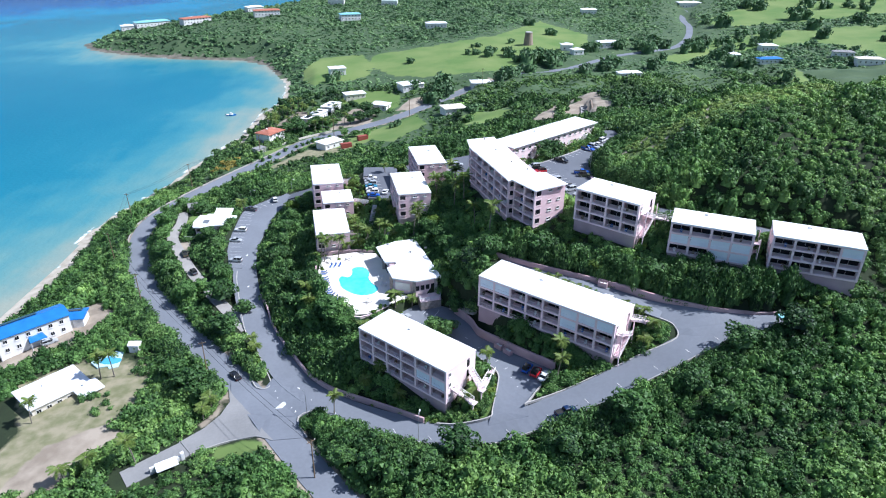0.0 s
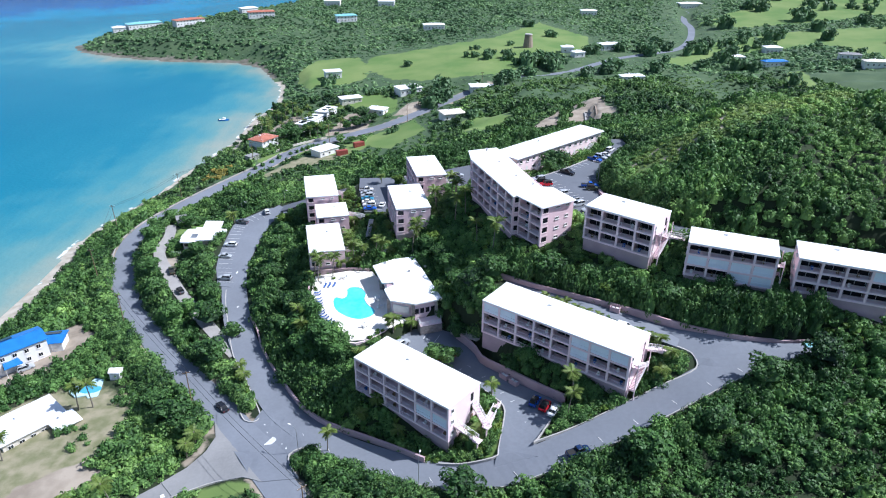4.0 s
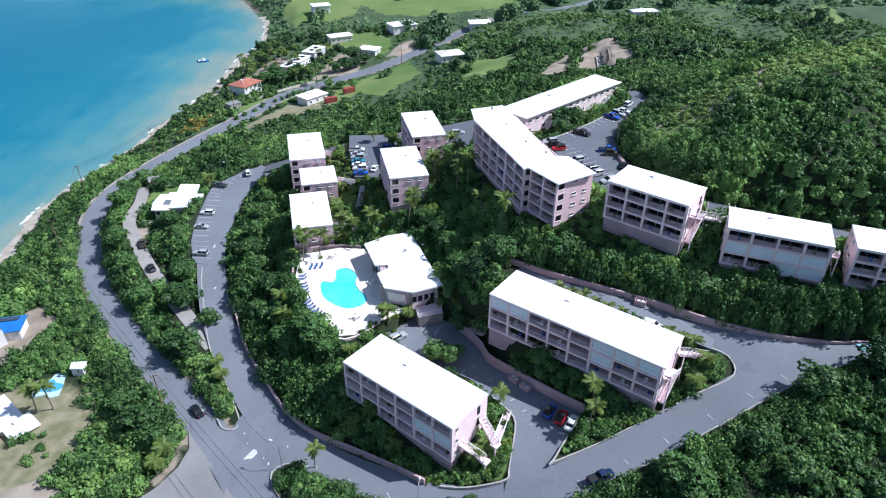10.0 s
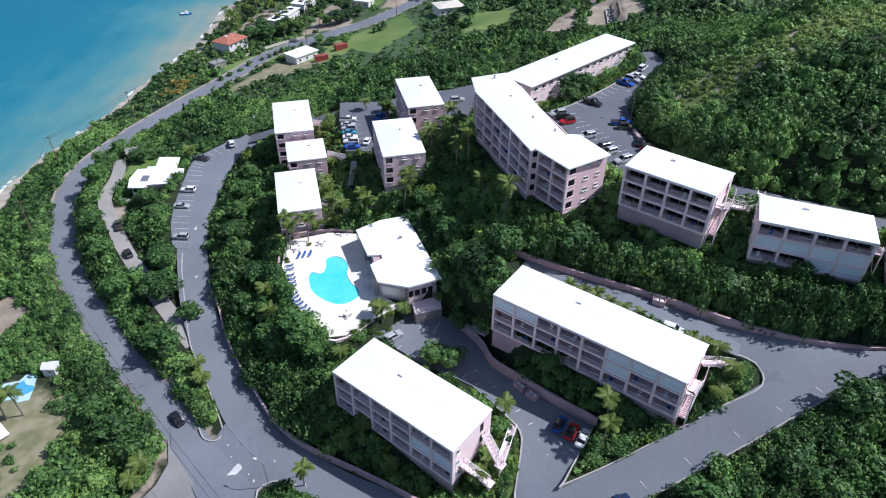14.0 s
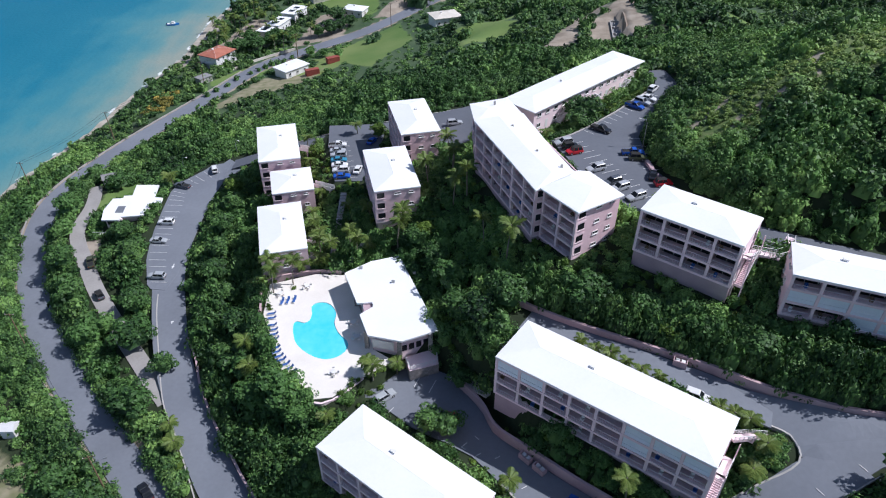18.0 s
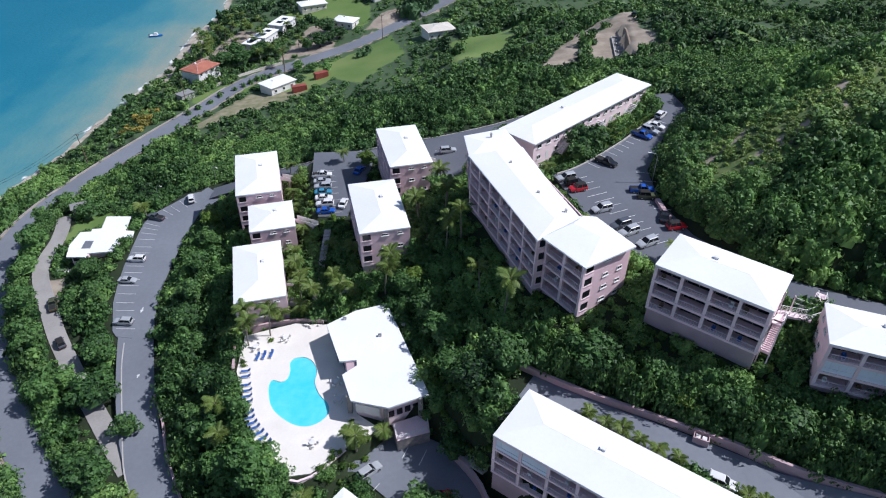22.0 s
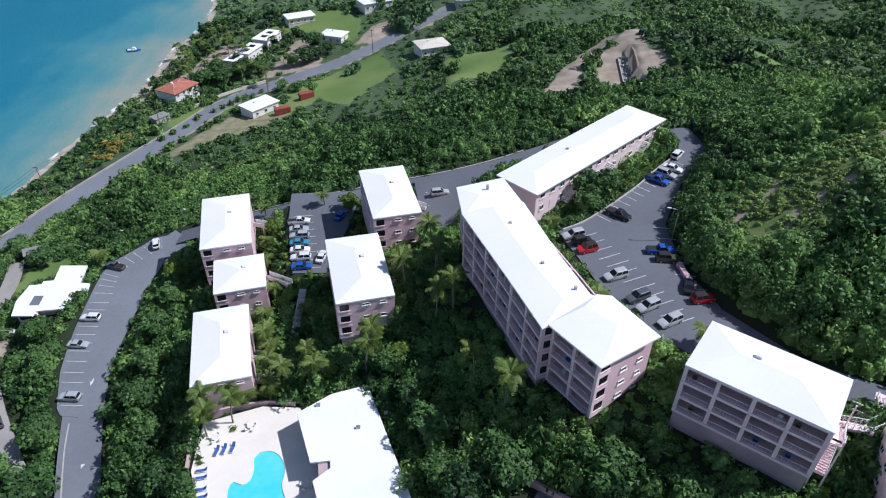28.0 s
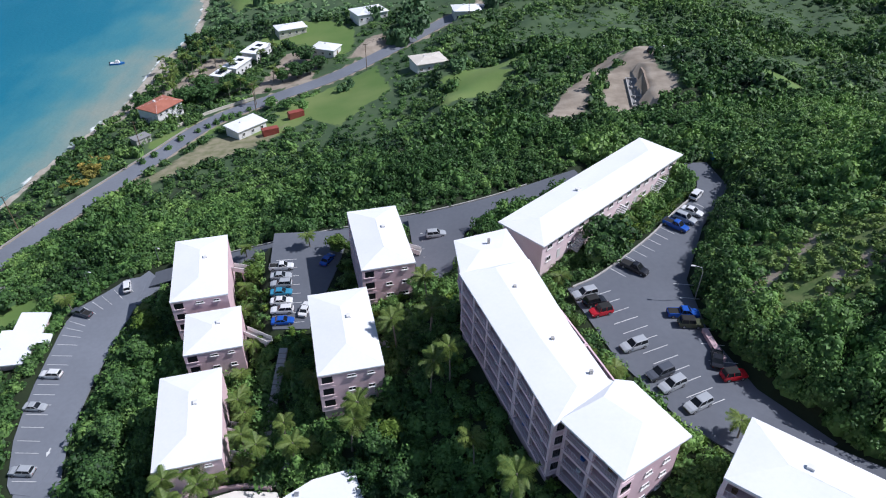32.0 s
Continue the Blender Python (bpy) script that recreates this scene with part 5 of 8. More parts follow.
for k in range(4):
    x = -7.0 + k * 1.45
    part("opening", boxes((0, -0.08, 0, 1.1, 0.02, 1.5)), M_GLASS, club, "dark louvred opening", Matrix.Translation((x, 166.15 + k * 0.58, 26.6)) @ Matrix.Rotation(math.atan2(2.4, 6), 4, "Z"))
for k in range(5):
    a_, b_ = Vector((-15.8, 177.9)), Vector((-18.6, 186.2))
    q = a_.lerp(b_, 0.08 + k * 0.18)
    part("opening", boxes((-0.02, -0.1, 0, 1.2, 0.06, 2.3)), M_GLASS, club, "dark glazed opening", Matrix.Translation((q.x, q.y, 25.6)) @ Matrix.Rotation(math.atan2(8.3, -2.8), 4, "Z"))
for x, y in ((-14.2, 168.6), (-7.4, 165.7), (-1.2, 167.6), (-13.6, 174.6), (-17.4, 181.6)):
    part("pillar", boxes((x - 0.45, y - 0.45, 22.5, x + 0.45, y + 0.45, 30.0)), M_STONE, club, "rubble stone pillar")
part("shutter", boxes((0, -0.1, 0, 4.6, 0.02, 2.2)), M_WHITE, club, "white roller shutter", Matrix.Translation((-13.0, 167.7, 26.6)) @ Matrix.Rotation(math.atan2(-1.7, 5.8), 4, "Z"))
part("terrace", prism(bmesh.new(), [(-6.4, 165.6), (-5.4, 161.8), (0.4, 163.6), (0.0, 168.0)], 21.0, 25.4), M_STONE, club, "stone-faced lower terrace")
part("terrace_paving", prism(bmesh.new(), [(-6.4, 165.6), (-5.4, 161.8), (0.4, 163.6), (0.0, 168.0)], 25.4, 25.5), M_PALE, club)
tr_ = bmesh.new()
railing(tr_, (-6.2, 164.8, 25.5), (-5.3, 162.0, 25.5))
railing(tr_, (-5.3, 162.0, 25.5), (0.2, 163.8, 25.5))
railing(tr_, (0.2, 163.8, 25.5), (-0.1, 167.2, 25.5))
part("terrace_railing", tr_, M_WHITE, club, "open white railing")
for x, y in ((-9.6, 183.0), (-5.0, 186.0), (-17.0, 188.0)):
    part("roof_vent", boxes((x, y, 30.4, x + 0.7, y + 0.5, 30.9)), M_METAL, club)

POOL = spline([(-26.7, 182.3), (-25.0, 182.7), (-23.1, 181.7), (-21.7, 179.1), (-21.7, 175.8), (-20.4, 172.7), (-18.6, 170.6), (-18.2, 168.5), (-19.4, 166.5), (-21.6, 165.4), (-24.0, 165.7), (-26.7, 167.4), (-29.0, 169.9), (-30.1, 172.9), (-30.5, 175.6), (-29.9, 176.7), (-28.3, 176.1), (-27.2, 177.0), (-27.0, 179.2), (-27.4, 181.2), (-26.7, 182.3)], 0.8)[:-1]
POOLPOLY = [tuple(p) for p in POOL]


def with_hole(outer, hole, z0, z1):
    """A slab with a hole through it."""
    bm = bmesh.new()
    for z, flip in ((z1, False), (z0, True)):
        es = []
        for poly in (outer, hole):
            vs = [bm.verts.new((x, y, z)) for x, y in poly]
            es += [bm.edges.new((vs[i], vs[(i + 1) % len(vs)])) for i in range(len(vs))]
        bmesh.ops.triangle_fill(bm, use_beauty=True, edges=es)
    bm.verts.ensure_lookup_table()
    n, k = len(outer), 0
    tot = len(outer) + len(hole)
    for size in (len(outer), len(hole)):
        for i in range(size):
            j = (i + 1) % size
            bm.faces.new((bm.verts[k + i], bm.verts[k + j], bm.verts[tot + k + j], bm.verts[tot + k + i]))
        k += size
    bmesh.ops.recalc_face_normals(bm, faces=bm.faces)
    return bm


part_deck = tagged(part("pool_deck", with_hole(DECK[0], POOLPOLY, 23.6, 25.5), M_DECK), "pale paved terrace around the pool", "terrace", kind="structure")
M_POOL = material("pool_lining", (0.1, 0.62, 0.7), 0.5, (0.07, 0.55, 0.64), 0.4)
pool = thing("swimming_pool", "kidney-shaped turquoise swimming pool", "pool")
part("basin", prism(bmesh.new(), POOLPOLY, 23.7, 24.1), M_POOL, pool, "turquoise pool lining")
bm = prism(bmesh.new(), POOLPOLY, 25.2, 25.36)
M_WATER = material("pool_water", (0.2, 0.75, 0.8), 0.06, (0.05, 0.62, 0.75), 0.07)
part("water_surface", bm, M_WATER, pool, "clear turquoise water")

# ---- outlying houses ----
def house(x, y, z, w, d, h, angle, roof_mat, label, rise=0.9, wall=None, storeys=1, name="house"):
    m = Matrix.Translation((x, y, z)) @ Matrix.Rotation(radians(angle), 4, "Z")
    ob = thing(name, label, "house", m)
    FOOTPRINTS.append([tuple((m @ Vector(c))[:2]) for c in ((-w / 2, -d / 2, 0), (w / 2, -d / 2, 0), (w / 2, d / 2, 0), (-w / 2, d / 2, 0))])
    part("wall", boxes((-w / 2, -d / 2, -2.0, w / 2, d / 2, h)), wall or M_CREAM, ob)
    r = hip_roof(ob, -w / 2, -d / 2, w / 2, d / 2, h, rise, 0.6)
    r.data.materials[0] = roof_mat
    n = max(2, int(w / 3.2))
    for s in range(storeys):
        for k in range(n):
            window(ob, -w / 2 + (k + 0.5) * w / n - 0.6, s * 2.8 + 0.9, 1.2, 1.2, y=-d / 2, m=Matrix())
    part("door", boxes((w / 2, -0.5, 0, w / 2 + 0.06, 0.5, 2.1)), M_WOOD, ob)
    return ob


office = thing("office_building", "white flat-roofed office building beside the car park", "building")
OFF = [(-93.6, 227.4), (-94.9, 232.6), (-94.4, 238.5), (-91.6, 238.8), (-91.7, 240.0), (-89.3, 240.2), (-90.1, 246.1), (-83.3, 246.0), (-82.5, 239.1), (-80.0, 238.8), (-79.5, 236.1), (-82.5, 235.9), (-82.0, 229.7), (-88.8, 228.9), (-88.7, 227.3)]
FOOTPRINTS.append(OFF)
part("wall", prism(bmesh.new(), [(-93.0, 228.4), (-94.0, 232.6), (-93.6, 237.6), (-89.0, 239.2), (-89.2, 245.2), (-84.2, 245.2), (-83.3, 238.2), (-83.0, 230.6), (-88.4, 229.6), (-88.4, 228.4)], 9.0, 17.2), M_PALE, office)
bm = prism(bmesh.new(), OFF, 17.2, 17.6)
bmesh.ops.triangulate(bm, faces=[f for f in bm.faces if len(f.verts) > 4])
part("roof", bm, M_ROOF, office, "white flat roof")
part("skylight", prism(bmesh.new(), [(-91.1, 231.0), (-91.3, 234.3), (-89.1, 234.3), (-88.8, 231.0)], 17.6, 17.72), M_METAL, office, "grey rooflight")
part("canopy_post", boxes((-80.3, 236.3, 14, -80.1, 236.5, 17.2)), M_WHITE, office)
for k in range(5):
    part("window", boxes((0, -0.06, 0, 1.0, 0.04, 1.1)), M_GLASS, office, "dark glazed window", Matrix.Translation((-92.6 + k * 0.85, 228.36 + (0.02 if k < 5 else 0), 15.4)))
part("porch_deck", boxes((-96.6, 226.0, 13.2, -88.6, 228.3, 13.5)), M_WHITE, office, "white timber porch")
part("porch_railing", boxes((-96.6, 226.0, 14.3, -88.6, 226.08, 14.4), (-96.6, 226.0, 13.5, -96.5, 226.08, 14.3), (-92.6, 226.0, 13.5, -92.5, 226.08, 14.3), (-88.7, 226.0, 13.5, -88.6, 226.08, 14.3)), M_WHITE, office)

# ---- walls, kerbs and markings ----
def wall_along(name, rows, h, thick, mat, label, cap=True, kind="structure"):
    """A wall with a coping along x, y, z rows, in straight stretches."""
    p = spline(rows, 2.0)
    v, f = strip(p, thick / 2, thick / 2, h, h + 1.6)
    ob = tagged(mesh_object(name, v, f, mat, False), label, "wall", kind=kind)
    if cap:
        v, f = strip(p, thick / 2 + 0.06, thick / 2 + 0.06, h + 0.1, 0.1)
        mesh_object("coping", v, f, mat, False).parent = ob
    return ob


def kerb(name, rows, h=0.14, w=0.3, mat=None):
    p = spline(rows, 1.5)
    v, f = strip(p, w / 2, w / 2, h, h + 0.5)
    return tagged(mesh_object(name, v, f, mat or M_KERB, False), "pale concrete kerb", "kerb", kind="structure")


def offset(line, d, z=0.0, a=0, b=None):
    p = np.asarray(line)
    g = np.gradient(p[:, :2], axis=0)
    g /= np.maximum(np.linalg.norm(g, axis=1), 1e-6)[:, None]
    q = p.copy()
    q[:, 0] -= g[:, 1] * d
    q[:, 1] += g[:, 0] * d
    q[:, 2] += z
    return q[a:b:4]


wall_along("wall_drive", [(-57, 182, 15.3), (-53.2, 175, 14.9), (-50.8, 168.7, 14.5), (-45.4, 158.9, 14.2), (-40, 150.7, 14.2), (-34.8, 143.1, 14.4), (-29, 137.2, 15), (-23.2, 133.2, 15.7), (-17.6, 129.9, 16.4), (-10.4, 125.4, 17.4), (-3.5, 120.6, 18.6)], 0.45, 0.35, M_WALLTOP, "low pink garden wall beside the drive")
wall_along("wall_yard", [(4.2, 160.0, 23), (6.8, 156.4, 23.2), (8.9, 152.6, 23.3), (10.2, 148.6, 23.4), (13, 145.6, 23.6), (15.6, 143.4, 23.7), (22.4, 137.2, 24), (28.4, 132.2, 24.4)], 2.3, 0.4, M_WALLTOP, "pink retaining wall above the yard")
wall_along("wall_upper", [(16, 168.2, 37), (25, 162.4, 37), (39.2, 155, 37), (48.5, 150.3, 36.8), (57.4, 145.5, 36.3), (68.4, 141.7, 35.7), (78.8, 139.9, 35.5), (86, 139.6, 35.8)], 1.25, 0.4, M_WALLTOP, "long pink retaining wall below the wooded slope")
kerb("kerb_drive", [(-69, 198.6, 15.4), (-66.9, 190.4, 15), (-62, 176.3, 14.3), (-57.6, 164.6, 13.9), (-52.6, 156.3, 13.6), (-48.4, 148.6, 13.3), (-45, 142.2, 13), (-44.4, 140, 12.9), (-45.6, 138.7, 12.8), (-48, 139.4, 12.6), (-49.8, 142.2, 12.5)], 0.14, 0.26)
kerb("kerb_lower", [(-0.6, 119.6, 18.4), (4, 118.6, 19.2), (9, 118.5, 20.4), (12, 119, 21.2), (12.4, 120.6, 21.5), (14, 127.4, 22.95), (14.3, 132, 23.8), (10.5, 137.6, 23.6)])
kerb("kerb_outer", [(-31, 119.5, 14.3), (-33.6, 123.4, 14), (-34.4, 126.6, 13.95), (-32, 128.3, 14.2), (-28.5, 127.8, 14.5), (-23.9, 125.6, 14.9), (-13, 118.2, 16.6), (1.6, 111.8, 18.6), (10.6, 110.8, 20.2), (20.8, 112.4, 22.7), (32.2, 116.2, 25.2), (42.4, 120.2, 27.7), (53.4, 124.5, 30.7), (62.4, 128.3, 33), (71, 131.4, 34.9), (82, 133.1, 36)], 0.14, 0.22)
kerb("kerb_green", [(27.9, 132.2, 24.4), (20.8, 121.2, 24.1), (20.6, 120.6, 24), (29.6, 123.9, 25.2), (39.4, 127.6, 27.7), (44, 129.4, 28.9)], 0.16, 0.22, M_KERB)
kerb("kerb_top_garden", [(45.5, 130, 29.3), (50.6, 131.9, 30.7), (56.2, 133.6, 32.2), (58.4, 135.6, 32.95), (57.8, 138.8, 33.9), (53, 141, 35)])
kerb("kerb_side", [(-32.5, 112.6, 13.6), (-36.6, 117, 13.5), (-38.9, 118.6, 13.4), (-43.4, 120.3, 12.9), (-49.5, 120, 12.2), (-53.6, 118.5, 11.75), (-58, 116.6, 11.25)], 0.14, 0.24)
kerb("kerb_corner", [(-55.6, 139.3, 11.6), (-53.6, 136.6, 11.75), (-53.3, 133.7, 11.8), (-54.5, 129.1, 11.65), (-57.5, 124.8, 11.3), (-62, 120.8, 10.8)], 0.14, 0.24)
kerb("kerb_lot", [(30, 217.4, 47), (36, 221.2, 46.9), (48, 232.4, 46.8), (55, 240.3, 46.7), (62.2, 247.6, 46.6)])
kerb("kerb_north", offset(NORTH_ROAD, 3.2, 0.0, 4, 48))
kerb("kerb_shore", offset(COAST_ROAD, 4.5, 0.05, 34, 120), 0.14, 0.35, M_DIRT)

LINES = []


def line(x, y, z, length, angle, width=0.12, mat=None, name="bay_line"):
    m = Matrix.Translation((x, y, z)) @ Matrix.Rotation(radians(angle), 4, "Z")
    key = (round(length, 1), width)
    src = next((o for k, o, w in LINES if k == key and w is mat), None)
    if src is None:
        src = part(name, boxes((0, -width / 2, 0, length, width / 2, 0.014)), mat or M_LINE, at=m)
        LINES.append((key, src, mat))
        ob = src
    else:
        ob = new(name, src.data)
        ob.matrix_basis = m
    return tagged(ob, "painted white line on the asphalt", "road marking", group="road markings", kind="structure")


def lot_z(lot, x, y, lift=0.062):
    return float(np.atleast_1d(lot[1](np.float64(x), np.float64(y)))[0]) + lift


WEST_EDGE = spline([(-72.4, 202), (-75.4, 210.7), (-76.6, 217), (-77.7, 224.8), (-78.3, 233), (-78.7, 239.3), (-78.8, 243.8), (-77.4, 248.5), (-74.3, 252), (-69.8, 256.4)], 2.4)
for k, (x, y) in enumerate(WEST_EDGE):
    line(x + 0.3, y, lot_z(LOT_WEST, x, y), 4.5, -3 + (0 if y < 236 else -(y - 236) * 2.4))
for k in range(12):
    a = Vector((31.6, 214.5)).lerp(Vector((42.4, 189.4)), k / 11)
    line(a.x + 0.5, a.y, lot_z(LOT_UPPER, a.x, a.y, 0.075), 4.8, 22)
for k in range(13):
    a = Vector((38.0, 222.6)).lerp(Vector((60.5, 245.2)), k / 12)
    line(a.x, a.y, lot_z(LOT_UPPER, a.x, a.y, 0.075), 4.8, -48)
for k in range(6):
    a = Vector((48.2, 218)).lerp(Vector((47.8, 199)), k / 5)
    line(a.x, a.y, lot_z(LOT_UPPER, a.x, a.y, 0.075), 4.4, -10)
for k in range(8):
    a = Vector((-30.0, 246.5)).lerp(Vector((-25.6, 226.0)), k / 7)
    line(a.x + 0.6, a.y, 31.375, 4.6, 5)
for k in range(5):
    a = Vector((3.0, 252)).lerp(Vector((3.8, 240)), k / 4)
    line(a.x, a.y, lot_z(LOT_CAP, a.x, a.y) + 0.05, 4.6, 6)
for x, y, a in ((-4.6, 160, 66), (-1.6, 158.4, 66), (-9.6, 153.6, 52), (-12, 156, 52), (10, 142.6, 28), (12, 139.6, 28), (14, 136.4, 28), (16, 133.2, 28), (17.4, 130, 28), (18.6, 126.8, 28)):
    line(x, y, lot_z(LOT_MID, x, y, 0.07), 3.6, a)
for x, y, l, a in ((4.2, 145.4, 3.4, 40), (6.8, 147.6, 3.2, -48), (4.2, 145.4, 3.2, -40), (6.6, 143.3, 3.4, 30)):
    line(x, y, lot_z(LOT_MID, x, y, 0.07), l, a)
for k, p in enumerate(offset(RESORT_ROAD, -2.4, 0.02, 66, 118)):
    line(p[0], p[1], p[2] + 0.02, 1.5, 118)
for x, y, l, a in ((-42.6, 137.2, 1.3, 60), (-41.4, 134.6, 1.4, 12), (-37, 130.4, 1.3, 12), (-35.6, 128.6, 1.4, 80)):
    line(x, y, lot_z(JUNCTION, x, y, 0.09), l, a, 0.35)
arrow = part("road_arrow", prism(bmesh.new(), [(-41.2, 130.4), (-39.6, 133.0), (-38.8, 132.6), (-38.5, 131.8), (-39.4, 130.6)], lambda x, y: lot_z(JUNCTION, x, y, -0.2), lambda x, y: lot_z(JUNCTION, x, y, 0.07)), M_LINE)
tagged(arrow, "worn white arrow painted on the road", "road marking", kind="structure")
for x, y in ((-62.6, 187.5), (-68, 207)):
    a_ = part("road_arrow", prism(bmesh.new(), [(x, y), (x + 0.4, y + 1), (x + 0.15, y + 1), (x + 0.15, y + 2.2), (x - 0.15, y + 2.2), (x - 0.15, y + 1), (x - 0.4, y + 1)], 13.9 if y < 200 else 15.9, 14.92 if y < 200 else 16.16), M_LINE)
    tagged(a_, "white arrow painted on the drive", "road marking", kind="structure")

post = thing("guard_post", "short white guard post at the road edge", "bollard", group="guard posts")
part("shaft", tube(bmesh.new(), [(0, 0, -0.4), (0, 0, 0.75)], 0.11), M_WHITE, post)
part("cap", tube(bmesh.new(), [(0, 0, 0.75), (0, 0, 0.82)], 0.13, 0.06), M_KERB, post)
for k, p in enumerate(offset(RESORT_ROAD, -4.4, 0.0, 82, 118)):
    q = Matrix.Translation((p[0], p[1], p[2]))
    if k:
        copy_thing(post, q)
    else:
        post.matrix_basis = q


wall_along("wall_car_park", [(49.3, 205.4, 46.95), (49.5, 202, 46.98), (49.9, 198.6, 47.02)], 0.8, 0.8, M_WALLTOP, "pale pink planter wall under the trees of the car park")

# ---- vehicles ----
def paint(name, c):
    return material(name, c, 0.25, tuple(v * 0.9 for v in c), 0.4, spec=0.6)


PAINTS = {"white": paint("white_car_paint", (0.75, 0.75, 0.74)), "silver": paint("silver_car_paint", (0.42, 0.44, 0.46)), "blue": paint("blue_car_paint", (0.02, 0.1, 0.45)), "red": paint("red_car_paint", (0.5, 0.02, 0.03)),
          "black": paint("black_car_paint", (0.015, 0.016, 0.02)), "grey": paint("dark_grey_car_paint", (0.09, 0.1, 0.12)), "teal": paint("teal_car_paint", (0.05, 0.25, 0.38)), "navy": paint("navy_car_paint", (0.012, 0.03, 0.09)), "olive": paint("olive_car_paint", (0.08, 0.09, 0.05))}
M_LAMP = material("lamp_lens", (0.7, 0.7, 0.68), 0.1)
M_TAIL = material("tail_lens", (0.35, 0.01, 0.01), 0.2)
MADE = {}


def loft(bm, sections):
    """Skin over cross sections, each a list of points of one count, with closed ends."""
    rings = [[bm.verts.new(c) for c in s] for s in sections]
    n = len(rings[0])
    for a, b in zip(rings, rings[1:]):
        for k in range(n):
            bm.faces.new((a[k], a[(k + 1) % n], b[(k + 1) % n], b[k]))
    bm.faces.new(rings[0][::-1])
    bm.faces.new(rings[-1])
    bmesh.ops.recalc_face_normals(bm, faces=bm.faces)
    return bm


def car(kind, colour, x, y, z, angle, what=""):
    m = Matrix.Translation((x, y, z)) @ Matrix.Rotation(radians(angle), 4, "Z")
    if (kind, colour) in MADE:
        return copy_thing(MADE[(kind, colour)], m)
    ob = thing({"sedan": "sedan", "suv": "suv", "pickup": "pickup_truck", "jeep": "jeep", "van": "van"}[kind], f"{'dark grey' if colour == 'grey' else colour} {what or kind} parked on the asphalt", "car", m, group="parked cars")
    mat = PAINTS[colour]
    L = {"sedan": 4.5, "suv": 4.6, "pickup": 5.3, "jeep": 4.0, "van": 4.9}[kind] / 2
    top = {"sedan": 1.42, "suv": 1.72, "pickup": 1.75, "jeep": 1.8, "van": 1.9}[kind]
    belt = {"sedan": 0.9, "suv": 1.02, "pickup": 1.05, "jeep": 1.05, "van": 1.05}[kind]

    def sec(xx, z0, z1, w):
        return [(xx, -w, z0), (xx, -w, (z0 + z1) / 2), (xx, -w * 0.93, z1), (xx, w * 0.93, z1), (xx, w, (z0 + z1) / 2), (xx, w, z0)]

    part("body", loft(bmesh.new(), [sec(-L, 0.42, belt - 0.12, 0.78), sec(-L + 0.2, 0.32, belt - 0.02, 0.87), sec(-0.6, 0.28, belt, 0.9), sec(0.7, 0.28, belt, 0.9), sec(L - 0.5, 0.32, belt - 0.1, 0.87), sec(L, 0.42, belt - 0.28, 0.76)]), mat, ob, smooth=False)
    ca, cb = {"sedan": (-1.5, 0.95), "suv": (-L + 0.2, 0.95), "pickup": (-0.55, 1.35), "jeep": (-L + 0.25, 0.75), "van": (-L + 0.15, 1.5)}[kind]
    ra, rb = ca + (0.55 if kind == "sedan" else 0.2), cb - (0.75 if kind not in ("jeep",) else 0.3)
    lo = [(ca, -0.8, belt - 0.02), (cb, -0.8, belt - 0.02), (cb, 0.8, belt - 0.02), (ca, 0.8, belt - 0.02)]
    hi = [(ra, -0.66, top - 0.06), (rb, -0.66, top - 0.06), (rb, 0.66, top - 0.06), (ra, 0.66, top - 0.06)]
    mid = Vector(((ca + cb) / 2, 0, belt))
    for nm, a, b in (("side_window", 0, 1), ("windscreen", 1, 2), ("side_window", 2, 3), ("rear_window", 3, 0)):
        q = [Vector(c) for c in (lo[a], lo[b], hi[b], hi[a])]
        part(nm, loft(bmesh.new(), [q, [c.lerp(Vector((mid.x, 0, c.z)), 0.12) for c in q]]), M_GLASS, ob)
    part("car_roof", loft(bmesh.new(), [[(ra - 0.06, -0.69, top - 0.08), (rb + 0.06, -0.69, top - 0.08), (rb + 0.06, 0.69, top - 0.08), (ra - 0.06, 0.69, top - 0.08)], [(ra + 0.08, -0.58, top), (rb - 0.08, -0.58, top), (rb - 0.08, 0.58, top), (ra + 0.08, 0.58, top)]]), M_RUBBER if kind == "jeep" else mat, ob)
    for s in (-1, 1):
        for a, b in ((ca, ra), ((ca + cb) / 2, (ra + rb) / 2), (cb, rb)):
            part("pillar", tube(bmesh.new(), [(a, 0.81 * s, belt - 0.02), (b, 0.67 * s, top - 0.06)], 0.05, sides=4), mat, ob)
    if kind == "pickup":
        part("bed", boxes((-L + 0.12, -0.72, belt - 0.3, -0.7, 0.72, belt + 0.012)), M_RUBBER, ob, "dark open load bed")
    tyre = rim = None
    for wx_ in (-L + 0.85, L - 0.88):
        for s in (-1, 1):
            at = Matrix.Translation((wx_, 0.8 * s, 0.34))
            if tyre is None:
                tyre = part("tyre", tube(bmesh.new(), [(0, -0.11, 0), (0, 0.11, 0)], 0.34, sides=12), M_RUBBER, ob, at=at)
                rim = part("rim", tube(bmesh.new(), [(0, -0.125, 0), (0, 0.125, 0)], 0.2, sides=8), M_METAL, tyre)
            else:
                t2 = share("tyre", tyre, ob, at)
                share("rim", rim, t2, Matrix())
    for s in (-0.58, 0.58):
        part("headlight", boxes((L - 0.12, s - 0.16, belt - 0.42, L + 0.015, s + 0.16, belt - 0.3)), M_LAMP, ob)
        part("tail_light", boxes((-L - 0.012, s - 0.14, belt - 0.35, -L + 0.08, s + 0.14, belt - 0.2)), M_TAIL, ob)
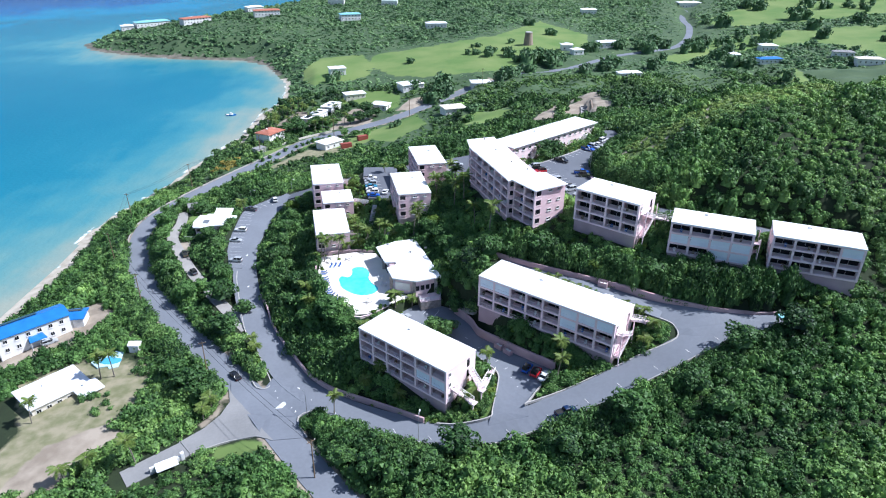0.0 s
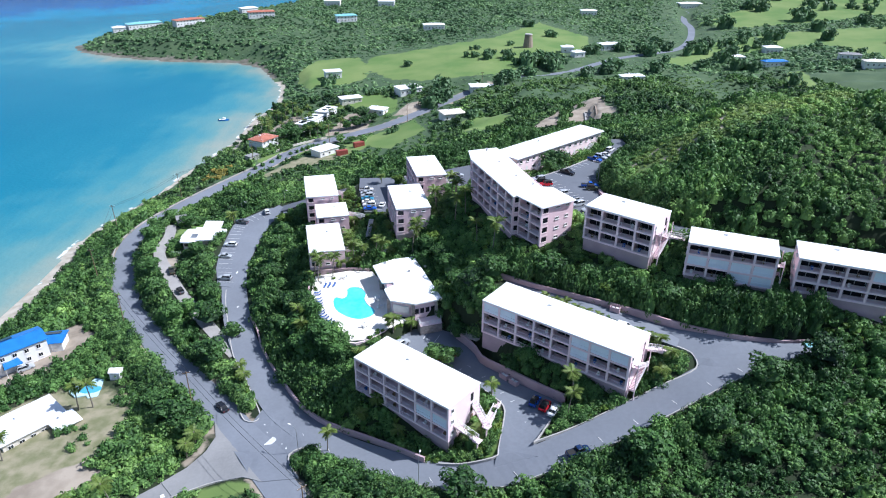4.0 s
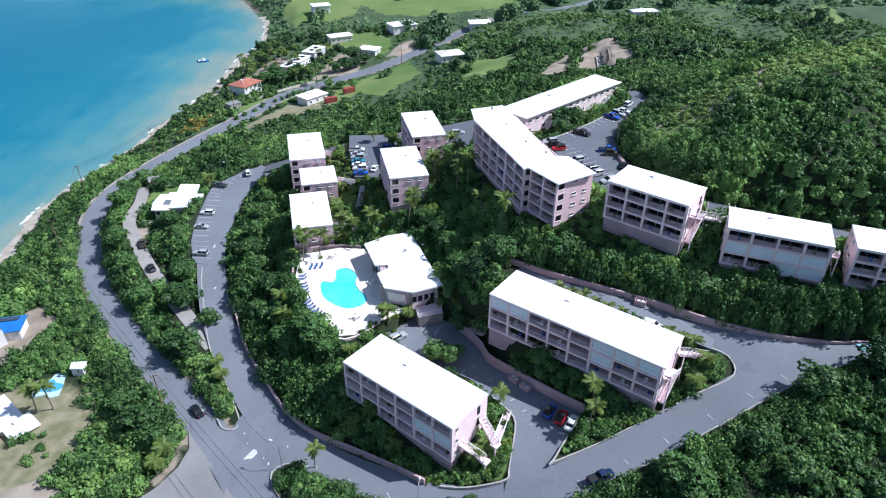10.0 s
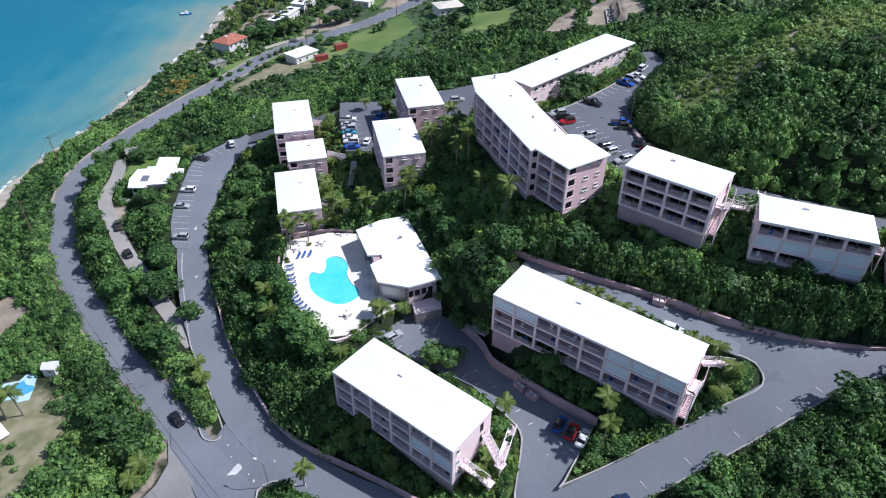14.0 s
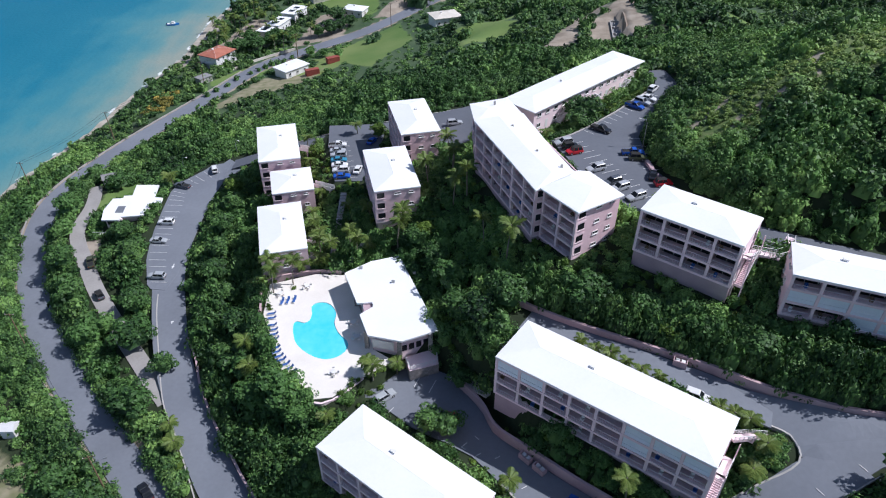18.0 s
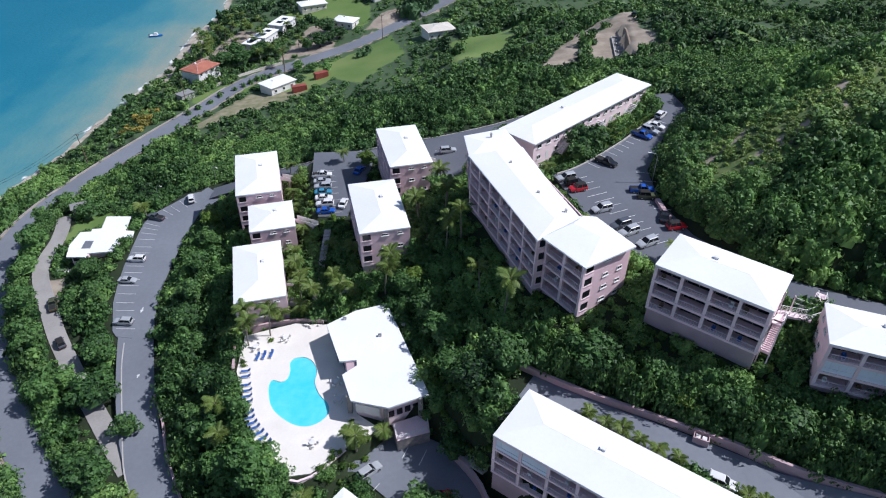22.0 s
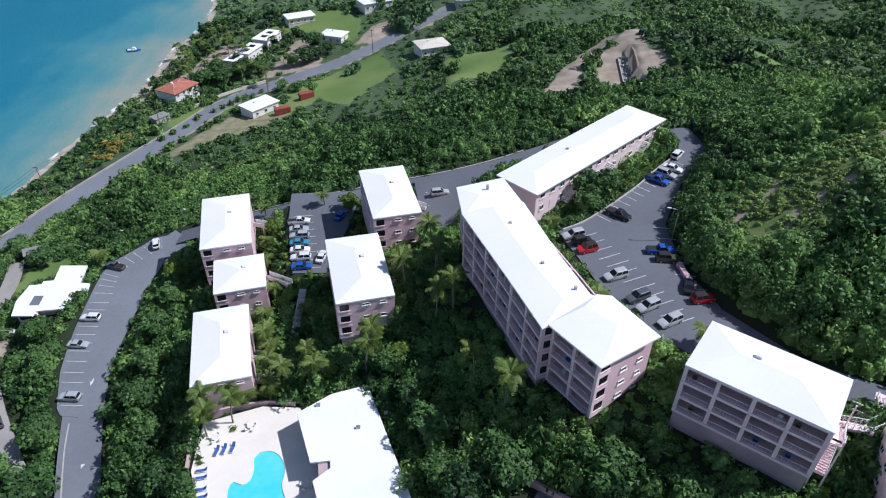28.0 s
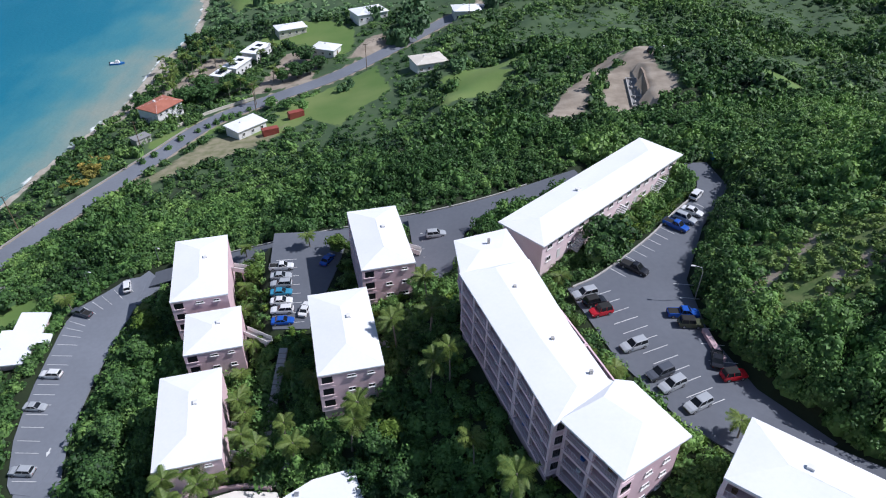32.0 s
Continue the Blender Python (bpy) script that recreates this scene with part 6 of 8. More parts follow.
    for s in (-0.98, 0.98):
        part("door_mirror", boxes((0.55, s - 0.1, belt, 0.68, s + 0.1, belt + 0.14)), mat, ob)
    part("bumper", boxes((L - 0.1, -0.72, 0.36, L + 0.03, 0.72, 0.52)), M_RUBBER if kind != "sedan" else mat, ob)
    part("bumper", boxes((-L - 0.03, -0.72, 0.36, -L + 0.1, 0.72, 0.52)), M_RUBBER if kind != "sedan" else mat, ob)
    MADE[(kind, colour)] = ob
    return ob


def on(lot, x, y):
    return lot_z(lot, x, y, 0.06)


for kind, colour, x, y, a in (("suv", "white", -75.4, 227.0, 176), ("sedan", "silver", -74.9, 218.4, -4), ("suv", "silver", -70.8, 203.6, 176), ("pickup", "grey", -76.4, 246.0, 160), ("suv", "white", -68.6, 254.4, 110)):
    car(kind, colour, x, y, on(LOT_WEST, x, y), a)
for kind, colour, x, y, a in (("suv", "silver", 31.6, 215.0, 197), ("jeep", "black", 32.8, 212.9, 17), ("jeep", "red", 33.4, 210.4, 197), ("suv", "silver", 36.8, 202.2, 200), ("suv", "grey", 39.2, 196.2, 204), ("suv", "silver", 40.3, 193.8, 206), ("suv", "silver", 42.9, 190.0, 206),
                              ("pickup", "black", 42.2, 222.0, -42), ("pickup", "blue", 47.1, 209.5, -4), ("jeep", "olive", 47.5, 207.0, -6), ("sedan", "black", 49.0, 199.0, 70), ("jeep", "red", 50.2, 195.4, 8),
                              ("pickup", "blue", 54.2, 235.6, -46), ("suv", "silver", 56.9, 238.0, -44), ("sedan", "white", 59.2, 240.6, -40), ("suv", "white", 62.3, 247.0, 50)):
    car(kind, colour, x, y, on(LOT_UPPER, x, y) + 0.012, a)
for kind, colour, x, y, a in (("pickup", "white", -27.6, 243.6, 4), ("sedan", "silver", -27.2, 240.4, 4), ("suv", "silver", -26.7, 237.7, 184), ("sedan", "teal", -26.3, 235.0, 4), ("sedan", "white", -25.8, 232.2, 4), ("suv", "white", -25.2, 229.4, 184), ("sedan", "blue", -24.6, 226.2, 4), ("sedan", "white", -20.6, 229.6, 80), ("sedan", "blue", -17.8, 246.0, 66)):
    car(kind, colour, x, y, 31.37, a)
for kind, colour, x, y, a in (("jeep", "blue", 21.6, 132.6, 58), ("jeep", "red", 23.6, 130.9, 58), ("sedan", "white", 25.4, 129.4, 58), ("suv", "silver", -10.2, 157.4, 38), ("pickup", "red", 1.4, 151.4, 20)):
    car(kind, colour, x, y, on(LOT_MID, x, y), a)
car("suv", "silver", 6.5, 250.3, on(LOT_CAP, 6.5, 250.3), 8)
car("pickup", "navy", 28.4, 116.4, 24.45, 22, "pickup truck")
car("suv", "white", 43.6, 144.6, 36.5, -30)
car("suv", "silver", -118.6, 167.6, ground_at(-118.6, 167.6), 40)
car("pickup", "olive", -92, 213, 13.42, 115)
car("jeep", "grey", -84.6, 199.8, 13.16, 128)
car("sedan", "black", -55, 144.5, 12.0, 132)


# ---- palms and trees ----
def frond(rng, length):
    """An arching rachis with paired leaflets."""
    bm = bmesh.new()
    n = 9
    pts = [Vector((length * t, 0, length * (0.42 * t - 0.75 * t * t))) for t in [i / n for i in range(n + 1)]]
    for i in range(n):
        a, b = pts[i], pts[i + 1]
        w = 0.03
        vs = [bm.verts.new(c) for c in (a + Vector((0, w, 0)), a - Vector((0, w, 0)), b - Vector((0, w, 0)), b + Vector((0, w, 0)))]
        bm.faces.new(vs)
        if i:
            l = length * 0.3 * math.sin(math.pi * (0.12 + 0.85 * i / n)) + 0.15
            for s in (-1, 1):
                for k in (0.0, 0.5):
                    r = a.lerp(b, k)
                    tip = r + Vector((l * 0.45, s * l, -l * rng.uniform(0.25, 0.6)))
                    vs = [bm.verts.new(c) for c in (r, r + Vector((length * 0.085, 0, 0)), tip)]
                    bm.faces.new(vs)
    return bm


def palm(seed, h, r, bend):
    rng = random.Random(seed)
    ob = thing("palm_tree", "coconut palm with a slender grey trunk and arching fronds", "palm tree", group="palms")
    tip = Vector((bend, bend * 0.4, h))
    pts = [Vector((tip.x * t * t, tip.y * t * t, -0.6 + (h + 0.6) * t)) for t in (0, 0.25, 0.5, 0.75, 1)]
    part("trunk", tube(bmesh.new(), pts, 0.19, 0.12, 7), M_PALMTRUNK, ob)
    base = part("frond", frond(rng, r), M_PALM, ob, at=Matrix.Translation(tip))
    for k in range(15):
        m = Matrix.Translation(tip) @ Matrix.Rotation(k * 2.4 + rng.uniform(-0.2, 0.2), 4, "Z") @ Matrix.Rotation(rng.uniform(-0.75, 0.5), 4, "Y") @ Matrix.Scale(rng.uniform(0.8, 1.1), 4)
        if k:
            share("frond", base, ob, m)
        else:
            base.matrix_basis = m
    part("crown_bud", tube(bmesh.new(), [tip + Vector((0, 0, -0.35)), tip + Vector((0, 0, 0.3))], 0.22, 0.08), M_PALMTRUNK, ob)
    return ob


PALMS = [palm(1, 8.0, 2.5, 0.9), palm(2, 4.2, 2.3, -0.4), palm(3, 8.5, 2.9, 1.2), palm(4, 1.7, 1.6, 0.1), palm(5, 9.8, 2.9, 0.6)]
PALM_AT = [(-35.6, 241, 1), (-34.5, 234, 1), (-30, 211, 1), (-28, 205.6, 1), (-27.6, 199.6, 0), (-23.6, 197, 0), (-20.2, 199.2, 0), (-7.2, 197.6, 0), (-16, 209, 1), (-1.4, 216, 0), (4.2, 222, 0), (4.6, 212.6, 0), (4.4, 200.6, 4), (7.6, 201.6, 4), (10.6, 187.4, 4),
           (-60.4, 242, 1), (-79.8, 248, 1), (-82.6, 250.6, 1), (-34.8, 193.4, 0), (-38.4, 190.8, 0), (-18.9, 134, 1), (-15, 134.4, 1), (-9.6, 128, 1), (-25.6, 127, 0), (12, 136.2, 1), (5.6, 123.6, 1), (29.8, 131.4, 0), (28, 127, 0), (-14, 161.8, 1), (-8, 163.6, 1)]
PALM_AT += [(-41, 189.6, 1), (-31, 193.6, 1), (-25.6, 194.4, 1), (-53, 157, 1), (-50.8, 152, 1),  (50.2, 139.6, 1), (51.8, 135.6, 1), (49.4, 132.6, 1), (-94, 148.6, 0), (-90.6, 149.4, 0), (-104, 131.4, 0),
            (-85, 111, 1), (-81, 114, 1), (-70, 114.6, 0), (27.6, 218.6, 1), (39.6, 233.2, 1), (43.4, 236.4, 1), (28.4, 201, 1), (32.2, 196, 1), (46.6, 184.4, 1), (-38.6, 255.4, 1), (-22.4, 251.6, 1)]
PALM_AT += [(-116, 429, 2), (-107, 416, 2), (-106, 430, 2), (-100, 422, 2), (-100, 437, 2), (-97, 444, 2), (-101, 397, 2), (-108, 404, 2), (-76, 391, 0), (-73, 397, 2), (-64, 385, 0), (-61, 409, 2), (-96, 403, 2), (-95, 415, 2), (-90, 425, 2), (-92, 410, 2), (-86, 436, 2)]
PALM_AT += [(-32.6, 188.9, 0), (-36.6, 186.1, 0), (-18.3, 195.6, 0), (-28.7, 206.9, 0), (-26.7, 195.2, 1), (-8.7, 196.3, 0), (-1.4, 212, 0), (4.9, 215.1, 0), (-38.6, 165.7, 0), (-39.6, 171.8, 0), (-12.6, 160.6, 1), (-20.4, 151.9, 1), (14.5, 178.4, 4), (-15.4, 196.6, 1), (-31, 216, 1), (-29.6, 222, 1), (-22, 214, 1)]
PALM_AT += [(-58.6, 128.4, 1), (-57.4, 131.6, 1), (-59.6, 131, 1), (-113, 420, 2), (-110, 424, 2), (-104, 428, 2), (-98, 430, 2), (-93, 436, 2), (-88, 430, 2), (-105, 410, 2), (-102, 404, 2), (-84, 412, 2), (-80, 420, 2), (-66, 436, 2), (-70, 428, 2)]
RP = random.Random(4)
PALM_AT += [(26, 157, 3), (30.6, 153.5, 3), (33, 151.7, 3), (35.4, 149.9, 3), (37.9, 148.1, 3), (46.4, 141.8, 3), (28.4, 155.1, 3), (48.6, 141, 3)]
PALM_LABELS = ["", "young palm with a short trunk in a planted bed", "tall palm on the sandy shore", "small young palm in the strip behind the long block", "tall slender palm on the bank below the curved block"]
STANDING = set()
for x, y, k in PALM_AT:
    m = Matrix.Translation((x, y, ground_at(x, y))) @ Matrix.Rotation(RP.uniform(0, 6.28), 4, "Z") @ Matrix.Scale(RP.uniform(0.85, 1.15), 4)
    if k in STANDING:
        c = copy_thing(PALMS[k], m)
    else:
        c = PALMS[k]
        c.matrix_basis = m
        STANDING.add(k)
    if k:
        tagged(c, PALM_LABELS[k])


def crown_object(name, template, r, tall, mat, parent, z, tint):
    v, f = template
    q = v * (r, r, r * tall) + (0, 0, z)
    tri = f[:, 2] == f[:, 3]
    me = bpy.data.meshes.new(name)
    me.from_pydata(q.tolist(), [], [tuple(a[:3]) if t else tuple(a) for a, t in zip(f.tolist(), tri)])
    me.materials.append(mat)
    ob = new(name, me)
    point_attribute(ob, "tint", np.full(len(v), tint))
    ob.parent = parent
    return ob


def tree(seed, r, h, tint, leaves, mat=None, label="broad dark green shade tree"):
    rng = np.random.default_rng(seed)
    ob = thing("tree", label, "tree", group="garden trees")
    bm = bmesh.new()
    tube(bm, [(0, 0, -0.5), (0.1, 0, h * 0.45), (0.05, 0.1, h * 0.8)], 0.24, 0.1, 7)
    for k in range(5):
        a = k * 1.26
        tube(bm, [(0.05, 0, h * 0.4), (math.cos(a) * r * 0.35, math.sin(a) * r * 0.35, h * 0.72), (math.cos(a) * r * 0.62, math.sin(a) * r * 0.62, h * 0.95)], 0.1, 0.03, 5)
    part("trunk", bm, M_BARK, ob)
    crown_object("crown", crown_template(rng, leaves, 14, 0.85, 0.09, cores=5), r, 0.95, mat or M_LEAF, ob, h * 0.42, tint)
    return ob


TREES = [tree(31, 4.2, 4.6, 0.3, 1054), tree(32, 3.4, 4.0, 0.5, 884), tree(33, 5.0, 5.0, 0.22, 1292), tree(34, 3.0, 3.2, 0.72, 782, M_HEDGE, "round bright green garden tree")]
TREE_AT = [(-30, 157.5, 2), (-44, 180, 0), (-26, 153, 0), (-49, 191, 1), (-40, 168.6, 2), (-73, 194, 0), (-69.6, 182, 2), (-33.5, 149, 1), (-46, 174, 1), (-36.5, 160.5, 0), (-22, 147, 1), (-1.8, 150, 1), (1.6, 148.8, 1), (-86, 222, 0), (-80, 213, 1), (-77.5, 187, 1), (-66, 141, 2), (-72, 147, 0),
           (-60, 136, 1), (39.6, 231.6, 2), (36.6, 226.6, 1), (-16, 249.6, 3), (3, 227.5, 1), (-2, 196, 3), (5, 160, 0), (8.5, 166, 2), (4.6, 172, 0), (3.6, 181, 2), (0.5, 188, 0), (-4, 195, 0), (14, 168, 0), (28, 166, 2), (38, 162, 0), (48, 156, 2), (55, 152, 0), (42, 157.6, 3), (62, 148.6, 1)]
TREE_AT += [(-112, 247, 1), (-108, 238, 0), (-104, 226, 1), (-99, 213, 0), (-91, 200, 1), (-81, 184.5, 0), (-110, 262, 1), (-115, 256, 1), (-55, 208, 1), (-56, 218, 0), (-56, 228, 1), (-57, 236, 3), (-54, 199, 0), (-51.4, 183, 0), (-14, 106, 2), (4, 109.4, 2), (-2, 104, 1), (-22, 111, 1), (57, 119, 2), (70, 128, 0),
            (62, 113, 1), (84, 132, 2), (97, 133, 0), (27, 106, 1), (42, 113, 2), (-96, 379, 2), (-85, 390, 2), (-78, 398, 2), (-70, 402, 0), (-112, 388, 2), (-46, 415, 2), (-42, 420, 2), (-84, 396, 2), (-77, 402, 2), (-90, 402, 2), (-93, 391, 2), (-49, 428, 2), (-51, 412, 2), (-57, 409, 0), (-57, 381, 1), (-50, 378, 1), (-43, 373, 1)]
for i_, (x, y, k) in enumerate(TREE_AT):
    m = Matrix.Translation((x, y, ground_at(x, y))) @ Matrix.Rotation(RP.uniform(0, 6.28), 4, "Z") @ Matrix.Scale(RP.uniform(0.82, 1.15), 4)
    copy_thing(TREES[k], m)
for t_, (x, y) in zip(TREES, ((-100, 255), (-60, 174), (-63, 163), (-34, 245))):
    t_.matrix_basis = Matrix.Translation((x, y, ground_at(x, y)))

# ---- pool terrace ----
lounger = thing("sun_lounger", "white sun lounger with a blue canvas seat", "lounger", group="pool loungers")
part("frame", boxes((-0.95, -0.32, 0.28, 0.95, -0.27, 0.34), (-0.95, 0.27, 0.28, 0.95, 0.32, 0.34), (-0.95, -0.27, 0.28, -0.9, 0.27, 0.34), (0.9, -0.27, 0.28, 0.95, 0.27, 0.34)), M_WHITE, lounger)
part("seat", boxes((-0.4, -0.27, 0.31, 0.92, 0.27, 0.38)), M_BLUECLOTH, lounger)
part("backrest", loft(bmesh.new(), [[(-0.42, -0.27, 0.31), (-0.42, 0.27, 0.31), (-0.42, 0.27, 0.39), (-0.42, -0.27, 0.39)], [(-1.0, -0.27, 0.78), (-1.0, 0.27, 0.78), (-0.97, 0.27, 0.86), (-0.97, -0.27, 0.86)]]), M_BLUECLOTH, lounger)
for x in (-0.8, 0.8):
    for y in (-0.28, 0.28):
        part("leg", boxes((x - 0.03, y - 0.03, 0, x + 0.03, y + 0.03, 0.29)), M_WHITE, lounger)
LOUNGE = [(-34, 182.6, 80), (-32.8, 182.9, 80), (-31.4, 183.2, 80), (-35.6, 178.8, 8), (-35.3, 177.4, 8), (-34.8, 175.2, 8), (-34.3, 173.8, 12), (-34, 172.4, 12), (-33.6, 171.1, 12), (-32.9, 168.5, 20), (-32.5, 167.3, 22), (-31.8, 166.1, 26), (-31.1, 165.1, 30), (-30.1, 163.9, 34), (-29.2, 162.8, 36), (-28.4, 161.7, 38)]
for i_, (x, y, a) in enumerate(LOUNGE):
    m = Matrix.Translation((x, y, 25.5)) @ Matrix.Rotation(radians(a + 180), 4, "Z")
    if i_:
        copy_thing(lounger, m)
    else:
        lounger.matrix_basis = m
table = thing("patio_table", "round white patio table on the terrace", "table", group="patio tables")
part("tabletop", tube(bmesh.new(), [(0, 0, 0.68), (0, 0, 0.73)], 0.55, sides=14), M_WHITE, table)
part("pedestal", tube(bmesh.new(), [(0, 0, 0.0), (0, 0, 0.68)], 0.06), M_WHITE, table)
chair = thing("patio_chair", "white moulded patio chair beside a table", "chair", group="patio chairs")
part("seat", boxes((-0.24, -0.24, 0.4, 0.24, 0.24, 0.45)), M_WHITE, chair)
part("backrest", boxes((-0.24, 0.2, 0.45, 0.24, 0.25, 0.86)), M_WHITE, chair)
for x in (-0.2, 0.2):
    for y in (-0.2, 0.2):
        part("leg", boxes((x - 0.025, y - 0.025, 0, x + 0.025, y + 0.025, 0.41)), M_WHITE, chair)
first = True
for x, y in ((-34.9, 185.2), (-29.2, 187.6), (-20.3, 161.4), (-16.6, 171.2), (-17.6, 175.4)):
    m = Matrix.Translation((x, y, 25.5))
    table.matrix_basis, t_ = (m, table) if first else (table.matrix_basis, copy_thing(table, m))
    for k in range(4):
        a = k * math.pi / 2 + x
        c = Matrix.Translation((x + 0.85 * math.cos(a), y + 0.85 * math.sin(a), 25.5)) @ Matrix.Rotation(a - math.pi / 2, 4, "Z")
        if first and k == 0:
            chair.matrix_basis = c
        else:
            copy_thing(chair, c)
    first = False
wall_along("wall_terrace", [(-38.2, 179, 25.0), (-38.6, 189.4, 25.0), (-28.2, 193, 25.0), (-22, 192.6, 25.0)], 1.2, 0.3, M_WALLTOP, "low pink wall at the edge of the pool terrace")
wall_along("wall_terrace_south", [(-31, 160.2, 24.4), (-24.2, 154.6, 24.2), (-19.8, 155, 24.2), (-14.4, 160.2, 24.2)], 1.15, 0.3, M_PALE, "pale wall below the pool terrace")


def planter(x, y, r, z, label="clipped green shrub in a planted bed"):
    ob = thing("shrub", label, "shrub", Matrix.Translation((x, y, z)), group="garden shrubs")
    crown_object("foliage", NEAR_CROWNS[int(x * 7 + y) % 7], r, 0.9, M_HEDGE, ob, -0.1, 0.5 + 0.4 * math.sin(x * 3.1))
    part("stem", tube(bmesh.new(), [(0, 0, -0.3), (0, 0, r * 0.6)], 0.06), M_BARK, ob)
    return ob


for x, y, r in ((-32.2, 187.4, 0.9), (-36.8, 181.4, 0.9), (-36.4, 180.4, 0.8), (-16.6, 159.8, 0.8), (-15.4, 159.6, 0.8), (-14, 162.4, 1.0), (-11, 164, 1.1), (-9.4, 164.6, 0.9), (-14.6, 164.8, 0.8), (-13.8, 166.2, 0.8)):
    planter(x, y, r, 25.4 if x < -11.5 else 24.4)
for x, y in ((-16.6, 158.4), (-14.8, 157.6), (-13.2, 158.8), (-11.2, 160.2), (-18.4, 156.4), (-16.8, 155.4)):
    planter(x, y, 1.1, ground_at(x, y))
for k in range(16):
    a = Vector((46.5, 233.2)).lerp(Vector((61, 247.6)), k / 15)
    planter(a.x - 0.4, a.y + 0.6, 0.95, 46.7, "clipped hedge plant above the car park")
for x, y in ((4, 122), (6, 121), (8.6, 120.6), (10.4, 121.4), (3.4, 124.4), (7.4, 123), (-5, 122.4), (-3, 121.4), (-1, 120.6), (52, 138, ), (54, 140), (55.6, 137.4), (53, 134.6), (50.8, 137)):
    planter(x, y, 1.25, ground_at(x, y))


# ---- footbridges behind the pink blocks ----
def footbridge(x0, y0, x1, y1, z0, z1):
    d = Vector((x1 - x0, y1 - y0))
    m = Matrix.Translation((x0, y0, 0)) @ Matrix.Rotation(math.atan2(d.y, d.x), 4, "Z")
    ob = thing("footbridge", "white walkway with balustrades leading to a pink block", "walkway", m, group="footbridges")
    L = d.length
    for name, ya, yb, ha, hb in (("deck", -0.7, 0.7, -0.2, 0.0), ("parapet", -0.78, -0.7, -0.2, 0.95), ("parapet", 0.7, 0.78, -0.2, 0.95)):
        part(name, loft(bmesh.new(), [[(0, ya, z0 + ha), (0, yb, z0 + ha), (0, yb, z0 + hb), (0, ya, z0 + hb)], [(L, ya, z1 + ha), (L, yb, z1 + ha), (L, yb, z1 + hb), (L, ya, z1 + hb)]]), M_KERB if name == "deck" else M_WHITE, ob)
    for k in (0.35, 0.85):
        z = z0 + (z1 - z0) * k
        g = ground_at(x0 + d.x * k, y0 + d.y * k)
        part("pier", boxes((L * k - 0.15, -0.4, min(g, z) - 1.0, L * k + 0.15, 0.4, z - 0.2)), M_PALE, ob)


footbridge(-39.4, 247, -33.0, 245.6, 29.0, 28.6)
footbridge(-32.4, 225.8, -26.6, 221.6, 29.6, 30.6)
footbridge(-31.4, 204.6, -25.6, 203.4, 26.4, 26.2)
footbridge(-30.2, 199.0, -26.2, 198.4, 25.6, 25.2)
footbridge(-1.6, 245.6, 3.0, 244.4, 35.6, 34.6)
footbridge(-4.4, 213.6, -0.2, 214.2, 36.6, 36.0)
footbridge(61.6, 169.6, 66.8, 166.4, 49.6, 49.2)
footbridge(17.2, 162.0, 13.2, 165.6, 34.8, 36.0)

# garden steps between the blocks
for (x0, y0, z0), (x1, y1, z1) in (((-21.8, 193.4, 25.4), (-16.6, 199.6, 29.6)), ((-24.6, 196, 25.6), (-23.6, 220, 30.8))):
    st = thing("garden_steps", "pale concrete garden steps between planted beds", "steps")
    n_ = 22
    for k in range(n_):
        t_ = k / n_
        x, y, z = x0 + (x1 - x0) * t_, y0 + (y1 - y0) * t_, z0 + (z1 - z0) * t_
        part("step", boxes((-0.75, -0.2, -0.7, 0.75, (y1 - y0) / n_, 0.0)), M_KERB, st, at=Matrix.Translation((x, y, max(z, ground_at(x, y) + 0.08))))


# ---- poles, lamps, wires ----
def utility_pole(x, y, h, arm=2.0, angle=0.0, lean=0.0, lamp=False):
    g = ground_at(x, y)
    ob = thing("utility_pole", "weathered wooden utility pole" + (" with a street lamp" if lamp else ""), "pole", Matrix.Translation((x, y, g)) @ Matrix.Rotation(radians(angle), 4, "Z"), group="utility poles")
    part("shaft", tube(bmesh.new(), [(0, 0, -1), (lean * 0.5, 0, h * 0.5), (lean, 0, h)], 0.17, 0.11, 7), M_WOOD, ob)
    part("crossarm", boxes((lean - arm / 2, -0.06, h - 0.5, lean + arm / 2, 0.06, h - 0.36)), M_WOOD, ob)
    for k in (-0.45, 0, 0.45):
        part("insulator", tube(bmesh.new(), [(lean + arm * k, 0, h - 0.36), (lean + arm * k, 0, h - 0.16)], 0.06), M_WHITE, ob)
    if lamp:
        part("lamp_arm", tube(bmesh.new(), [(0.1, 0, h - 2.4), (1.2, 0, h - 1.9), (2.2, 0, h - 1.8)], 0.04), M_METAL, ob)
        part("lamp_head", boxes((2.1, -0.13, h - 1.86, 2.75, 0.13, h - 1.7)), M_METAL, ob)
    return (x, y, g + h - 0.2)


TOPS = [utility_pole(-118.3, 296, 12.5, lean=-0.5), utility_pole(-133, 262, 13, lean=-0.4), utility_pole(-119.5, 216, 13, lean=-0.4), utility_pole(-97, 185, 12), utility_pole(-62.6, 145, 11.5, lamp=True, angle=20), utility_pole(-27, 107, 11, angle=40)]
TOPS2 = [utility_pole(-98.5, 347, 12), utility_pole(-63, 379, 12), utility_pole(-20, 412, 12), utility_pole(28, 458, 12)]


def wire(a, b, sag):
    pts = [(a[0] + (b[0] - a[0]) * t, a[1] + (b[1] - a[1]) * t, a[2] + (b[2] - a[2]) * t - sag * 4 * t * (1 - t)) for t in [k / 10 for k in range(11)]]
    ob = part("power_line", tube(bmesh.new(), pts, 0.035, sides=4), M_RUBBER)
    return tagged(ob, "thin black power line between wooden poles", "cable", group="power lines")


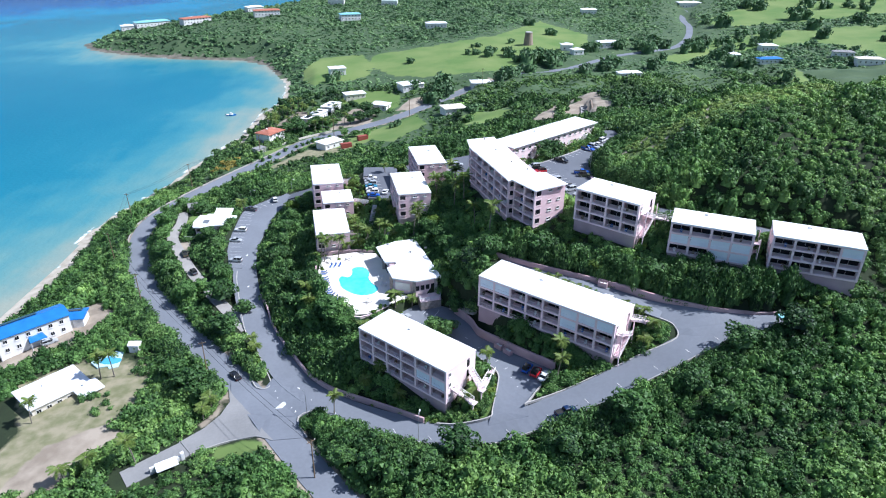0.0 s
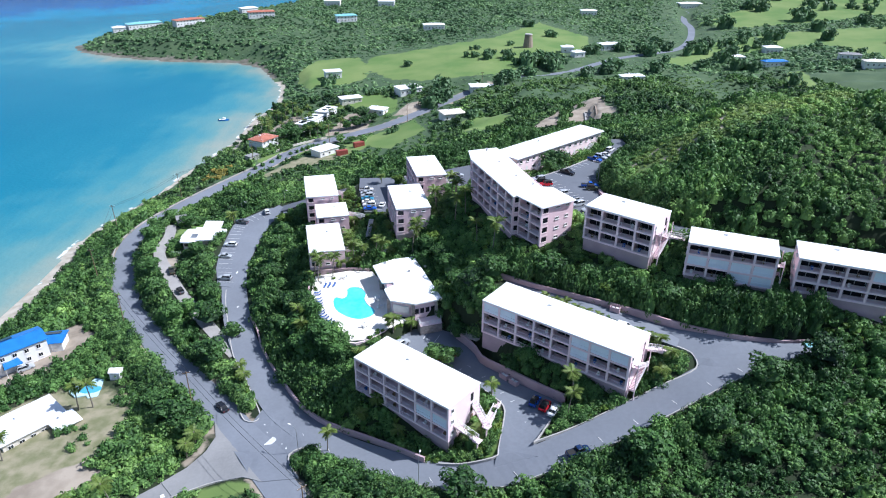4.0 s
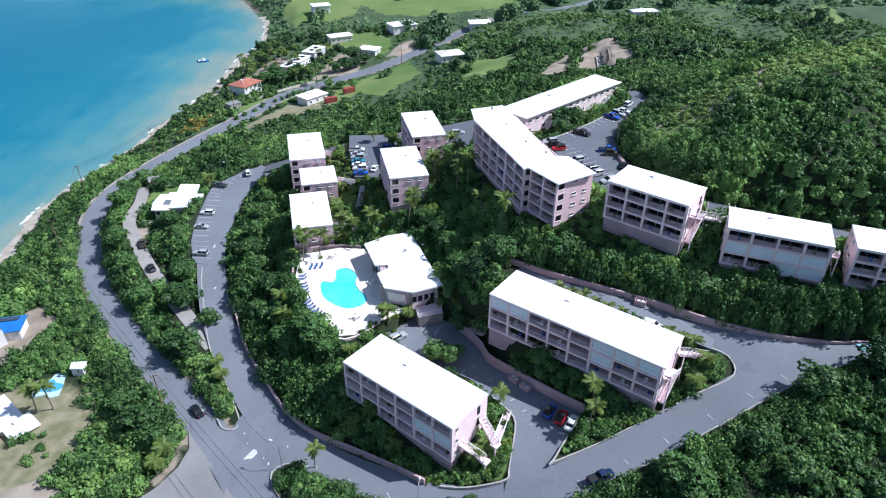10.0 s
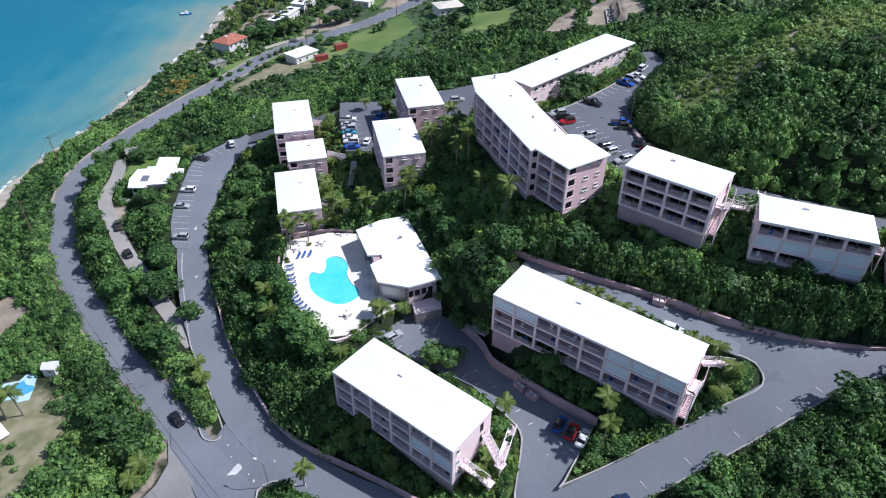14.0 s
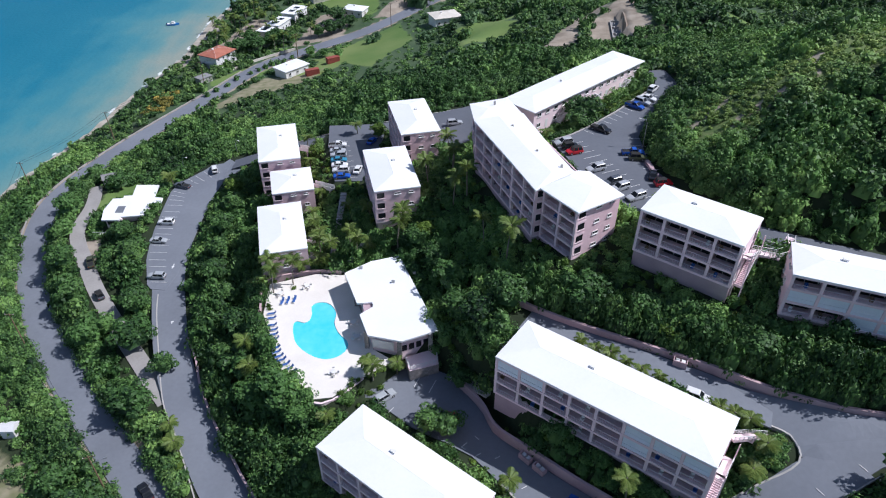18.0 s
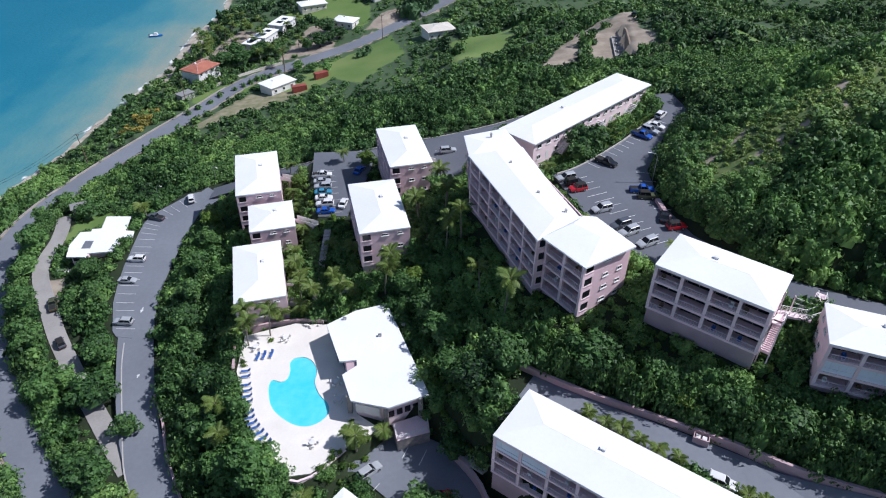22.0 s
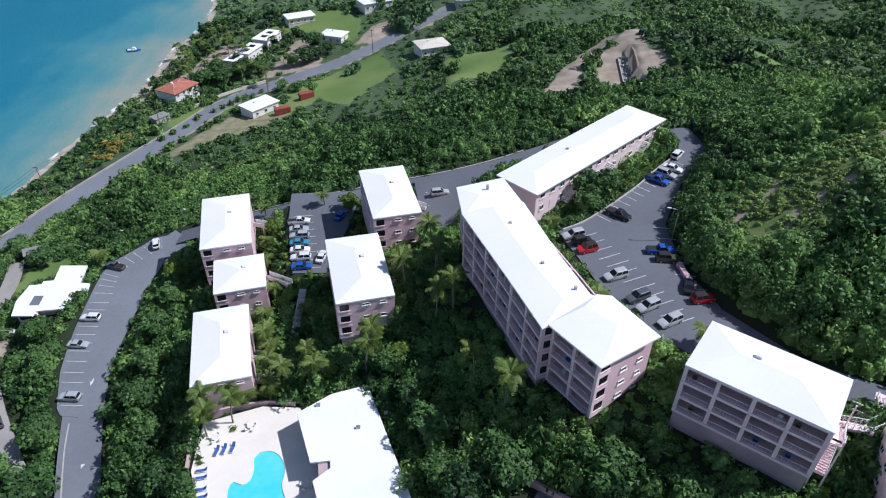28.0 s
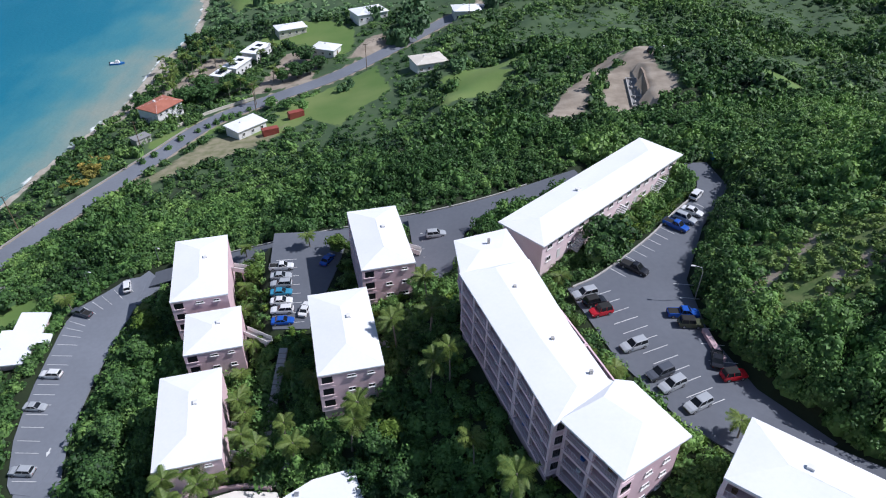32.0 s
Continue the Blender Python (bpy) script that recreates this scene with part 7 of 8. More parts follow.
for line_ in (TOPS, [TOPS[0]] + TOPS2):
    for a, b in zip(line_, line_[1:]):
        for dx in (-0.8, 0.8):
            wire((a[0] + dx, a[1], a[2]), (b[0] + dx, b[1], b[2]), 1.2)


def street_lamp(x, y, angle, h=7.5):
    g = ground_at(x, y)
    ob = thing("street_lamp", "slim grey street lamp with a curved arm", "street lamp", Matrix.Translation((x, y, g)) @ Matrix.Rotation(radians(angle), 4, "Z"), group="street lamps")
    part("pole", tube(bmesh.new(), [(0, 0, -0.4), (0, 0, h * 0.85), (0.4, 0, h * 0.97), (1.6, 0, h)], 0.08, 0.05, 7), M_METAL, ob)
    part("lamp_head", boxes((1.5, -0.14, h - 0.08, 2.2, 0.14, h + 0.06)), M_WHITE, ob)
    part("base", tube(bmesh.new(), [(0, 0, -0.1), (0, 0, 0.4)], 0.17, 0.12), M_KERB, ob)


street_lamp(-32.4, 127.4, 150)
street_lamp(-4.6, 114.4, 80)
street_lamp(-78.8, 256.4, -20)
street_lamp(-63, 262.4, -40, 6)
street_lamp(50.6, 213.6, 170)

ys = thing("yard_steps", "pale concrete steps with grey railings behind the yard wall", "steps")
part("stair_flight", flight(Vector((3.2, 162.0, 23.6)), Vector((9.6, 154.4, 26.6)), Vector((0.46, 0.39, 0)), 16), M_KERB, ys)
for s_ in (-1, 1):
    bm = bmesh.new()
    railing(bm, (3.2 + 0.48 * s_, 162.0 + 0.4 * s_, 23.6), (9.6 + 0.48 * s_, 154.4 + 0.4 * s_, 26.6))
    part("stair_railing", bm, M_METAL, ys, "open grey metal railing")

# bins and signs by the retaining walls
for x, y, z, a in ((15.6, 142.4, 23.78, -49), (17.7, 140, 23.9, -49), (43, 152.2, 36.9, -27)):
    ob = thing("waste_enclosure", "low pink masonry waste enclosure against the wall", "enclosure", Matrix.Translation((x, y, z)) @ Matrix.Rotation(radians(a), 4, "Z"), group="waste enclosures")
    part("wall", boxes((-1.2, -0.9, -0.3, 1.2, -0.75, 1.2), (-1.2, -0.75, -0.3, -1.05, 0.3, 1.2), (1.05, -0.75, -0.3, 1.2, 0.3, 1.2)), M_WALLTOP, ob)
    for dx in (-0.5, 0.5):
        part("bin", boxes((dx - 0.35, -0.5, -0.25, dx + 0.35, 0.2, 0.95)), M_WHITE, ob)
sk = thing("skip_pair", "two blue steel skips at the end of the service road", "skip", Matrix.Translation((83.5, 138, 35.6)) @ Matrix.Rotation(radians(10), 4, "Z"))
for dx in (0, 3.4):
    part("skip", loft(bmesh.new(), [[(dx, -0.8, -0.2), (dx + 2.6, -0.8, -0.2), (dx + 2.6, 0.8, -0.2), (dx, 0.8, -0.2)], [(dx - 0.2, -0.95, 1.3), (dx + 2.8, -0.95, 1.3), (dx + 2.8, 0.95, 1.3), (dx - 0.2, 0.95, 1.3)]]), M_TEALROOF, sk)
sk2 = thing("skip", "blue steel skip under the trees beyond the car park", "skip", Matrix.Translation((71.5, 263, 46.4)))
part("bin", loft(bmesh.new(), [[(0, -0.9, -0.2), (3.2, -0.9, -0.2), (3.2, 0.9, -0.2), (0, 0.9, -0.2)], [(-0.2, -1, 1.5), (3.4, -1, 1.5), (3.4, 1, 1.5), (-0.2, 1, 1.5)]]), M_BLUEROOF, sk2)
part("rim", boxes((-0.25, -1.05, 1.45, 3.45, -0.95, 1.6), (-0.25, 0.95, 1.45, 3.45, 1.05, 1.6)), M_METAL, sk2)

# ---- houses by the shore ----
def gabled(ob, x0, y0, x1, y1, z, rise, mat, over=0.5):
    bm = bmesh.new()
    x0, x1, y0, y1 = x0 - over, x1 + over, y0 - over, y1 + over
    ym = (y0 + y1) / 2
    loft(bm, [[(x0, y0, z), (x0, y0, z + 0.2), (x0, ym, z + 0.2 + rise), (x0, y1, z + 0.2), (x0, y1, z)], [(x1, y0, z), (x1, y0, z + 0.2), (x1, ym, z + 0.2 + rise), (x1, y1, z + 0.2), (x1, y1, z)]])
    return part("roof", bm, mat, ob)


hm = Matrix.Translation((-124.0, 170.5, 6.6)) @ Matrix.Rotation(radians(46), 4, "Z")
bh = thing("blue_roofed_house", "two-storey white house with a bright blue metal roof and solar panels", "house", hm)
FOOTPRINTS.append([tuple((hm @ Vector(c))[:2]) for c in ((-11, -4, 0), (9, -4, 0), (9, 4, 0), (-11, 4, 0))])
part("wall", boxes((-11, -4, -2, 9, 4, 5.8)), M_WHITE, bh)
gabled(bh, -11, -4, 9, 4, 5.8, 1.3, M_BLUEROOF)
for k in range(6):
    for s in (0.9, 3.7):
        window(bh, -9.5 + k * 3.1, s, 1.2, 1.3, y=-4.0)
part("solar_panel", loft(bmesh.new(), [[(-8, 1.2, 7.15), (2, 1.2, 7.15), (2, 1.25, 7.25), (-8, 1.25, 7.25)], [(-8, 3.6, 6.4), (2, 3.6, 6.4), (2, 3.65, 6.5), (-8, 3.65, 6.5)]]), M_SOLAR, bh, "dark solar panels along the ridge")
part("porch_roof", loft(bmesh.new(), [[(-3, -4, 3.0), (1, -4, 3.0), (1, -4, 3.15), (-3, -4, 3.15)], [(-3.4, -6.6, 2.4), (1.4, -6.6, 2.4), (1.4, -6.6, 2.55), (-3.4, -6.6, 2.55)]]), M_BLUEROOF, bh)
for dx in (-3.1, 1.1):
    part("porch_post", boxes((dx - 0.07, -6.5, -0.5, dx + 0.07, -6.36, 2.45)), M_WHITE, bh)
gm2 = Matrix.Translation((-116.6, 178.2, 6.8)) @ Matrix.Rotation(radians(12), 4, "Z")
ga = thing("blue_roofed_garage", "small white outbuilding with a blue roof and solar panels", "garage", gm2)
FOOTPRINTS.append([tuple((gm2 @ Vector(c))[:2]) for c in ((-4, -3, 0), (4, -3, 0), (4, 3, 0), (-4, 3, 0))])
part("wall", boxes((-4, -3, -2, 4, 3, 3.0)), M_WHITE, ga)
gabled(ga, -4, -3, 4, 3, 3.0, 0.7, M_BLUEROOF)
part("solar_panel", loft(bmesh.new(), [[(-3, 0.6, 3.9), (3, 0.6, 3.9), (3, 0.62, 4.0), (-3, 0.62, 4.0)], [(-3, 2.8, 3.35), (3, 2.8, 3.35), (3, 2.82, 3.45), (-3, 2.82, 3.45)]]), M_SOLAR, ga)
part("door", boxes((-1.6, -3.08, -0.2, 1.0, -3.0, 2.2)), M_METAL, ga)

wm = Matrix.Translation((-104, 143.5, 6.0)) @ Matrix.Rotation(radians(50), 4, "Z")
wh = thing("white_roofed_house", "single-storey cream house with a broad white roof", "house", wm)
FOOTPRINTS.append([tuple((wm @ Vector(c))[:2]) for c in ((-8, -5, 0), (9, -9, 0), (9, 6, 0), (-8, 6, 0))])
part("wall", boxes((-8, -5, -2, 7, 5.5, 3.0)), M_CREAM, wh)
part("wing_wall", boxes((3, -9, -2, 8.5, -5, 2.7)), M_CREAM, wh)
hip_roof(wh, -8, -5, 7, 5.5, 3.0, 0.9, 0.6)
hip_roof(wh, 3, -9.4, 8.5, -4.4, 2.7, 0.7, 0.5)
for k in range(4):
    window(wh, -7 + k * 2.6, 0.8, 1.3, 1.2, y=-5.0)
part("patio", boxes((-8, -9, -0.6, 2.4, -5.5, 0.05)), M_DECK, wh)
sp = thing("small_pool", "pale blue freeform pool in a garden with paving", "pool", Matrix.Translation((-95, 157, ground_at(-95, 157))))
part("paving", prism(bmesh.new(), [(-5.2, -1.2), (-2.4, -3.6), (0.2, -2.8), (1.2, -4), (3.4, -3.2), (5.2, -0.6), (4.8, 1.6), (2.8, 2.0), (2.6, 4.0), (-0.6, 4.6), (-1.4, 2.4), (-4.4, 1.6)], -1.2, 0.22), material("pale_blue_paving", (0.5, 0.7, 0.76), 0.8), sp)
part("water_surface", prism(bmesh.new(), [tuple(p) for p in spline([(-2.6, -1.4), (-0.6, -2.0), (1.4, -1.8), (3.0, -0.6), (2.6, 0.8), (0.8, 1.2), (-0.4, 2.4), (-1.6, 1.2), (-3.0, 0.2), (-2.6, -1.4)], 0.6)[:-1]], 0.0, 0.26), material("garden_pool_water", (0.1, 0.42, 0.66), 0.08), sp)
sm = Matrix.Translation((-89.6, 161.6, ground_at(-89.6, 161.6)))
sh_ = thing("garden_shed", "small white garden shed with a pitched roof", "shed", sm)
part("wall", boxes((-1.4, -1.2, -0.5, 1.4, 1.2, 2.2)), M_WHITE, sh_)
gabled(sh_, -1.4, -1.2, 1.4, 1.2, 2.2, 0.8, M_WHITE, 0.2)
om = Matrix.Translation((-104.4, 258.6, ground_at(-104.4, 258.6))) @ Matrix.Rotation(0.4, 4, "Z")
oh = thing("gate_hut", "small weathered hut with a grey pitched roof", "hut", om)
part("wall", boxes((-2, -1.6, -0.8, 2, 1.6, 2.4)), M_CREAM, oh)
gabled(oh, -2, -1.6, 2, 1.6, 2.4, 1.2, M_OLDROAD, 0.3)
gt = thing("gatehouse", "low white gate wall beside the side road", "wall", Matrix.Translation((-62.5, 113.6, ground_at(-62.5, 113.6))) @ Matrix.Rotation(0.6, 4, "Z"))
part("wall", boxes((-3.5, -0.3, -1, 3.5, 0.2, 1.5)), M_WHITE, gt)
part("pillar", boxes((3.4, -0.5, -1, 4.2, 0.4, 2.3)), M_WHITE, gt)
part("roof_slab", boxes((-2.4, -2.6, 1.5, 2.4, 0.4, 1.7)), M_ROOF, gt)

RH = [(-100, 377, 13, 10, 5.4, 62, M_TERRACOTTA, "two-storey white house with a terracotta tiled roof by the shore", 1.6, M_WHITE, 2), (-62.4, 358.6, 12.5, 8, 3.2, 48, M_ROOF, "low white house with a flat white roof", 0.3, M_WHITE, 1), (7, 396, 13, 10, 3.6, 20, M_CREAM, "pale bungalow with a shallow roof in a clearing", 0.8, M_WHITE, 1),
      (-40, 434, 11, 8, 3.2, -20, M_ROOF, "white bungalow beside the coast road", 0.9, M_WHITE, 1), (-61, 463, 14, 8, 3.2, 25, M_ROOF, "pale bungalow with a white ribbed roof", 0.8, M_CREAM, 1), (-22, 470, 16, 11, 3.6, 28, M_ROOF, "white house with a stepped white roof", 0.9, M_WHITE, 1), (-82, 528, 12, 9, 5, 20, M_ROOF, "white two-storey house in a clearing", 0.7, M_WHITE, 1)]
for x, y, w, d, h, a, rm, lab, rise, wl, st in RH:
    house(x, y, ground_at(x, y) + 0.3, w, d, h, a, rm, lab, rise, wl, st)
for x, y, w, d, a in ((-73.6, 438.5, 14, 7.5, 71), (-79.4, 422.6, 13, 6.5, 71), (-84.4, 411.6, 7, 5, 71)):
    ob = house(x, y, ground_at(x, y) + 0.3, w, d, 4.0, a, M_ROOF, "white flat-roofed beach villa with dark skylights", 0.15, M_WHITE)
    for k in (-0.3, 0.1):
        part("skylight", boxes((w * k, -1.4, 4.3, w * k + 2.6, 1.2, 4.62)), M_GLASS, ob, "dark skylight")
for x, y, w, d, h, a, rm, st in ((-308, 737, 34, 12, 4, 38, M_TEALROOF, 1), (-328, 722, 12, 9, 4, 30, M_ROOF, 1), (-259, 731, 30, 11, 5, 42, M_TERRACOTTA, 2), (-209, 779, 18, 10, 4, 36, M_ROOF, 1), (-184, 733, 26, 11, 5, 22, M_TERRACOTTA, 2), (-97, 733, 21, 11, 5.5, 20, M_TEALROOF, 2), (-123, 820, 18, 10, 5, 0, M_ROOF, 1),
                                  (-61, 815, 18, 10, 5, 0, M_ROOF, 1), (-6, 690, 20, 9, 4, 10, M_ROOF, 1), (158, 757, 16, 9, 4, 0, M_ROOF, 1), (283, 809, 26, 11, 5, 8, M_ROOF, 1), (266, 868, 22, 10, 5, 5, M_CREAM, 1), (142, 587, 17, 9, 4, 14, M_ROOF, 1), (104, 571, 9, 7, 4, 0, M_ROOF, 1), (110, 556, 9, 7, 3.5, 20, M_ROOF, 1),
                                  (27, 464, 13, 10, 4, 6, M_ROOF, 1), (132, 474, 16, 6, 3, 8, M_ROOF, 1), (270, 567, 13, 8, 4, 0, M_ROOF, 1), (247, 512, 18, 6, 3.2, 10, M_BLUEROOF, 1), (304, 482, 18, 7, 3.5, -8, M_CREAM, 1), (232, 540, 8, 6, 3, 0, M_ROOF, 1), (307, 521, 15, 5, 3, -12, M_OLDROAD, 1)):
    house(x, y, ground_at(x, y) + 0.2, w, d, h, a, rm, "distant house with a pale roof among trees" if rm is not M_TERRACOTTA else "distant villa with a terracotta roof on the headland", 1.2, M_WHITE, st)
for x, y, a in ((-52.5, 354, 25), (-45, 368, 30)):
    ob = thing("shipping_container", "rust-red shipping container on bare ground", "container", Matrix.Translation((x, y, ground_at(x, y))) @ Matrix.Rotation(radians(a), 4, "Z"), group="containers")
    part("shell", boxes((-3, -1.2, 0, 3, 1.2, 2.6)), M_RUST, ob)
    rib = None
    for k in range(18):
        for s in (-1.22, 1.22):
            at = Matrix.Translation((-2.82 + k * 0.33, s, 0.15))
            if rib is None:
                rib = part("rib", boxes((-0.08, -0.02, 0, 0.08, 0.02, 2.3)), M_RUST, ob, at=at)
            else:
                share("rib", rib, ob, at)
    part("doors", boxes((3, -1.1, 0.1, 3.05, 1.1, 2.5)), M_RUST, ob)
gwall = wall_along("wall_red_house", [(-92, 366, 4.6), (-84, 376, 4.8), (-74, 384.5, 5.2), (-66, 390, 5.6)], 0.9, 0.25, M_CREAM, "pale garden wall beside the coast road")
ob = thing("beach_hut", "plain grey block hut by the coast road", "hut", Matrix.Translation((-101, 354.5, ground_at(-101, 354.5))) @ Matrix.Rotation(0.9, 4, "Z"))
part("wall", boxes((-3, -2, -0.8, 3, 2, 2.6)), M_KERB, ob)
part("roof_slab", boxes((-3.3, -2.3, 2.6, 3.3, 2.3, 2.8)), M_OLDROAD, ob)
mill = thing("sugar_mill_tower", "old conical stone mill tower standing in a pasture", "tower", Matrix.Translation((74, 588, ground_at(74, 588))))
part("tower", tube(bmesh.new(), [(0, 0, -1), (0, 0, 5), (0, 0, 10)], 4.2, 3.0, 14), M_EARTH, mill)
part("parapet", tube(bmesh.new(), [(0, 0, 10), (0, 0, 10.6)], 3.15, 3.1, 14), M_KERB, mill)

boat = thing("motor_boat", "small white motor boat moored in the bay", "boat", Matrix.Translation((-142.8, 444, 0.1)) @ Matrix.Rotation(0.15, 4, "Z"))
part("hull", loft(bmesh.new(), [[(-3.2, -0.9, -0.3), (-3.2, 0.9, -0.3), (-3.2, 1.1, 0.7), (-3.2, -1.1, 0.7)], [(0.8, -0.95, -0.35), (0.8, 0.95, -0.35), (0.8, 1.2, 0.8), (0.8, -1.2, 0.8)], [(3.4, -0.05, 0.1), (3.4, 0.05, 0.1), (3.4, 0.12, 1.0), (3.4, -0.12, 1.0)]]), M_BLUEROOF, boat, "dark blue hull")
part("deck", boxes((-3.0, -1.0, 0.68, 1.2, 1.0, 0.84)), M_WHITE, boat)
part("cabin", loft(bmesh.new(), [[(-0.6, -0.7, 0.8), (1.4, -0.6, 0.8), (1.4, 0.6, 0.8), (-0.6, 0.7, 0.8)], [(-0.5, -0.6, 2.0), (0.8, -0.5, 2.0), (0.8, 0.5, 2.0), (-0.5, 0.6, 2.0)]]), M_WHITE, boat)
part("outboard", boxes((-3.6, -0.25, 0.1, -3.15, 0.25, 1.2)), M_RUBBER, boat)

# the building site cut into the slope
site = thing("excavated_foundation", "raw concrete foundation in a cut of bare brown earth", "foundation", Matrix.Translation((70.4, 321.7, 37.2)) @ Matrix.Rotation(radians(-9), 4, "Z"))
part("earth_face", loft(bmesh.new(), [[(2.0, -12.5, -0.6), (3.2, -12.5, -0.6), (3.2, -12.5, 2.2), (2.7, -12.5, 2.2)], [(2.0, -4, -0.6), (3.4, -4, -0.6), (3.4, -4, 4.3), (2.8, -4, 4.3)], [(2.0, 8, -0.6), (3.4, 8, -0.6), (3.4, 8, 4.4), (2.8, 8, 4.4)], [(2.2, 13, -0.6), (3.2, 13, -0.6), (3.2, 13, 3.6), (2.7, 13, 3.6)]]), M_EARTH, site, "steep dark face of cut earth")
part("slab", boxes((-1.5, -10.6, -0.3, 1.5, 10.6, 0.12)), M_OLDROAD, site, "grey concrete slab")
for x0_, y0_, x1_, y1_ in ((-1.75, -10.8, -1.5, 10.8), (1.5, -10.8, 1.75, 10.8), (-1.5, -10.8, 1.5, -10.55), (-1.5, 10.55, 1.5, 10.8), (-1.5, -3.6, 1.5, -3.35), (-1.5, 3.4, 1.5, 3.65)):
    part("foundation_wall", boxes((x0_, y0_, -0.3, x1_, y1_, 0.75)), M_KERB, site)
for k in range(5):
    part("wall_stub", boxes((-0.6 + 0.3 * (k % 3), -8.6 + k * 3.7, 0.12, -0.3 + 0.3 * (k % 3), -7.2 + k * 3.7, 0.8)), M_KERB, site)
car("pickup", "white", 92, 361, ground_at(92, 361), 10)
car("suv", "grey", 97, 363.6, ground_at(97, 363.6), 20)
car("suv", "black", 83.4, 350.6, ground_at(83.4, 350.6), 60)

# ---- woods and planting ----
woodland(21, "scrub_woodland", -152, 190, 86, 300, 2.4, 1.5, 3.5, NEAR_CROWNS, "dense green tropical scrub and small trees on the slopes", roads=1.6, fine=FINE_CROWNS)
woodland(26, "undergrowth", -152, 190, 86, 300, 2.7, 1.0, 1.9, SMALL_CROWNS, "low green bushes filling the gaps between the trees", roads=0.9, dry=0.3)
woodland(22, "scrub_woodland_north", -140, 250, 300, 480, 4.0, 1.9, 3.9, MID_CROWNS, "dense green scrub between the resort and the pastures", roads=2.6)
woodland(23, "distant_woodland", -375, 640, 480, 1100, 5.0, 2.4, 4.4, FAR_CROWNS, "distant green woodland on the headland and the plain", roads=4.5, mat=M_HAZE_LEAF, squat=0.65)


def garden(seed):
    """Low planting close round the buildings and on the banks."""
    rng = np.random.default_rng(seed)
    x, y = rng.uniform(-60, 106, 7500), rng.uniform(112, 262, 7500)
    d = np.full(len(x), 1e9)
    for poly in FOOTPRINTS:
        if -70 < poly[0][0] < 110 and 110 < poly[0][1] < 270:
            e, _ = edge_distance(poly, x, y, True)
            d = np.minimum(d, e)
    keep = (d < 7) & clear_of(x, y, 0.35, 0.45)
    x, y = x[keep], y[keep]
    r = rng.uniform(0.55, 1.35, len(x))
    z = height(x, y) - 0.1
    return foliage("garden_planting", rng, SMALL_CROWNS, np.stack([x, y, z], -1), r, rng.uniform(0.7, 1.3, len(x)), np.clip(rng.normal(0.5, 0.28, len(x)), 0, 1), M_HEDGE, "low garden shrubs and ground cover round the blocks", "shrubs")


garden(24)
rng_ = np.random.default_rng(25)
FIELD = [(49, 487, 8), (53, 492, 8), (59, 527, 7), (66, 524, 9), (74, 527, 9), (80, 533, 8), (87, 543, 7), (121, 568, 9), (127, 566, 9), (182, 591, 10), (188, 588, 9), (393, 822, 14), (488, 868, 16), (347, 683, 13), (356, 688, 12), (269, 669, 12), (210, 568, 9), (213, 503, 10), (222, 500, 9), (-84, 512, 7), (-6, 440, 8), (-1, 449, 8), (5, 453, 7), (42, 470, 7), (50, 482, 8), (60, 502, 8), (80, 524, 9), (90, 531, 9), (27, 562, 5), (40, 566, 5), (-26, 546, 5), (150, 580, 8), (168, 580, 8), (215, 600, 6), (262, 690, 8), (330, 760, 9), (380, 800, 9), (300, 620, 9), (345, 640, 10), (395, 655, 11), (430, 640, 8), (475, 690, 10),
         (250, 600, 7), (275, 575, 9), (230, 560, 8), (215, 535, 9), (195, 515, 7), (420, 780, 9), (500, 820, 10), (100, 640, 6), (85, 690, 7), (60, 600, 4), (30, 590, 4), (-20, 470, 6), (118, 498, 9), (128, 510, 9), (105, 488, 7), (0, 462, 9), (3, 468, 8), (86, 518, 9), (82, 513, 8), (36, 550, 6), (54, 546, 7), (172, 568, 10), (158, 503, 9), (263, 607, 9), (291, 616, 10), (329, 596, 8), (338, 740, 9), (223, 596, 9), (-30, 392, 4), (12, 402, 5), (18, 384, 5), (-2, 376, 4)]
fx, fy, fr = np.array([p[0] for p in FIELD], float), np.array([p[1] for p in FIELD], float), np.array([p[2] for p in FIELD], float)
reps = 3
fx, fy, fr = np.repeat(fx, reps) + rng_.normal(0, 2.5, len(fx) * reps), np.repeat(fy, reps) + rng_.normal(0, 2.5, len(fy) * reps), np.repeat(fr, reps) * rng_.uniform(0.55, 0.9, len(fr) * reps)
qx, qy = rng_.uniform(140, 760, 1900), rng_.uniform(385, 900, 1900)
keep_ = (zone(GRASS, qx, qy, 2.0) > 0.6) & (patches(qx, qy, 45.0) > np.where(qy < 560, 0.1, 0.28))
qx, qy = qx[keep_], qy[keep_]
fx, fy, fr = np.concatenate([fx, qx]), np.concatenate([fy, qy]), np.concatenate([fr, rng_.uniform(3, 6.5, len(qx))])
foliage("pasture_trees", rng_, MID_CROWNS, np.stack([fx, fy, height(fx, fy)], -1), fr, rng_.uniform(1.0, 1.5, len(fx)), np.clip(rng_.normal(0.25, 0.12, len(fx)), 0, 1), M_HAZE_LEAF, "scattered dark trees in the pastures and along the road", "trees")
sx = np.array([-95.2, -92.6, -89.0, -86.8, -81.8, -78.9, -76.4, -74, -71.6, -69, -66])
sy = np.array([338, 343, 348.5, 355.5, 362, 365.5, 369, 372.4, 374, 375.6, 380])
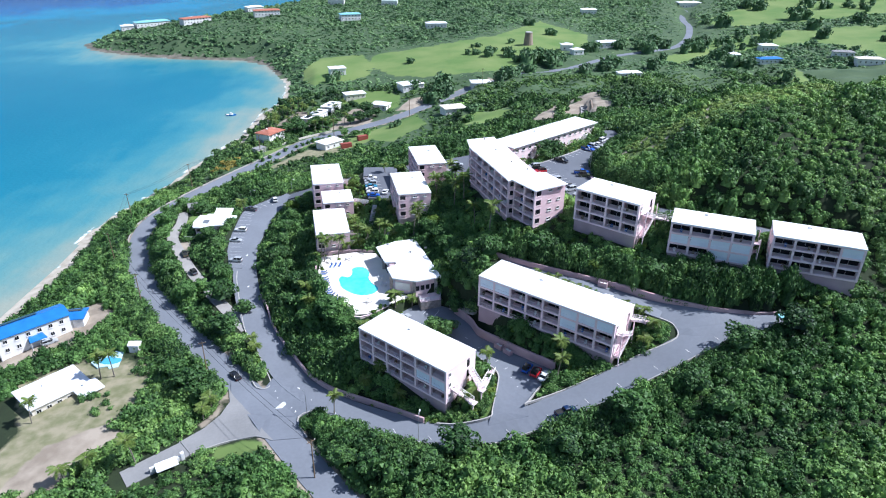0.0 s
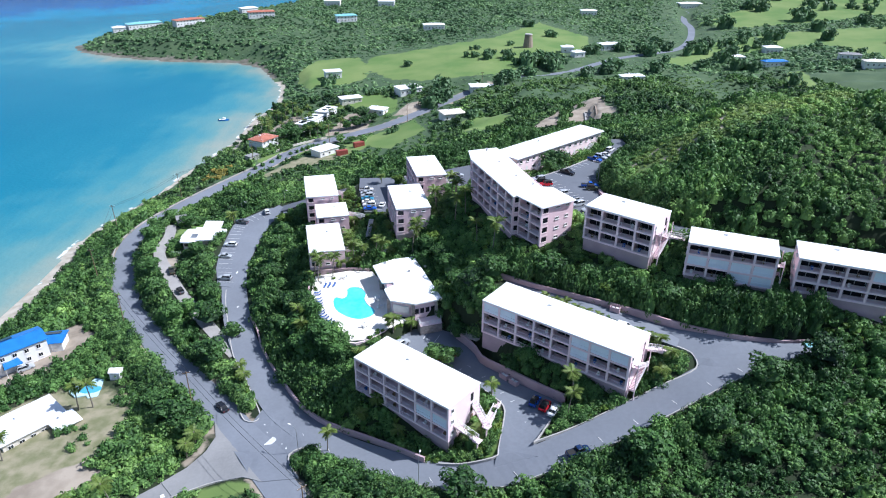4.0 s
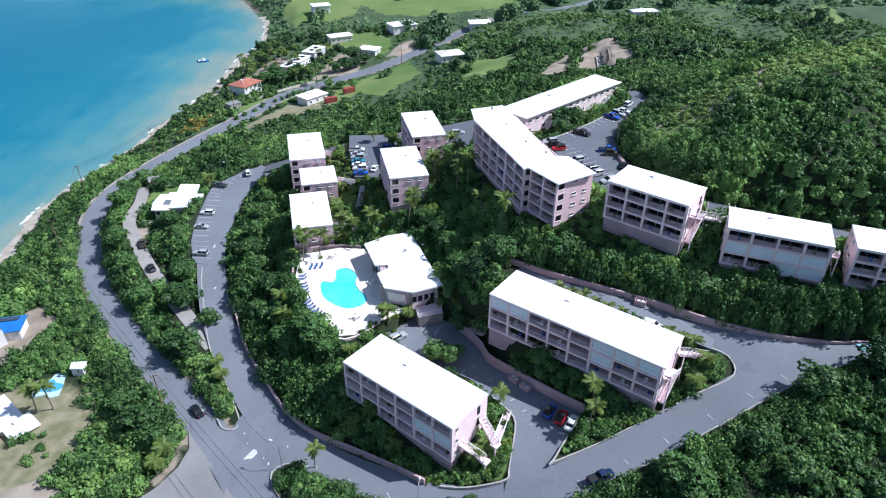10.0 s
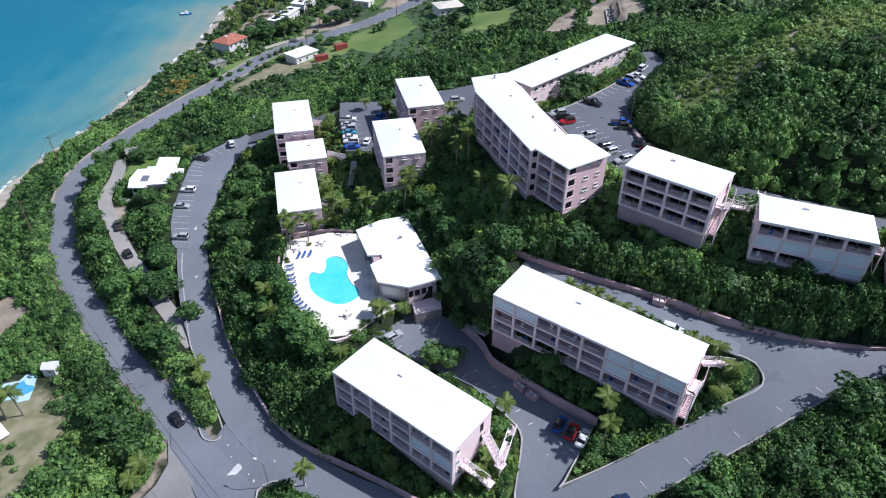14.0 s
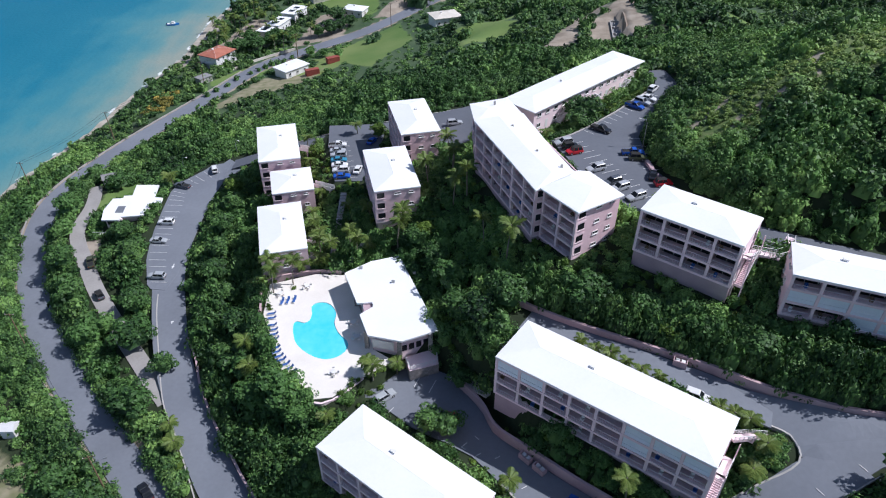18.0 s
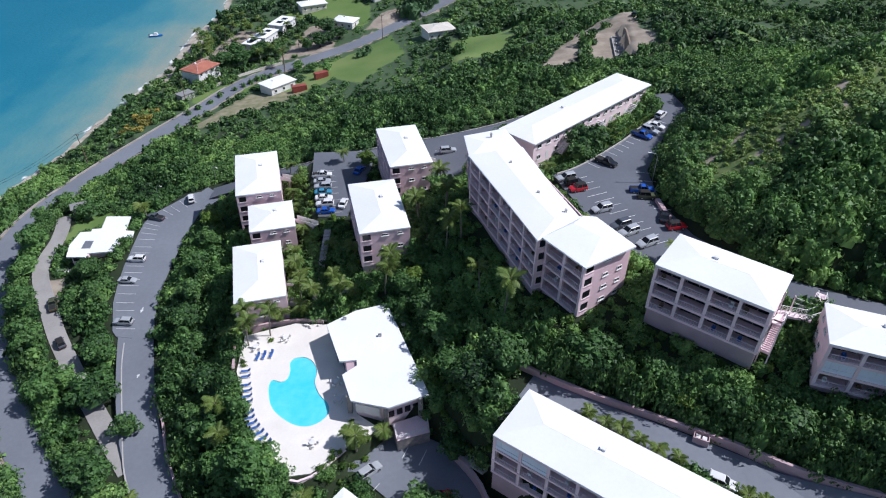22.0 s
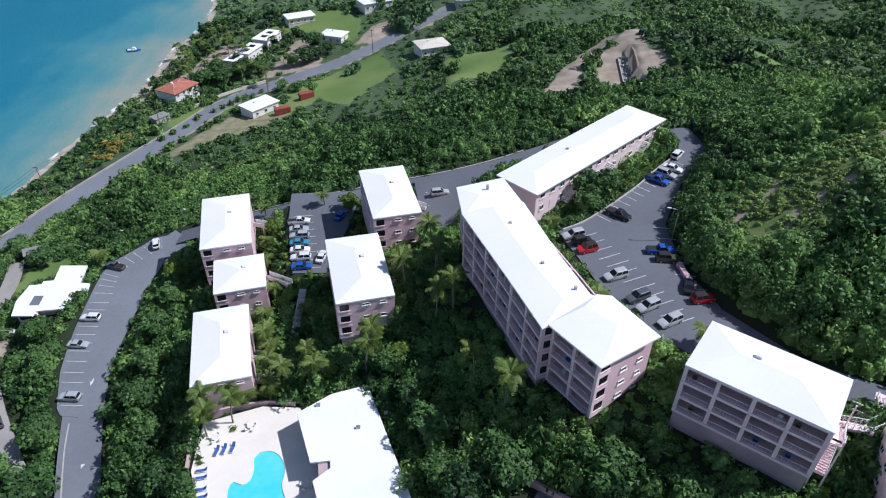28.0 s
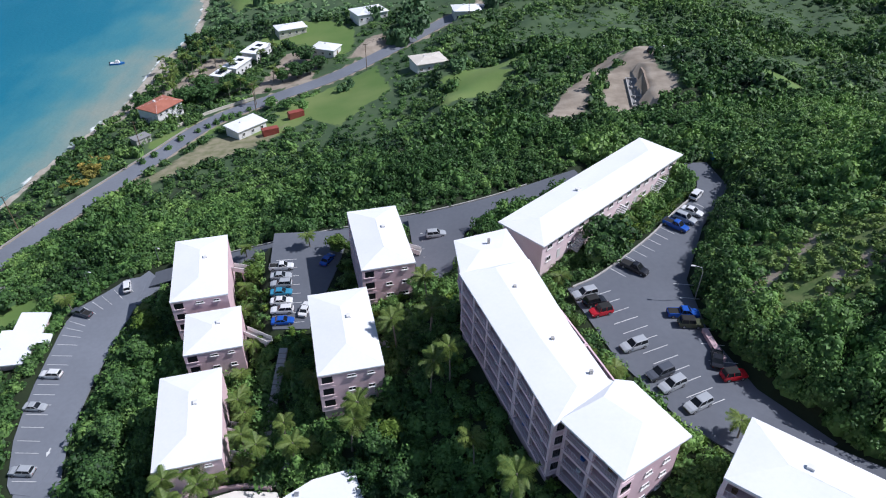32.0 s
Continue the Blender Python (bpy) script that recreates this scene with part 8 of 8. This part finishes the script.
foliage("roadside_shrubs", rng_, MID_CROWNS, np.stack([sx, sy, height(sx, sy)], -1), rng_.uniform(1.5, 2.4, len(sx)), np.full(len(sx), 1.1), np.full(len(sx), 0.3), M_LEAF, "row of rounded shrubs beside the coast road", "shrubs")
bx, by = rng_.uniform(-117, -108, 26), rng_.uniform(322, 346, 26)
foliage("flowering_shrubs", rng_, MID_CROWNS, np.stack([bx, by, height(bx, by)], -1), rng_.uniform(1.4, 2.4, 26), np.full(26, 1.0), rng_.uniform(0, 1, 26), M_FLOWER, "orange flowering shrubs above the shore", "shrubs")


def tree_row(seed, name, rows, wide, per_metre, r0, r1, tall, label, mat, templates, tint=0.45):
    """Plants crowded along a line of x, y points."""
    rng = np.random.default_rng(seed)
    p = spline([(x, y, 0) for x, y in rows], 1.0)
    n = int(len(p) * per_metre)
    k = rng.integers(0, len(p), n)
    a = rng.uniform(0, math.tau, n)
    d = wide * np.sqrt(rng.uniform(0, 1, n))
    x, y = p[k, 0] + d * np.cos(a), p[k, 1] + d * np.sin(a)
    ok = clear_of(x, y, 0.6, 0.3)
    x, y = x[ok], y[ok]
    r = rng.uniform(r0, r1, len(x))
    return foliage(name, rng, templates, np.stack([x, y, height(x, y) - 0.2 * r], -1), r, rng.uniform(0.8, 1.2, len(x)) * tall, np.clip(rng.normal(tint, 0.2, len(x)), 0, 1), mat, label, "hedge")


tree_row(31, "roadside_hedge", [(-48.4, 142.6), (-55, 150.5), (-62.5, 158.6), (-71, 168), (-82, 181), (-92, 195), (-101, 211), (-108, 228), (-112, 246), (-110, 262)], 2.0, 1.5, 1.6, 2.7, 1.35, "tall green hedge of small trees between the road and the drive", M_LEAF, FINE_CROWNS, 0.5)
tree_row(32, "island_hedge", [(-47.2, 143.4), (-50, 149), (-53.6, 155)], 1.0, 1.6, 0.7, 1.2, 1.1, "clipped hedge on the traffic island", M_HEDGE, NEAR_CROWNS, 0.6)
tree_row(33, "shore_side_trees", [(-60, 140), (-67, 147), (-77, 157.5), (-90, 172), (-103, 188.5), (-116, 209), (-125, 232)], 3.2, 1.5, 1.9, 3.2, 1.3, "bushy trees along the seaward side of the road", M_LEAF, FINE_CROWNS, 0.5)
tree_row(34, "drive_trees", [(-52, 190), (-52, 182), (-47.5, 171), (-42, 160), (-36, 151), (-30, 143.6), (-22.5, 138)], 2.8, 1.6, 2.3, 3.7, 1.7, "dense trees overhanging the garden wall of the drive", M_LEAF, FINE_CROWNS, 0.42)
tree_row(35, "corner_bushes", [(-29.5, 123.8), (-23, 120), (-14, 114.6), (-6, 110.4), (2, 107)], 2.6, 2.2, 1.6, 2.6, 1.2, "rounded bushes in the corner bed at the junction", M_LEAF, FINE_CROWNS, 0.4)
tree_row(36, "slope_trees", [(12, 173), (22, 170), (34, 163.6), (46, 157.4), (57, 150.8), (70, 146.6), (84, 143.6)], 2.4, 1.4, 2.0, 3.3, 1.45, "tall trees on the bank above the retaining wall", M_LEAF, FINE_CROWNS, 0.45)
tree_row(37, "road_bank_bushes", [(24, 109.5), (36, 113), (48, 117), (60, 122), (72, 127.4), (86, 130)], 2.6, 1.3, 1.8, 3.2, 1.3, "dense bushes on the bank below the road", M_LEAF, FINE_CROWNS, 0.42)
tree_row(38, "bed_shrubs", [(46, 134), (50.6, 135), (54.6, 136.6), (54, 139)], 2.2, 6.0, 0.8, 1.5, 1.2, "mixed shrubs in the bed beside the stairs", M_LEAF, NEAR_CROWNS, 0.55)
tree_row(39, "block_bed_shrubs", [(4, 120.4), (8, 120.6), (10.6, 122.6), (11.6, 127)], 1.8, 5.0, 0.7, 1.3, 1.2, "mixed shrubs in the bed below the block", M_LEAF, NEAR_CROWNS, 0.6)
tree_row(40, "terrace_trees", [(-39.5, 186), (-38, 172), (-33, 161), (-28, 155), (-20, 150)], 2.6, 1.4, 2.0, 3.4, 1.4, "dense trees below the pool terrace", M_LEAF, FINE_CROWNS, 0.4)
tree_row(41, "base_planting", [(11, 148.6), (20, 141.8), (30, 134.2), (39, 127.8)], 1.6, 3.2, 0.8, 1.5, 1.25, "dark shrubs along the foot of the long block", M_LEAF, NEAR_CROWNS, 0.35)
tree_row(42, "front_planting", [(-21, 138), (-13, 131.4), (-5, 124.8), (0, 120.8)], 1.5, 3.2, 0.8, 1.4, 1.25, "dark shrubs along the foot of the lower block", M_LEAF, NEAR_CROWNS, 0.35)
tree_row(43, "yard_bushes", [(-104, 139), (-97, 142), (-90, 140), (-86, 133)], 3.0, 0.9, 0.8, 1.9, 1.1, "scattered bushes in the dry garden of the white house", M_LEAF, NEAR_CROWNS, 0.4)
tree_row(44, "garden_bushes", [(-101, 153), (-98, 163), (-92, 165), (-86, 160), (-83, 150)], 2.0, 1.2, 0.8, 1.8, 1.2, "bushes round the small pool", M_LEAF, NEAR_CROWNS, 0.45)
tree_row(45, "side_road_bushes", [(-57, 134.6), (-61.6, 129), (-67, 124), (-74, 119)], 2.2, 2.2, 1.3, 2.6, 1.3, "dense bushes beside the side road", M_LEAF, FINE_CROWNS, 0.4)
tree_row(46, "lime_shrubs", [(0.6, 119.9), (3.4, 119.6)], 0.7, 6.0, 0.4, 0.7, 0.9, "bright lime ground cover below the block", M_HEDGE, SMALL_CROWNS, 1.0)
tree_row(47, "lime_border", [(12.6, 124), (13.2, 128), (13.2, 131)], 0.5, 5.0, 0.35, 0.6, 0.8, "bright lime border beside the yard", M_HEDGE, SMALL_CROWNS, 1.0)
tree_row(48, "terrace_hedge", [(-13, 160), (-9.4, 163.6), (-5.6, 166)], 0.7, 4.0, 0.5, 0.9, 1.0, "clipped hedge below the terrace", M_HEDGE, SMALL_CROWNS, 0.8)
tree_row(49, "car_park_hedge", [(36, 224.6), (46, 234.4), (55.6, 243.4)], 0.8, 3.5, 0.6, 1.0, 1.0, "clipped green hedge above the car park", M_HEDGE, SMALL_CROWNS, 0.7)
tree_row(50, "car_park_trees", [(74, 250), (63.4, 234.6), (54.8, 218), (53.8, 205), (56.6, 195), (63, 187)], 2.2, 1.5, 1.8, 3.0, 1.3, "dense trees along the edge of the upper car park", M_LEAF, FINE_CROWNS, 0.45)
tree_row(51, "bank_shrubs", [(23, 125.6), (28, 127), (33, 128), (38, 129.4)], 1.7, 3.0, 0.8, 1.6, 1.2, "mixed shrubs on the bank below the long block", M_LEAF, NEAR_CROWNS, 0.45)
tree_row(52, "back_strip_planting", [(19.4, 162), (26.7, 156.2), (34.6, 150.2), (41, 145.4)], 1.0, 3.4, 1.0, 1.7, 1.6, "low shrubs in the strip behind the long block", M_LEAF, SMALL_CROWNS, 0.45)
tree_row(53, "wall_top_trees", [(17.4, 171), (26.4, 165.3), (40.4, 157.8), (49.8, 153), (58.6, 148.3), (69, 144.6), (79, 142.8), (86, 142.6)], 1.8, 1.7, 2.0, 3.1, 2.3, "dark trees leaning over the pink retaining wall", M_LEAF, FINE_CROWNS, 0.38)
tree_row(54, "ridge_scrub", [(58, 208), (72, 211.8), (88, 216), (106, 221), (126, 226.4), (150, 232.8), (172, 238.8)], 11.0, 12.0, 0.6, 1.3, 0.9, "low sunlit yellow-green scrub along the ridge of the hill", M_RIDGE, SMALL_CROWNS, 0.6)
